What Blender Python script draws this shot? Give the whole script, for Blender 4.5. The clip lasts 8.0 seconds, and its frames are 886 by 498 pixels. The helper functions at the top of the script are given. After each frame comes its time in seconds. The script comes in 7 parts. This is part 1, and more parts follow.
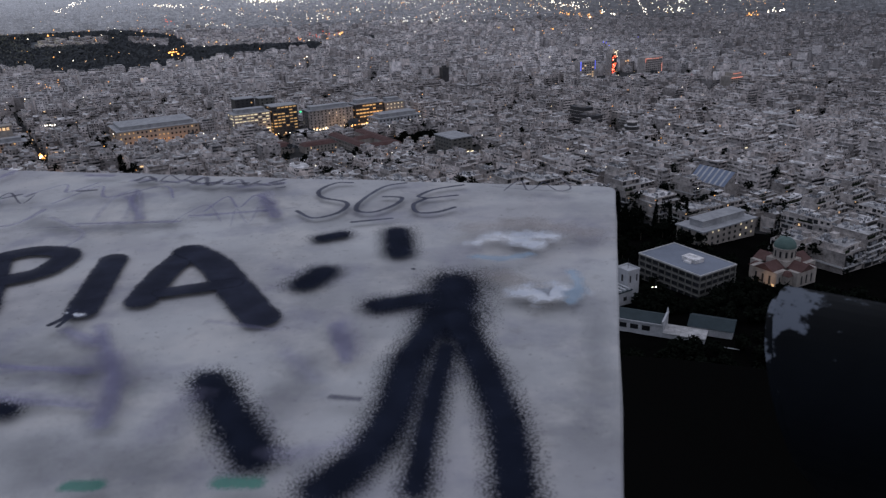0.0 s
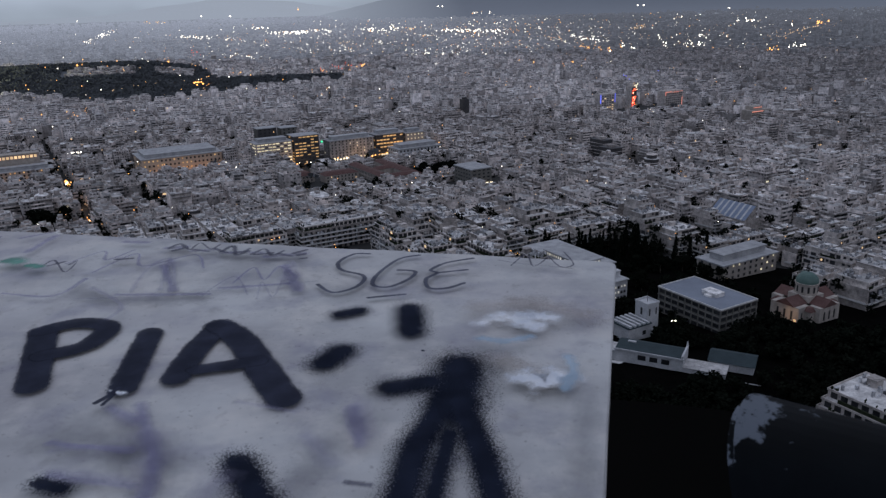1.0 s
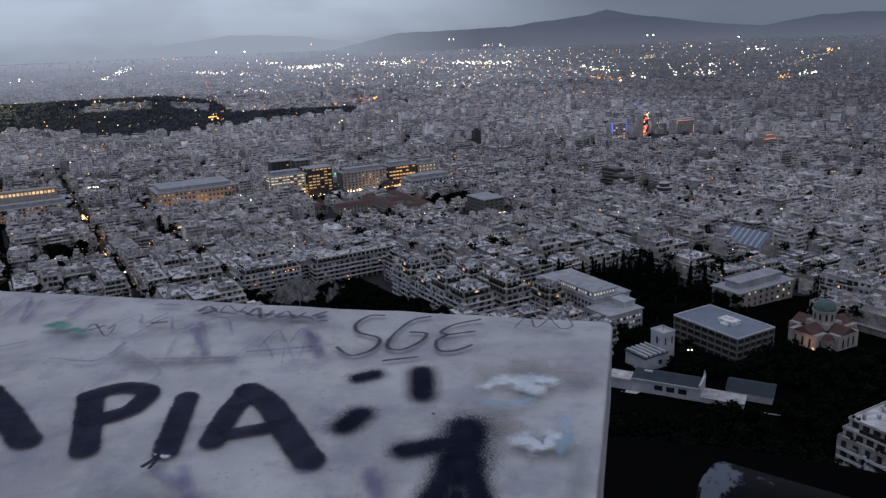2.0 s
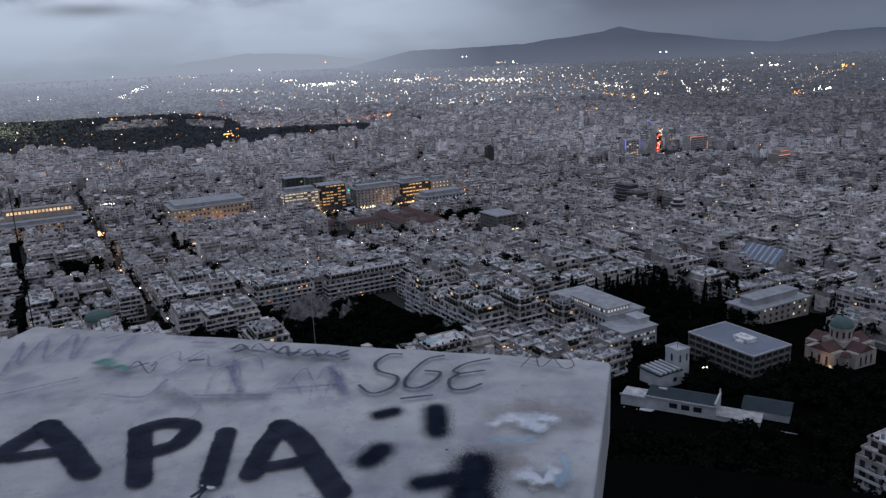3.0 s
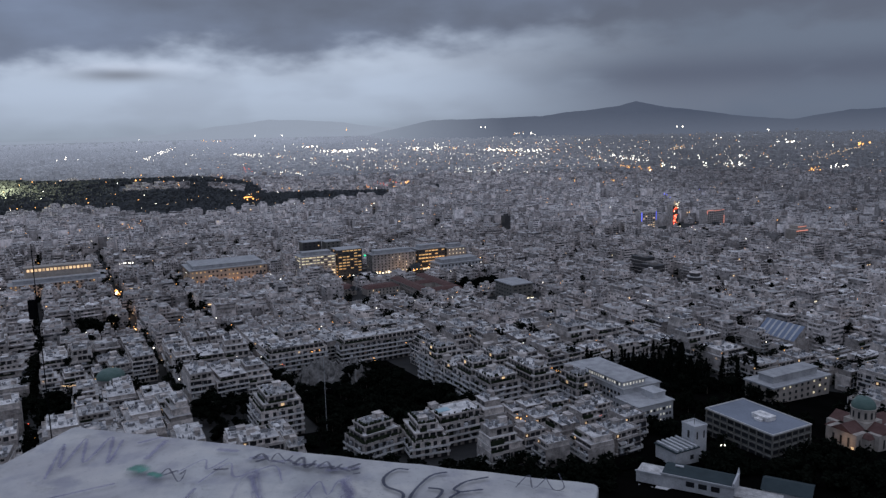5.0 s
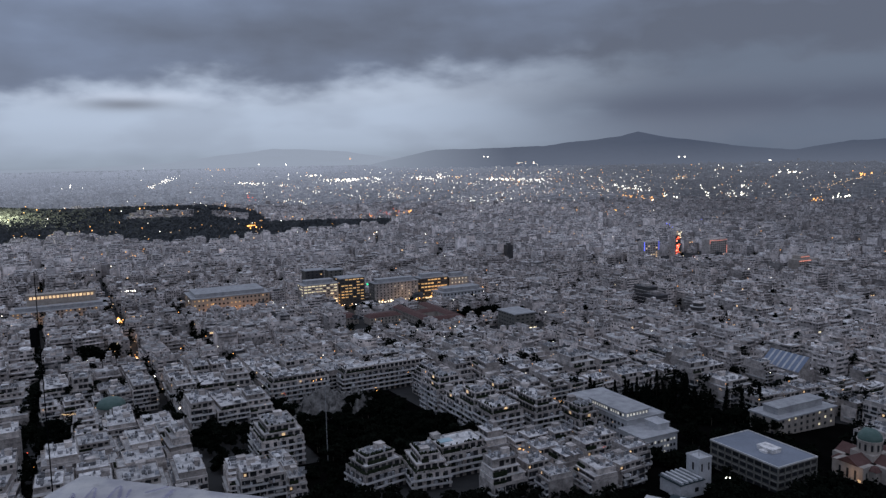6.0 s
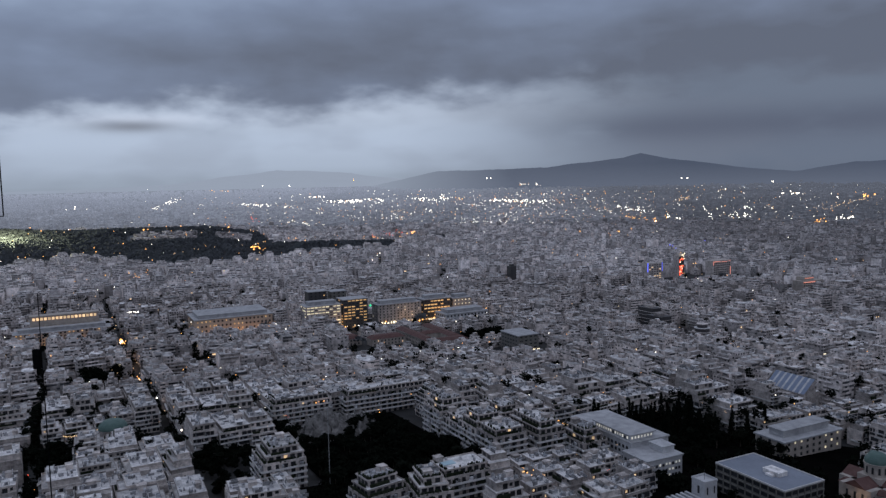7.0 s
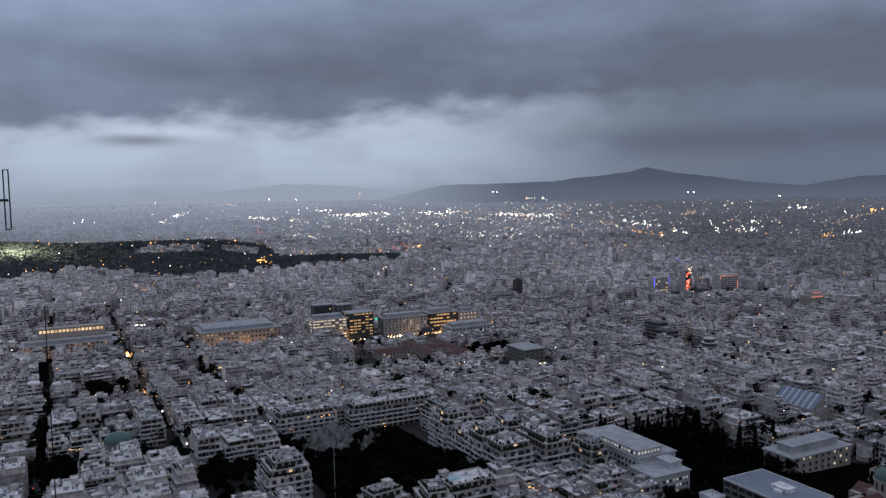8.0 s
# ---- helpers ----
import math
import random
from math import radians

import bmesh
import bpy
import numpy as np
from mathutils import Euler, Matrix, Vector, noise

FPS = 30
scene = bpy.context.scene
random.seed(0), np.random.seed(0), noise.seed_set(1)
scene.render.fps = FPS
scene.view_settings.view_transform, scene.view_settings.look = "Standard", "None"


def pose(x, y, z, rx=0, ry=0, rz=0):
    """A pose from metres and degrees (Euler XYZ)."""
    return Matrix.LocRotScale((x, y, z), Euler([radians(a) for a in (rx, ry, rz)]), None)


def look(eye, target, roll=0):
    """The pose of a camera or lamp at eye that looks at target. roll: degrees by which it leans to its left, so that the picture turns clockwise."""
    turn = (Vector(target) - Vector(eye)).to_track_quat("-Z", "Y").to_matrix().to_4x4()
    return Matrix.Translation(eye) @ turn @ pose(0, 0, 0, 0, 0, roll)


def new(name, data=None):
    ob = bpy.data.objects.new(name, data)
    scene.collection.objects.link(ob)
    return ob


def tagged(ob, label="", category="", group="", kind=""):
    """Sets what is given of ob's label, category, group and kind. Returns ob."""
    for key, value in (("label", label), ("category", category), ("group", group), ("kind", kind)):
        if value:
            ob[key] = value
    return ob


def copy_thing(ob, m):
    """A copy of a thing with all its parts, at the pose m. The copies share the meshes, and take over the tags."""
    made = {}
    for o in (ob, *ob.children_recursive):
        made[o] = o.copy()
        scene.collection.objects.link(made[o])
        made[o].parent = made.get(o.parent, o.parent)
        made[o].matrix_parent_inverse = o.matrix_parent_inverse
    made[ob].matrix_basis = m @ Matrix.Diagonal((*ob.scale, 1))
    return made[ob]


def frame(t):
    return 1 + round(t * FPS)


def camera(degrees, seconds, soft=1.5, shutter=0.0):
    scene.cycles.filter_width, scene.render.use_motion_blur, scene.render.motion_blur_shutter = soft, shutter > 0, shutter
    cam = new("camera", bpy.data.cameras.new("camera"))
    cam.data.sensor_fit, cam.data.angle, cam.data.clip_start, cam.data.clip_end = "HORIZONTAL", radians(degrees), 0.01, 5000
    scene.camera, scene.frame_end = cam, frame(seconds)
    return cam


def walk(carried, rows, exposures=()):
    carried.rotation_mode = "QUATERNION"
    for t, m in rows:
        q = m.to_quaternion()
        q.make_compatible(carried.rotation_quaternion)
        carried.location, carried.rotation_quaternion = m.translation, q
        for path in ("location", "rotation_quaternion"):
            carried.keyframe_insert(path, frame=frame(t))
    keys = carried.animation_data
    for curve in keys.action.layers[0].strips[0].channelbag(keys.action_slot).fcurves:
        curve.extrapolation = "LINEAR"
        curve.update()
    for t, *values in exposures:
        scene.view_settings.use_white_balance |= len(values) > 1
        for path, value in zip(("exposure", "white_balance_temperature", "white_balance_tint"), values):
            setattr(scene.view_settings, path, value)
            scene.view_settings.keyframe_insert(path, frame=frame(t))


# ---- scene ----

# ================= camera =================
cam = camera(59.84, 8.0, soft=1.3)
cam.data.dof.use_dof = True
cam.data.dof.focus_distance = 4.0
cam.data.dof.aperture_fstop = 18.0
walk(cam, [
    (0, pose(-0.033, 0.432, 0.312, 70.05, 1.78, -5.58)),
    (0.5, pose(-0.027, 0.411, 0.350, 70.92, 1.75, -4.74)),
    (1, pose(-0.024, 0.378, 0.397, 72.34, 1.51, -4.05)),
    (1.5, pose(-0.021, 0.341, 0.438, 73.73, 1.69, -3.64)),
    (1.7, pose(-0.020, 0.324, 0.455, 74.15, 1.98, -3.57)),
    (2.8, pose(-0.019, 0.206, 0.550, 75.57, 2.65, -2.42)),
    (3, pose(-0.021, 0.186, 0.567, 75.88, 2.53, -2.31)),
    (3.5, pose(-0.012, 0.148, 0.610, 76.97, 2.23, -2.10)),
    (4, pose(-0.010, 0.109, 0.650, 78.06, 2.14, -1.79)),
    (4.5, pose(-0.006, 0.073, 0.695, 79.37, 1.82, -1.32)),
    (4.7, pose(-0.004, 0.063, 0.706, 80.00, 1.56, -1.14)),
    (5.8, pose(-0.001, 0.006, 0.788, 82.77, 1.18, -0.72)),
    (6, pose(-0.000, 0.001, 0.796, 83.07, 1.18, -0.69)),
    (6.5, pose(0.001, -0.010, 0.823, 83.89, 1.20, -0.60)),
    (7, pose(0.001, -0.012, 0.835, 84.65, 1.19, -0.46)),
    (7.5, pose(0.001, -0.008, 0.840, 85.30, 1.18, -0.24)),
    (8, pose(0.000, 0.000, 0.835, 85.68, 1.12, -0.00)),
], exposures=[(0, -0.02, 6950, 12), (0.5, -0.02, 6760, 11), (1.0, -0.03, 6700, 10), (2.0, -0.05, 6640, 10), (3.2, -0.06, 6560, 10), (8, -0.06, 6540, 10)])

# ================= sky and light =================
SUN_AZ, SUN_EL = radians(-12), radians(24)
world = bpy.data.worlds.new("dusk_sky")
scene.world = world
world.use_nodes = True
wt = world.node_tree
wt.nodes.clear()


def wnode(kind, **values):
    n = wt.nodes.new(kind)
    for k, v in values.items():
        n.inputs[k].default_value = v
    return n


def wmath(op, a, b=None, clamp=False):
    n = wt.nodes.new("ShaderNodeMath")
    n.operation, n.use_clamp = op, clamp
    for i, v in enumerate((a, b)):
        if v is None:
            continue
        if isinstance(v, (int, float)):
            n.inputs[i].default_value = v
        else:
            wt.links.new(v, n.inputs[i])
    return n.outputs[0]


def wramp(fac, stops, interpolation="EASE"):
    n = wt.nodes.new("ShaderNodeValToRGB")
    n.color_ramp.interpolation = interpolation
    while len(n.color_ramp.elements) < len(stops):
        n.color_ramp.elements.new(0.5)
    for e, (p, c) in zip(n.color_ramp.elements, stops):
        e.position, e.color = p, (*c, 1)
    wt.links.new(fac, n.inputs[0])
    return n.outputs[0]


def wmix(fac, a, b):
    n = wt.nodes.new("ShaderNodeMix")
    n.data_type = "RGBA"
    for s, v in ((n.inputs[0], fac), (n.inputs[6], a), (n.inputs[7], b)):
        if isinstance(v, (int, float)):
            s.default_value = v
        elif isinstance(v, tuple):
            s.default_value = (*v, 1)
        else:
            wt.links.new(v, s)
    return n.outputs[2]


coord = wt.nodes.new("ShaderNodeTexCoord")
sep = wt.nodes.new("ShaderNodeSeparateXYZ")
wt.links.new(coord.outputs["Generated"], sep.inputs[0])
sx, sy, sz = sep.outputs
azim = wmath("ARCTAN2", sx, sy)


def cloud(across, upward, detail, seed, rough=0.5):
    """Noise stretched along the horizon: cells per radian of bearing and per unit of height."""
    v = wt.nodes.new("ShaderNodeCombineXYZ")
    wt.links.new(wmath("MULTIPLY", azim, across), v.inputs[0])
    wt.links.new(wmath("MULTIPLY", sz, upward), v.inputs[1])
    v.inputs[2].default_value = seed
    n = wt.nodes.new("ShaderNodeTexNoise")
    n.inputs["Scale"].default_value, n.inputs["Detail"].default_value, n.inputs["Roughness"].default_value = 1.0, detail, rough
    wt.links.new(v.outputs[0], n.inputs["Vector"])
    return n.outputs["Fac"]


def bell(v, centre, width):
    q = wmath("DIVIDE", wmath("SUBTRACT", v, centre), width)
    return wmath("POWER", 2.718, wmath("MULTIPLY", wmath("MULTIPLY", q, q), -1.0))


def smooth(v, lo, hi):
    n = wt.nodes.new("ShaderNodeMapRange")
    n.interpolation_type = "SMOOTHSTEP"
    n.inputs[1].default_value, n.inputs[2].default_value = lo, hi
    wt.links.new(v, n.inputs[0])
    return n.outputs[0]


big, mid, fine = cloud(2.0, 8.0, 3, 3.1), cloud(8.0, 21.0, 3, 8.2, 0.45), cloud(22.0, 50.0, 4, 1.7, 0.5)
mixed = wmath("ADD", wmath("MULTIPLY", big, 0.62), wmath("ADD", wmath("MULTIPLY", mid, 0.28), wmath("MULTIPLY", fine, 0.10)))
# the ragged lower rim of the deck, a clear strip below it, a second low bank to the north-west
rim = wmath("MINIMUM", wmath("ADD", 0.0985, wmath("MULTIPLY", azim, 0.05)), 0.105)
edge = wmath("ADD", wmath("MULTIPLY", wmath("SUBTRACT", sz, rim), 30.0), wmath("ADD", wmath("MULTIPLY", wmath("SUBTRACT", mid, 0.5), 2.2), wmath("MULTIPLY", wmath("SUBTRACT", fine, 0.5), 1.3)))
deckmask = smooth(edge, -0.55, 0.75)
clear = wramp(wmath("ADD", sz, 0.014), [(0.0, (0.295, 0.35, 0.43)), (0.014, (0.34, 0.405, 0.505)), (0.034, (0.41, 0.49, 0.62)), (0.064, (0.46, 0.55, 0.70)), (0.099, (0.49, 0.575, 0.72)), (0.3, (0.42, 0.47, 0.58))])
glow = smooth(azim, 0.34, -0.10)
clear = wmix(glow, wmix(0.88, clear, (0.110, 0.140, 0.202)), clear)
clear = wmix(wmath("MULTIPLY", smooth(mid, 0.42, 0.66), 0.22), clear, (0.20, 0.225, 0.29))
gleam = wmath("MULTIPLY", wmath("MULTIPLY", bell(azim, -0.36, 0.075), bell(sz, 0.0765, 0.006)), smooth(fine, 0.25, 0.5))
clear = wmix(wmath("MULTIPLY", gleam, 0.7), clear, (0.62, 0.70, 0.86))
wisp = wmath("MULTIPLY", wmath("MULTIPLY", bell(azim, -0.372, 0.052), bell(sz, 0.0675, 0.0075)), smooth(fine, 0.26, 0.50))
clear = wmix(wmath("MULTIPLY", wisp, 0.75), clear, (0.17, 0.19, 0.24))
bank = wmath("MULTIPLY", wmath("MULTIPLY", smooth(azim, 0.06, 0.30), bell(sz, 0.056, 0.021)), smooth(mid, 0.24, 0.50))
shade = wmath("ADD", wmath("ADD", wmath("MULTIPLY", smooth(mixed, 0.26, 0.74), 0.78), wmath("MULTIPLY", smooth(azim, -0.5, 0.6), 0.55)), wmath("SUBTRACT", wmath("MULTIPLY", bell(sz, 0.135, 0.045), 0.20), wmath("MULTIPLY", smooth(sz, 0.15, 0.25), 0.22)), True)
dark = wramp(shade, [(0.0, (0.305, 0.388, 0.546)), (0.5, (0.202, 0.252, 0.366)), (1.0, (0.128, 0.151, 0.208))], "LINEAR")
sky = wmix(deckmask, clear, dark)
sky = wmix(wmath("MULTIPLY", bank, 0.85), sky, (0.107, 0.129, 0.188))
zen = wramp(sz, [(0.34, (0.0, 0.0, 0.0)), (0.80, (1.0, 1.0, 1.0))])
sky = wmix(zen, sky, (0.44, 0.50, 0.665))
# the eastern half of the sky, behind the lookout, is thinly clouded and paler
east = wmath("SUBTRACT", wmath("MULTIPLY", sx, 0.444), wmath("MULTIPLY", sy, 0.896))
sky = wmix(smooth(east, 0.25, 0.95), sky, wmix(smooth(mixed, 0.3, 0.7), (0.46, 0.52, 0.67), (0.33, 0.37, 0.485)))
nishita = wt.nodes.new("ShaderNodeTexSky")
nishita.sky_type, nishita.sun_disc = "NISHITA", False
nishita.sun_elevation, nishita.sun_rotation = radians(-5), SUN_AZ
bg_cloud = wnode("ShaderNodeBackground", Strength=1.0)
bg_sky = wnode("ShaderNodeBackground", Strength=0.05)
wt.links.new(sky, bg_cloud.inputs[0])
wt.links.new(nishita.outputs[0], bg_sky.inputs[0])
added = wt.nodes.new("ShaderNodeAddShader")
wt.links.new(bg_cloud.outputs[0], added.inputs[0])
wt.links.new(bg_sky.outputs[0], added.inputs[1])
wout = wt.nodes.new("ShaderNodeOutputWorld")
wt.links.new(added.outputs[0], wout.inputs[0])

sun = bpy.data.lights.new("sun", "SUN")
sun.energy, sun.angle, sun.color = 0.12, radians(50), (1.0, 0.97, 0.94)
new("sun", sun).matrix_world = look((0, 0, 50), (-math.sin(SUN_AZ) * 50, -math.cos(SUN_AZ) * 50, 50 - math.tan(SUN_EL) * 50))

# ================= materials =================


def shader(name, rough=0.8, metal=0.0, spec=0.3):
    m = bpy.data.materials.new(name)
    m.use_nodes = True
    b = m.node_tree.nodes["Principled BSDF"]
    b.inputs["Roughness"].default_value, b.inputs["Metallic"].default_value = rough, metal
    b.inputs["Specular IOR Level"].default_value = spec
    return m, m.node_tree, b


def mnode(t, kind, inputs=(), **attrs):
    n = t.nodes.new(kind)
    if "operation" in attrs:
        n.operation, n.use_clamp = attrs["operation"], attrs["use_clamp"]
    if "data_type" in attrs:
        n.data_type = attrs["data_type"]
    if "noise_dimensions" in attrs:
        n.noise_dimensions = attrs["noise_dimensions"]
    if "uv_map" in attrs:
        n.uv_map = attrs["uv_map"]
    if "attribute_name" in attrs:
        n.attribute_name = attrs["attribute_name"]
    for k, v in inputs:
        if isinstance(v, bpy.types.NodeSocket):
            t.links.new(v, n.inputs[k])
        else:
            n.inputs[k].default_value = v
    return n


def mmath(t, op, a, b=0.0, c=0.0, clamp=False):
    return mnode(t, "ShaderNodeMath", [(0, a), (1, b), (2, c)], operation=op, use_clamp=clamp).outputs[0]


def mcol(t, fac, a, b):
    v = lambda s: (*s, 1) if isinstance(s, tuple) else s
    return mnode(t, "ShaderNodeMix", [(0, fac), (6, v(a)), (7, v(b))], data_type="RGBA").outputs[2]


def mrange(t, v, lo, hi, a=0.0, b=1.0):
    return mnode(t, "ShaderNodeMapRange", [(0, v), (1, lo), (2, hi), (3, a), (4, b)]).outputs[0]


def mnoise(t, scale, detail=4, vec=None, rough=0.55):
    n = mnode(t, "ShaderNodeTexNoise", [("Scale", scale), ("Detail", detail), ("Roughness", rough)])
    if vec is None:
        vec = mnode(t, "ShaderNodeNewGeometry").outputs["Position"]
    t.links.new(vec, n.inputs["Vector"])
    return n.outputs["Fac"]


def surface(name, a, b, scale, fine, rough=0.85, metal=0.0, bump=0.0, randomness=0.0, spec=0.3, island=0.3):
    """Two colours mixed by coarse and fine noise, with a shade of its own for each object and island."""
    m, t, bs = shader(name, rough, metal, spec)
    k = mmath(t, "ADD", mmath(t, "MULTIPLY", mnoise(t, scale), 0.65), mmath(t, "MULTIPLY", mnoise(t, fine, 3), 0.35))
    c = mcol(t, mrange(t, k, 0.35, 0.65), a, b)
    if randomness:
        r = mnode(t, "ShaderNodeObjectInfo").outputs["Random"]
        i = mnode(t, "ShaderNodeNewGeometry").outputs["Random Per Island"]
        v = mrange(t, mmath(t, "ADD", mmath(t, "MULTIPLY", r, 1 - island), mmath(t, "MULTIPLY", i, island)), 0, 1, 1 - randomness, 1 + randomness)
        c = mnode(t, "ShaderNodeHueSaturation", [("Value", v), ("Color", c)]).outputs[0]
    t.links.new(c, bs.inputs["Base Color"])
    if bump:
        h = mnode(t, "ShaderNodeBump", [("Strength", bump), ("Distance", 0.02), ("Height", mnoise(t, fine, 5))])
        t.links.new(h.outputs[0], bs.inputs["Normal"])
    return m


def glowing(name, colour, strength):
    m, t, bs = shader(name, 0.5)
    bs.inputs["Base Color"].default_value = (*colour, 1)
    bs.inputs["Emission Color"].default_value = (*colour, 1)
    own = mmath(t, "ADD", mmath(t, "MULTIPLY", mnode(t, "ShaderNodeObjectInfo").outputs["Random"], 0.6), mmath(t, "MULTIPLY", mnode(t, "ShaderNodeNewGeometry").outputs["Random Per Island"], 0.4))
    t.links.new(mrange(t, own, 0.1, 0.9, strength * 0.25, strength * 1.5), bs.inputs["Emission Strength"])
    m.cycles.emission_sampling = "NONE"
    return m


def facade(name, warm, cool, pane_dark=(0.014, 0.015, 0.018), haze=0.0, low=0.32, high=1.35, patch=0.5):
    """Plaster walls and roofs of the city: windows and shutters in storeys on the walls (u, v in metres), stained
    membranes on roofs; haze paints distance haze as emission.
    """
    m, t, bs = shader(name, 0.85)
    uv = mnode(t, "ShaderNodeUVMap", uv_map="metres").outputs[0]
    s = mnode(t, "ShaderNodeSeparateXYZ", [(0, uv)])
    u, v = s.outputs[0], s.outputs[1]
    tint = mnode(t, "ShaderNodeAttribute", attribute_name="tint").outputs["Fac"]
    wall = mcol(t, tint, warm, cool)
    own = mnode(t, "ShaderNodeTexWhiteNoise", [("W", mmath(t, "MULTIPLY", tint, 37.0))], noise_dimensions="1D").outputs["Value"]
    wall = mnode(t, "ShaderNodeHueSaturation", [("Value", mrange(t, own, 0, 1, low, high)), ("Color", wall)]).outputs[0]
    flat = mmath(t, "GREATER_THAN", mnode(t, "ShaderNodeSeparateXYZ", [(0, mnode(t, "ShaderNodeNewGeometry").outputs["Normal"])]).outputs[2], 0.7)
    roof = mcol(t, mrange(t, mnoise(t, 0.25, 4), 0.35, 0.65), (0.85, 0.815, 0.795), (0.40, 0.385, 0.38))
    roof = mnode(t, "ShaderNodeHueSaturation", [("Value", mrange(t, own, 0, 1, high, low + 0.1)), ("Color", roof)]).outputs[0]
    wall = mcol(t, flat, wall, roof)
    stain = mnoise(t, 0.12, 5)
    wall = mcol(t, mrange(t, stain, 0.4, 0.75, 0.0, 0.5), wall, (0.24, 0.235, 0.23))
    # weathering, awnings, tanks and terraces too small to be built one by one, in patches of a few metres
    # darkening towards +x painted in, for the dimmer right side of the view
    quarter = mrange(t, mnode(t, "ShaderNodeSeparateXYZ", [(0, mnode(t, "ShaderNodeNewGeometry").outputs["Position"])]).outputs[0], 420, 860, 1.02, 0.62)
    small = mmath(t, "ADD", mmath(t, "MULTIPLY", mnoise(t, 0.30, 3, None, 0.7), 0.6), mmath(t, "MULTIPLY", mnoise(t, 0.09, 2), 0.4))
    wall = mnode(t, "ShaderNodeHueSaturation", [("Value", mrange(t, small, 0.39, 0.58, 1 - patch, 1.2)), ("Color", wall)]).outputs[0]
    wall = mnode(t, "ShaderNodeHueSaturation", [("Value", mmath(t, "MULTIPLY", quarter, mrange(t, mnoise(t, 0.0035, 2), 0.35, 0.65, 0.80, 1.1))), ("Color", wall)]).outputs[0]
    # some fronts are almost blank, some have long dark bands painted for shaded balcony recesses, the rest have single
    # windows; end walls are nearly blank
    habit = mnode(t, "ShaderNodeTexWhiteNoise", [("W", mmath(t, "MULTIPLY", tint, 61.0))], noise_dimensions="1D").outputs["Value"]
    normal = mnode(t, "ShaderNodeSeparateXYZ", [(0, mnode(t, "ShaderNodeNewGeometry").outputs["Normal"])])
    along = mmath(t, "ABSOLUTE", mmath(t, "ADD", mmath(t, "MULTIPLY", normal.outputs[0], 0.896), mmath(t, "MULTIPLY", normal.outputs[1], 0.444)))
    end_wall = mmath(t, "GREATER_THAN", along, 0.72)
    band = mmath(t, "GREATER_THAN", habit, 0.66)
    u = mmath(t, "MULTIPLY", u, mrange(t, habit, 0, 1, 0.7, 1.25))
    fu, fv = mmath(t, "FRACT", mmath(t, "DIVIDE", u, 2.9)), mmath(t, "FRACT", mmath(t, "DIVIDE", v, 3.1))
    cell = mnode(t, "ShaderNodeCombineXYZ", [(0, mmath(t, "FLOOR", mmath(t, "DIVIDE", u, 2.9))), (1, mmath(t, "FLOOR", mmath(t, "DIVIDE", v, 3.1))), (2, mmath(t, "MULTIPLY", tint, 91.0))])
    rnd = mnode(t, "ShaderNodeTexWhiteNoise", [("Vector", cell.outputs[0])], noise_dimensions="3D").outputs["Value"]
    inu = mmath(t, "MULTIPLY", mmath(t, "GREATER_THAN", fu, 0.22), mmath(t, "LESS_THAN", fu, mrange(t, rnd, 0, 1, 0.6, 0.95)))
    inu = mmath(t, "MAXIMUM", inu, mmath(t, "MULTIPLY", band, mmath(t, "GREATER_THAN", rnd, 0.15)))
    inv = mmath(t, "MULTIPLY", mmath(t, "GREATER_THAN", fv, mrange(t, rnd, 0, 1, 0.18, 0.45)), mmath(t, "LESS_THAN", fv, 0.78))
    here = mmath(t, "MULTIPLY", mmath(t, "MULTIPLY", inu, inv), mmath(t, "GREATER_THAN", v, 0.0))
    here = mmath(t, "MULTIPLY", here, mmath(t, "GREATER_THAN", rnd, mmath(t, "MAXIMUM", mmath(t, "MULTIPLY", end_wall, 0.62), mrange(t, habit, 0.0, 0.4, 0.7, 0.15))))
    pane = mcol(t, mmath(t, "GREATER_THAN", rnd, 0.72), pane_dark, (0.16, 0.15, 0.14))
    c = mcol(t, here, wall, pane)
    t.links.new(c, bs.inputs["Base Color"])
    t.links.new(mrange(t, here, 0, 1, 0.88, 0.35), bs.inputs["Roughness"])
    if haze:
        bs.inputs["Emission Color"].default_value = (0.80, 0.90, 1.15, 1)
        # distance haze over the far plain, painted as emission, stronger towards its end
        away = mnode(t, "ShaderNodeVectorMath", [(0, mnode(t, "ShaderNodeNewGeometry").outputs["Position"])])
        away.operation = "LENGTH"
        painted_haze = mrange(t, away.outputs["Value"], 2700, 4900, haze * 0.5, haze * 3.7)
        # this painted glow is strongest below the bright gap in the clouds
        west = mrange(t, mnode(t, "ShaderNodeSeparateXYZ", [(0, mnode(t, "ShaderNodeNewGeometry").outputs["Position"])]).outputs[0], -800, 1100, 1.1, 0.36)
        t.links.new(mmath(t, "MULTIPLY", painted_haze, west), bs.inputs["Emission Strength"])
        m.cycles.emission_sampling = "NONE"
    return m


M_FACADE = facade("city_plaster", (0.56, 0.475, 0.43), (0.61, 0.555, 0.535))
# the city plaster again, lighter and softer in contrast for distance haze
M_FARCITY = facade("haze_pale_city_plaster", (0.73, 0.63, 0.585), (0.77, 0.72, 0.705), (0.05, 0.05, 0.055), patch=0.38)
M_PLAIN = facade("far_plain_haze_plaster", (0.36, 0.34, 0.335), (0.40, 0.40, 0.41), (0.12, 0.12, 0.125), 0.070, 0.7, 1.15, 0.35)
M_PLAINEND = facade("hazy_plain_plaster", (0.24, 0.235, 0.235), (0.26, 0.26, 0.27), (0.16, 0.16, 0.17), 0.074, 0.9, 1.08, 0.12)
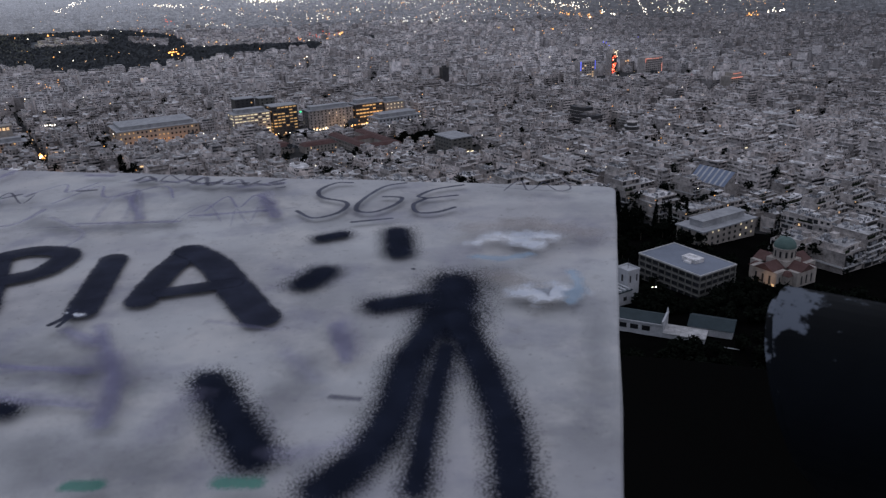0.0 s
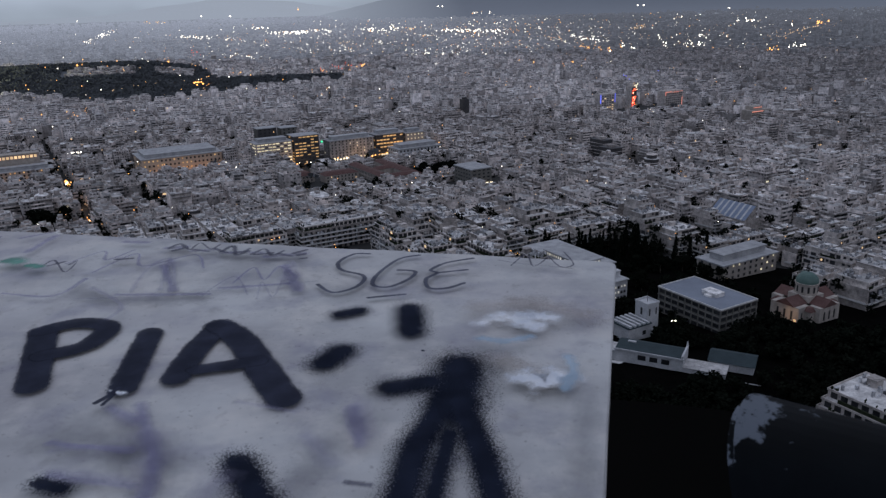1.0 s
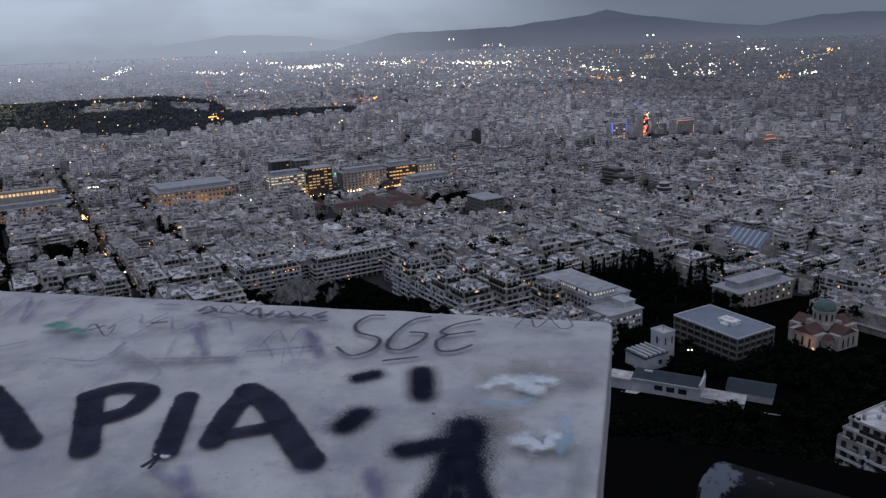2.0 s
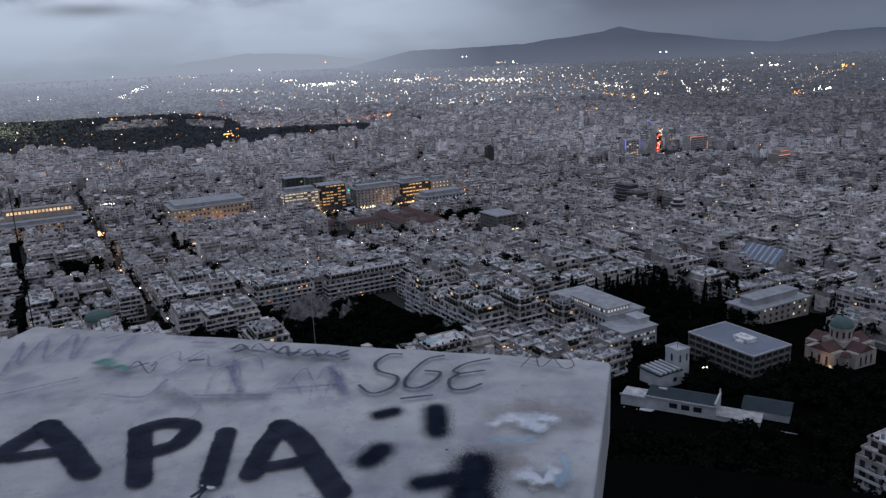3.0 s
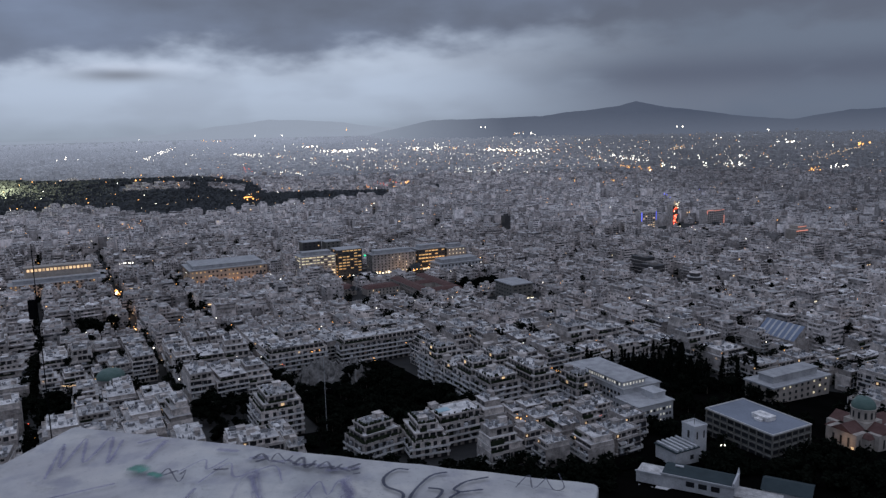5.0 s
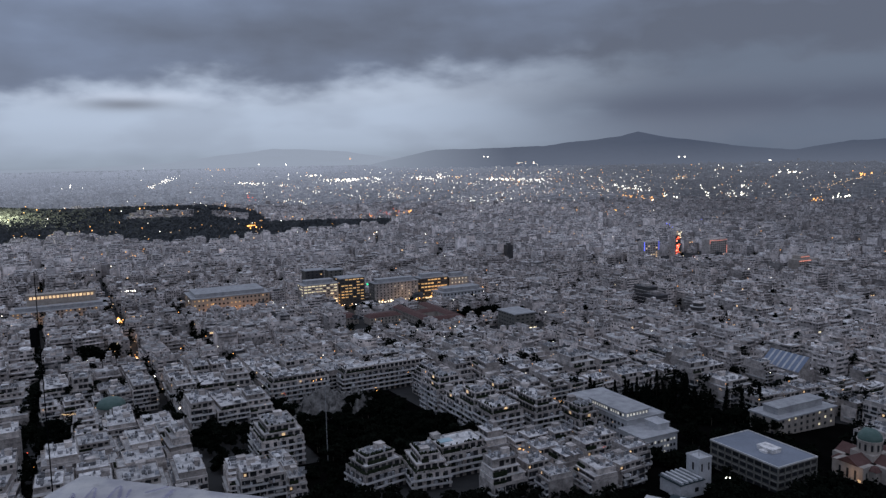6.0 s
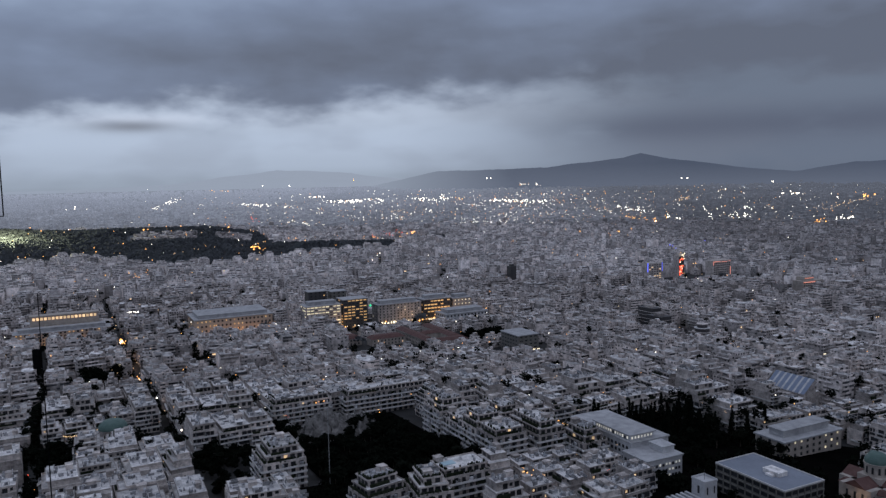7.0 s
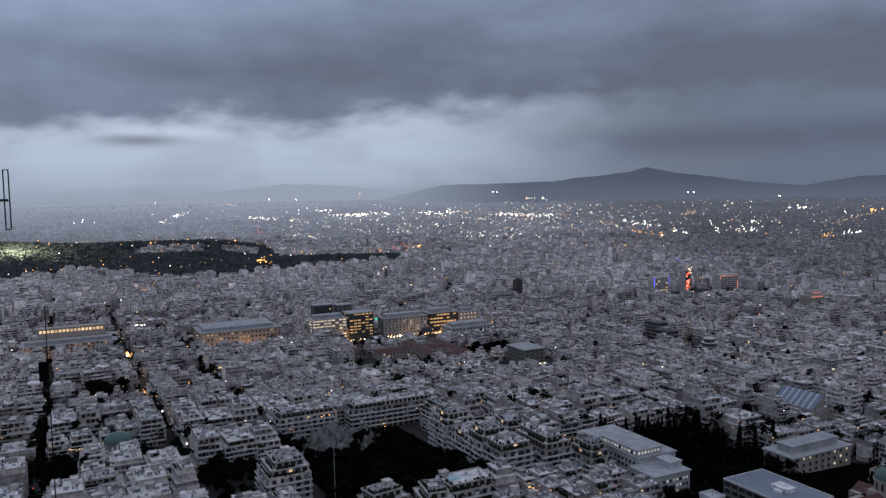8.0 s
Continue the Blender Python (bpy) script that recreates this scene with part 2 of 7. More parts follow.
M_WALL = surface("wall_plaster", (0.64, 0.575, 0.535), (0.215, 0.195, 0.185), 0.28, 1.2, randomness=0.52)
M_ROOF = surface("roof_membrane", (0.77, 0.74, 0.72), (0.285, 0.275, 0.27), 0.25, 1.6, randomness=0.45)
M_GREYROOF = surface("grey_gravel_roof", (0.46, 0.46, 0.465), (0.27, 0.27, 0.28), 0.2, 1.4, randomness=0.15)
M_SLAB = surface("balcony_concrete", (0.74, 0.715, 0.70), (0.46, 0.45, 0.44), 0.3, 2.0, randomness=0.2)
M_GLASS = surface("dark_glazing", (0.012, 0.013, 0.016), (0.035, 0.035, 0.038), 0.3, 1.5, rough=0.35, randomness=0.5, spec=0.3)
M_AWNING = surface("awning_canvas", (0.22, 0.23, 0.24), (0.30, 0.26, 0.22), 0.2, 2.0, randomness=0.5)
M_CLUTTER = surface("roof_clutter", (0.60, 0.60, 0.61), (0.12, 0.12, 0.13), 0.5, 3.0, randomness=0.7, island=0.85)
M_TANK = surface("solar_heater", (0.35, 0.36, 0.38), (0.10, 0.11, 0.13), 0.9, 3.0, rough=0.4, metal=0.3)
M_GROUND = surface("asphalt_and_courtyards", (0.016, 0.016, 0.0165), (0.036, 0.035, 0.034), 0.02, 0.2)
# soil and foliage coloured near black, with their deep shade put in
M_SOIL = surface("shade_black_soil", (0.005, 0.0047, 0.0045), (0.002, 0.0022, 0.002), 0.05, 0.7, spec=0.0)
M_LEAF = surface("shade_black_foliage", (0.004, 0.0055, 0.004), (0.010, 0.012, 0.009), 0.3, 2.0, rough=0.7, randomness=0.3, spec=0.0)
# foliage paled and blued, distance haze put into its colour
M_FARLEAF = surface("haze_pale_pine_woods", (0.085, 0.092, 0.10), (0.13, 0.138, 0.145), 0.02, 0.2, randomness=0.3)
M_PLANT = surface("terrace_plants", (0.010, 0.014, 0.008), (0.03, 0.036, 0.022), 0.5, 3.0, randomness=0.3, spec=0.05)
M_BARK = surface("bark", (0.05, 0.04, 0.03), (0.09, 0.075, 0.06), 2.0, 9.0)
M_TILE = surface("red_roof_tiles", (0.085, 0.040, 0.036), (0.135, 0.076, 0.067), 0.3, 2.5)
M_STONE = surface("church_stone", (0.46, 0.405, 0.355), (0.28, 0.25, 0.225), 0.3, 2.5, bump=0.2)
M_DOME = surface("copper_green_dome", (0.06, 0.115, 0.10), (0.11, 0.165, 0.148), 0.4, 3.0, rough=0.6)
M_ROCK = surface("pale_limestone", (0.30, 0.285, 0.27), (0.045, 0.043, 0.042), 0.16, 0.7, bump=0.6)
M_SLATE = surface("blue_grey_roof_sheet", (0.018, 0.032, 0.037), (0.032, 0.05, 0.057), 0.2, 2.0, rough=0.7)
M_OFFICE = surface("grey_brown_concrete", (0.20, 0.192, 0.172), (0.13, 0.125, 0.115), 0.3, 2.0)
M_PALE = surface("white_render", (0.58, 0.58, 0.59), (0.36, 0.36, 0.37), 0.2, 1.6)
M_DARKBLOCK = surface("dark_curtain_wall", (0.04, 0.04, 0.044), (0.075, 0.07, 0.07), 0.1, 0.7, rough=0.5)
M_BLUEPANEL = surface("blue_panels", (0.14, 0.18, 0.26), (0.20, 0.24, 0.32), 0.3, 2.0, rough=0.4)
M_POOL = surface("pale_blue_terrace", (0.36, 0.52, 0.58), (0.45, 0.58, 0.62), 0.3, 2.0)
M_STEEL = surface("dark_steel", (0.03, 0.032, 0.035), (0.06, 0.06, 0.062), 1.0, 8.0, rough=0.5, metal=0.6)
M_BLACK = surface("matt_black_metal", (0.004, 0.004, 0.005), (0.008, 0.008, 0.009), 1.0, 8.0, rough=0.9, spec=0.0)
M_GREYPOLE = surface("galvanised_steel", (0.38, 0.39, 0.40), (0.28, 0.285, 0.29), 1.0, 8.0, rough=0.5, metal=0.4)
G_WARM = glowing("warm_window", (1.0, 0.66, 0.36), 0.75)
G_AMBER = glowing("sodium_lamp", (1.0, 0.45, 0.12), 2.6)
G_WHITE = glowing("white_lamp", (1.0, 0.93, 0.80), 3.6)
G_RED = glowing("red_neon", (1.0, 0.12, 0.06), 2.6)
G_GREEN = glowing("green_signal", (0.05, 1.0, 0.45), 1.4)
G_BLUE = glowing("blue_neon", (0.12, 0.16, 1.0), 1.3)
G_SHOP = glowing("shop_window", (1.0, 0.86, 0.60), 1.8)
G_OFFICE = glowing("office_light", (1.0, 0.84, 0.56), 0.55)
G_COOL = glowing("pale_room_light", (1.0, 0.95, 0.82), 0.36)
G_DIM = glowing("dim_amber_light", (1.0, 0.60, 0.24), 0.42)
G_FACE = glowing("floodlit_wall", (1.0, 0.60, 0.28), 0.30)

# ================= mesh tools =================
TURN = radians(26.4)
CT, ST = math.cos(TURN), math.sin(TURN)
rng = random.Random(11)


def town(a, b):
    """From the street grid (a across, b away from the hill) to world x, y."""
    return a * CT - b * ST, a * ST + b * CT


def grid_of(x, y):
    return x * CT + y * ST, -x * ST + y * CT


RING_R = (0, 3.5, 6, 60, 120, 200, 260, 400, 600, 1000, 1800, 2600, 3000, 3500, 4000, 4500, 4800, 4960)
RING_Z = (-1.3, -1.3, -5, -48, -90, -134, -147, -157, -168, -184, -190, -190, -178, -140, -108, -75, -52, -44)
HILL_AZ = (-40, -33, -30, -27, -25, -22, -16.5, -14, -12, -10.5)
HILL_H = (66, 64, 62, 51, 46, 46, 43, 24, 6, 0)


def hill(r, az):
    top = np.interp(az, HILL_AZ, HILL_H)
    tail = np.interp(az, (-14, -12, -3, -1.2, 1.2), (0, 15, 13, 20, 0))
    return top * np.exp(-((r - 2480) / 260.0) ** 2) + tail * np.exp(-((r - 2100) / 75.0) ** 2)


def ground(x, y):
    r = math.hypot(x, y)
    return float(np.interp(r, RING_R, RING_Z) + hill(r, math.degrees(math.atan2(x, y))))


class Mesh:
    """Collects boxes and faces; makes one mesh."""

    def __init__(self):
        self.v, self.f, self.m = [], [], []

    def face(self, pts, mat=0):
        n = len(self.v)
        self.v += [tuple(p) for p in pts]
        self.f.append(tuple(range(n, n + len(pts))))
        self.m.append(mat)
        return self

    def box(self, x0, x1, y0, y1, z0, z1, mat=0):
        n = len(self.v)
        self.v += [(x0, y0, z0), (x1, y0, z0), (x1, y1, z0), (x0, y1, z0), (x0, y0, z1), (x1, y0, z1), (x1, y1, z1), (x0, y1, z1)]
        for q in ((0, 3, 2, 1), (4, 5, 6, 7), (0, 1, 5, 4), (1, 2, 6, 5), (2, 3, 7, 6), (3, 0, 4, 7)):
            self.f.append(tuple(n + i for i in q))
            self.m.append(mat)
        return self

    def ring(self, x0, x1, y0, y1, z0, z1, t, mat=0):
        """A parapet: four low walls round a roof."""
        k = len(self.v)
        for z in (z0, z1):
            self.v += [(x0, y0, z), (x1, y0, z), (x1, y1, z), (x0, y1, z), (x0 + t, y0 + t, z), (x1 - t, y0 + t, z), (x1 - t, y1 - t, z), (x0 + t, y1 - t, z)]
        for i in range(4):
            j = (i + 1) % 4
            for q in ((i, j, 8 + j, 8 + i), (4 + j, 4 + i, 12 + i, 12 + j), (8 + i, 8 + j, 12 + j, 12 + i), (j, i, 4 + i, 4 + j)):
                self.f.append(tuple(k + n for n in q))
                self.m.append(mat)
        return self

    def prism(self, cx, cy, z0, z1, r0, r1, n=12, mat=0, cap=True):
        a = [2 * math.pi * (i + 0.5) / n for i in range(n)]
        k = len(self.v)
        self.v += [(cx + r0 * math.cos(q), cy + r0 * math.sin(q), z0) for q in a] + [(cx + r1 * math.cos(q), cy + r1 * math.sin(q), z1) for q in a]
        for i in range(n):
            j = (i + 1) % n
            self.f.append((k + i, k + j, k + n + j, k + n + i))
            self.m.append(mat)
        if cap:
            self.f.append(tuple(k + n + i for i in range(n)))
            self.m.append(mat)
        return self

    def dome(self, cx, cy, z, r, h, n=16, rows=6, mat=0):
        for i in range(rows):
            p, q = math.pi / 2 * i / rows, math.pi / 2 * (i + 1) / rows
            self.prism(cx, cy, z + h * math.sin(p), z + h * math.sin(q), r * math.cos(p), max(r * math.cos(q), 0.02), n, mat, i == rows - 1)
        return self

    def gable(self, x0, x1, y0, y1, z0, z1, mat=0):
        """A pitched roof with its ridge along x."""
        m = (y0 + y1) / 2
        self.face([(x0, y0, z0), (x1, y0, z0), (x1, m, z1), (x0, m, z1)], mat).face([(x1, y1, z0), (x0, y1, z0), (x0, m, z1), (x1, m, z1)], mat)
        return self.face([(x0, y1, z0), (x0, y0, z0), (x0, m, z1)], mat).face([(x1, y0, z0), (x1, y1, z0), (x1, m, z1)], mat)

    def hip(self, x0, x1, y0, y1, z0, z1, inset, mat=0):
        i = inset
        t = [(x0 + i, y0 + i, z1), (x1 - i, y0 + i, z1), (x1 - i, y1 - i, z1), (x0 + i, y1 - i, z1)]
        b = [(x0, y0, z0), (x1, y0, z0), (x1, y1, z0), (x0, y1, z0)]
        for j in range(4):
            self.face([b[j], b[(j + 1) % 4], t[(j + 1) % 4], t[j]], mat)
        return self.face(t, mat)

    def data(self, name, mats, smooth=False):
        me = bpy.data.meshes.new(name)
        me.from_pydata(self.v, [], self.f)
        for m in mats:
            me.materials.append(m)
        if len(mats) > 1:
            me.polygons.foreach_set("material_index", self.m)
        if smooth:
            me.polygons.foreach_set("use_smooth", [True] * len(me.polygons))
        me.update()
        return me


def part(name, mesh, mat, parent, label="", smooth=False):
    data = mesh.data(name, mat if isinstance(mat, (list, tuple)) else [mat], smooth) if isinstance(mesh, Mesh) else mesh
    ob = new(name, data)
    ob.parent = parent
    if label:
        tagged(ob, label)
    return ob


def thing(name, m, label, category, group="", kind=""):
    ob = new(name)
    ob.empty_display_size = 1.0
    ob.matrix_world = m
    return tagged(ob, label, category, group, kind)


def site(a, b, sink=0.0, turn=0.0):
    x, y = town(a, b)
    return pose(x, y, ground(x, y) - sink, 0, 0, math.degrees(TURN) + turn)


def lump(name, boxes, mats, label, category, kind="stuff", faces=5):
    """Many boxes joined into one mesh. boxes: rows of cx, cy, z0, half x, half y, height, turn, tint, plain (1: no windows)."""
    b = np.array(boxes, dtype=np.float64)
    n = len(b)
    c, s = np.cos(b[:, 6]), np.sin(b[:, 6])
    sgn = np.array([(-1, -1), (1, -1), (1, 1), (-1, 1)], dtype=np.float64)
    v = np.empty((n, 8, 3))
    for i in range(8):
        dx, dy = sgn[i % 4, 0] * b[:, 3], sgn[i % 4, 1] * b[:, 4]
        v[:, i, 0], v[:, i, 1] = b[:, 0] + c * dx - s * dy, b[:, 1] + s * dx + c * dy
        v[:, i, 2] = b[:, 2] + (b[:, 5] if i > 3 else 0)
    q = np.array([(4, 5, 6, 7), (0, 1, 5, 4), (1, 2, 6, 5), (2, 3, 7, 6), (3, 0, 4, 7)])
    loops = (np.arange(n)[:, None, None] * 8 + q[None]).reshape(-1)
    nf = n * 5
    me = bpy.data.meshes.new(name)
    me.vertices.add(n * 8)
    me.vertices.foreach_set("co", v.reshape(-1))
    me.loops.add(nf * 4)
    me.loops.foreach_set("vertex_index", loops.astype(np.int32))
    me.polygons.add(nf)
    me.polygons.foreach_set("loop_start", np.arange(nf, dtype=np.int32) * 4)
    uv = np.zeros((n, 5, 4, 2))
    uv[:, 0, :, 1] = -5
    for k, half in ((1, 3), (2, 4), (3, 3), (4, 4)):
        length = 2 * b[:, half]
        off = np.floor(b[:, 7] * 50) * 2.9
        uv[:, k, 0, 0] = uv[:, k, 3, 0] = off
        uv[:, k, 1, 0] = uv[:, k, 2, 0] = off + length
        low = np.where(b[:, 8] > 0.5, -60.0, 0.01)
        uv[:, k, 0, 1] = uv[:, k, 1, 1] = low
        uv[:, k, 2, 1] = uv[:, k, 3, 1] = low + b[:, 5]
    layer = me.uv_layers.new(name="metres")
    layer.data.foreach_set("uv", uv.reshape(-1))
    at = me.attributes.new("tint", "FLOAT", "FACE")
    shade = np.random.default_rng(4).random((n, 5))
    at.data.foreach_set("value", (b[:, 7][:, None] * 0.6 + shade * 0.4).reshape(-1))
    for m in mats:
        me.materials.append(m)
    me.update(calc_edges=True)
    me.validate()
    ob = new(name, me)
    return tagged(ob, label, category, kind=kind)


def crown_mesh(name, seed, height, radius, tiers, leaves, size, kind="pine"):
    """A crown of many small leaf sprays, with gaps and an uneven outline."""
    r = random.Random(seed)
    m = Mesh()
    blobs = []
    for i in range(tiers):
        k = (i + 0.5) / tiers
        if kind == "cypress":
            w = radius * (1 - k) ** 0.6 * min(1, 0.45 + 3 * k)
            blobs.append((r.uniform(-0.15, 0.15) * w, r.uniform(-0.15, 0.15) * w, height * (0.06 + 0.9 * k), w, height / tiers * 0.8))
        else:
            a, d = r.uniform(0, 6.28), radius * r.uniform(0.15, 0.75)
            blobs.append((d * math.cos(a), d * math.sin(a), height * r.uniform(0.45, 0.9), radius * r.uniform(0.35, 0.55), height * r.uniform(0.10, 0.18)))
    for _ in range(leaves):
        bx, by, bz, w, h = r.choice(blobs)
        d = Vector((r.gauss(0, 1), r.gauss(0, 1), r.gauss(0, 1))).normalized() * r.uniform(0.55, 1.05)
        p = Vector((bx + d.x * w, by + d.y * w, bz + d.z * h))
        u = Vector((r.gauss(0, 1), r.gauss(0, 1), r.gauss(0, 0.6))).normalized() * size * r.uniform(0.6, 1.4)
        n = Vector((r.gauss(0, 1), r.gauss(0, 1), r.gauss(0, 1)))
        t = u.cross(n).normalized() * size * r.uniform(0.4, 0.9)
        m.face([p - u, p - t * 0.8 + u * 0.2, p + u, p + t])
    return m


def trunk_mesh(height, r0, seed, limbs=5):
    r = random.Random(seed)
    m = Mesh()
    m.prism(0, 0, -0.6, height * 0.5, r0, r0 * 0.7, 7).prism(0, 0, height * 0.5, height * 0.82, r0 * 0.7, r0 * 0.25, 7)
    for _ in range(limbs):
        a, z = r.uniform(0, 6.28), height * r.uniform(0.35, 0.7)
        l = height * r.uniform(0.15, 0.3)
        p, q = Vector((0, 0, z)), Vector((l * math.cos(a), l * math.sin(a), z + l * 0.6))
        s = Vector((-math.sin(a), math.cos(a), 0)) * r0 * 0.35
        w = Vector((0, 0, r0 * 0.35))
        m.face([p - s, p + s, q]).face([p + s, p + w, q]).face([p + w, p - s, q])
    return m

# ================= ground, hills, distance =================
# distance haze painted as emission, paler at the foot, westward and far off
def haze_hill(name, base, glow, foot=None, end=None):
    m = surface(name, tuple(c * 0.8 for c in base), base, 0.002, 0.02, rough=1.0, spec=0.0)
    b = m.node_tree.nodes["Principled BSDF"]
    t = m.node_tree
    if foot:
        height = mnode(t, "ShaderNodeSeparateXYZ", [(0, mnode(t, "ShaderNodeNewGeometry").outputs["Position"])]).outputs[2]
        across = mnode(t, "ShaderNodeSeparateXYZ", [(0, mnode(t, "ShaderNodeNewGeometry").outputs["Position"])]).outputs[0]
        painted_haze = mcol(t, mmath(t, "MULTIPLY", mrange(t, height, -70, 55), mrange(t, across, -350, 1500)), foot, glow)
        t.links.new(mcol(t, mrange(t, across, -430, 450, 0.9, 0.0), painted_haze, (0.30, 0.345, 0.425)), b.inputs["Emission Color"])
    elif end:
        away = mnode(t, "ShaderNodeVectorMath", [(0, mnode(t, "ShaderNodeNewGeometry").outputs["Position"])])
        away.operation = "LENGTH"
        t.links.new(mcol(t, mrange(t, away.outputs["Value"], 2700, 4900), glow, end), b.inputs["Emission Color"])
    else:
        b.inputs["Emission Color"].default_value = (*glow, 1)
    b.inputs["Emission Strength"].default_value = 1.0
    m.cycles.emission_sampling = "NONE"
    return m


rings = [0, 1.5, 3.5, 6, 12, 25, 45, 60, 90, 120, 160, 200, 260, 330, 400, 500, 600, 800, 1000, 1400, 1800] + list(range(2000, 3001, 80)) + [3200, 3500, 4000, 4500, 4800, 4960]
spokes = 144
gv, gf, gm = [], [], []
for r in rings:
    for i in range(spokes):
        az = 360.0 * i / spokes
        x, y = r * math.sin(radians(az)), r * math.cos(radians(az))
        z = float(np.interp(r, RING_R, RING_Z)) + float(hill(r, az if az < 180 else az - 360))
        if 10 < r < 300:
            z += 2.5 * noise.noise(Vector((x * 0.03, y * 0.03, 2.0)))
        gv.append((x, y, z))
for k in range(len(rings) - 1):
    for i in range(spokes):
        j = (i + 1) % spokes
        gf.append((k * spokes + i, (k + 1) * spokes + i, (k + 1) * spokes + j, k * spokes + j))
        az = 360.0 * i / spokes
        az = az if az < 180 else az - 360
        wooded = rings[k] < 330 or (rings[k] < 430 and 6 < az < 60) or (1900 <= rings[k] < 2640 and -40 < az < -12) or (2000 <= rings[k] < 2200 and -13 < az < 1)
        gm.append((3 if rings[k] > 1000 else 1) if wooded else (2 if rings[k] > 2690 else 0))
gme = bpy.data.meshes.new("ground")
gme.from_pydata(gv, [], [tuple(reversed(f)) for f in gf])
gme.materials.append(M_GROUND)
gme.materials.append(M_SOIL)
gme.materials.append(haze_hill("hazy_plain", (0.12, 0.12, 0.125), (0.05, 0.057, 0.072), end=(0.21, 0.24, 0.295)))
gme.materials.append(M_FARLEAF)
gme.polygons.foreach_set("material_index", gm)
gme.update()
tagged(new("ground", gme), "dark asphalt and wooded slopes falling from the lookout to the plain", "ground", kind="structure")


def ridge(name, r_near, r_top, azs, els, seed, mat, label, foot=-1.3):
    """A far range: its crest follows the heights els (degrees) over the bearings azs, roughened."""
    m = Mesh()
    n = 150
    cols = []
    for i in range(n + 1):
        az = azs[0] + (azs[-1] - azs[0]) * i / n
        el = float(np.interp(az, azs, els)) + 0.07 * noise.noise(Vector((az * 0.55, seed, 0))) + 0.03 * noise.noise(Vector((az * 2.3, seed, 5)))
        col = []
        for j in range(9):
            k = j / 8
            r = r_near + (r_top - r_near) * k + 20 * noise.noise(Vector((az * 0.8, k * 4, seed)))
            e = foot + (max(el, foot + 0.05) - foot) * k ** 0.8 + 0.10 * math.sin(math.pi * k) * noise.noise(Vector((az * 0.7, k * 3, seed + 9)))
            col.append((r * math.sin(radians(az)), r * math.cos(radians(az)), r * math.tan(radians(e)) + 0.8))
        cols.append(col)
    for p, q in zip(cols, cols[1:]):
        for j in range(8):
            m.face([p[j], q[j], q[j + 1], p[j + 1]])
    ob = new(name, m.data(name, [mat], True))
    return tagged(ob, label, "mountain", kind="structure")


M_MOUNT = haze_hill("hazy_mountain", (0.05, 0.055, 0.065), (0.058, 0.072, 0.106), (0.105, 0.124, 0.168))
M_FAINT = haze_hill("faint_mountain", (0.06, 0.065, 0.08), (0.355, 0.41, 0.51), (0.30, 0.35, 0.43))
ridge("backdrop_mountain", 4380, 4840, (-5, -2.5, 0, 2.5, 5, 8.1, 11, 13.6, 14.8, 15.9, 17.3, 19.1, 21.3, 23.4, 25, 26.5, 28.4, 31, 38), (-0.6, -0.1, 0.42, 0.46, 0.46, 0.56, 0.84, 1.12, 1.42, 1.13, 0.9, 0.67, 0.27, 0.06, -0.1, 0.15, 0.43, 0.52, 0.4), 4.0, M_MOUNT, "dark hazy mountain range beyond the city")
ridge("backdrop_far_hills", 4860, 4930, (-42, -30, -24, -18.4, -15, -11.6, -8, -4.4, -1.9, 4, 8), (-0.4, -0.4, -0.35, -0.1, 0.35, 0.70, 0.6, 0.12, -0.1, -0.3, -0.5), 7.0, M_FAINT, "faint blue hills with evening haze painted in", -0.9)

# ================= the town plan =================
def low_rise(a, b):
    """Storeys allowed where lower roofs leave the view open to what stands behind."""
    for a0, a1, b0, b1, n in ((230, 520, 560, 700, 2), (130, 250, 800, 930, 3), (-70, 70, 890, 990, 3), (870, 1090, 850, 990, 2), (640, 720, 1030, 1086, 2), (950, 1030, 690, 748, 3), (250, 500, 796, 832, 2), (-12, 56, 420, 502, 3.4), (10, 50, 650, 704, 2), (120, 245, 506, 540, 4), (60, 118, 330, 372, 3), (380, 470, 300, 342, 3), (204, 258, 255, 334, 3)):
        if a0 < a < a1 and b0 < b < b1:
            return n
    return 99


# (a0, a1, b0, b1): plots kept free for parks, squares and the buildings that stand on their own
TAKEN = [
    (116, 206, 335, 492), (112, 186, 296, 334), (200, 256, 338, 446), (254, 294, 284, 376), (292, 366, 286, 396),
    (280, 318, 180, 276), (236, 282, 170, 275), (205, 250, 120, 250), (318, 366, 190, 262), (348, 404, 262, 316), (82, 112, 370, 406), (-34, -2, 488, 532), (312, 352, 254, 292), (16, 46, 704, 736), (30, 46, 612, 634), (98, 122, 306, 372), (146, 236, 896, 922),
    (452, 474, 350, 390), (6, 48, 500, 538), (-34, 4, 432, 452), (47, 58, 484, 500), (62, 84, 376, 408), (62, 98, 408, 456), (-22, 2, 460, 490), (410, 434, 344, 392), (448, 462, 296, 312), (500, 520, 334, 350), (120, 244, 490, 514), (562, 602, 552, 592), (588, 632, 636, 704), (960, 1020, 742, 792), (136, 236, 920, 990), (-56, 58, 984, 1014), (254, 346, 870, 918),
    (346, 494, 880, 914), (256, 384, 696, 794), (384, 438, 698, 738), (300, 500, 830, 880), (384, 434, 616, 664), (300, 356, 905, 950), (930, 960, 970, 990), (860, 1074, 970, 1040),
]
STREET_A = [-500 + 64 * i for i in range(7)] + [-84, -20, 59, 118, 200, 254, 312, 374, 436] + [498 + 62 * i for i in range(70)]
STREET_A = sorted(set(STREET_A))
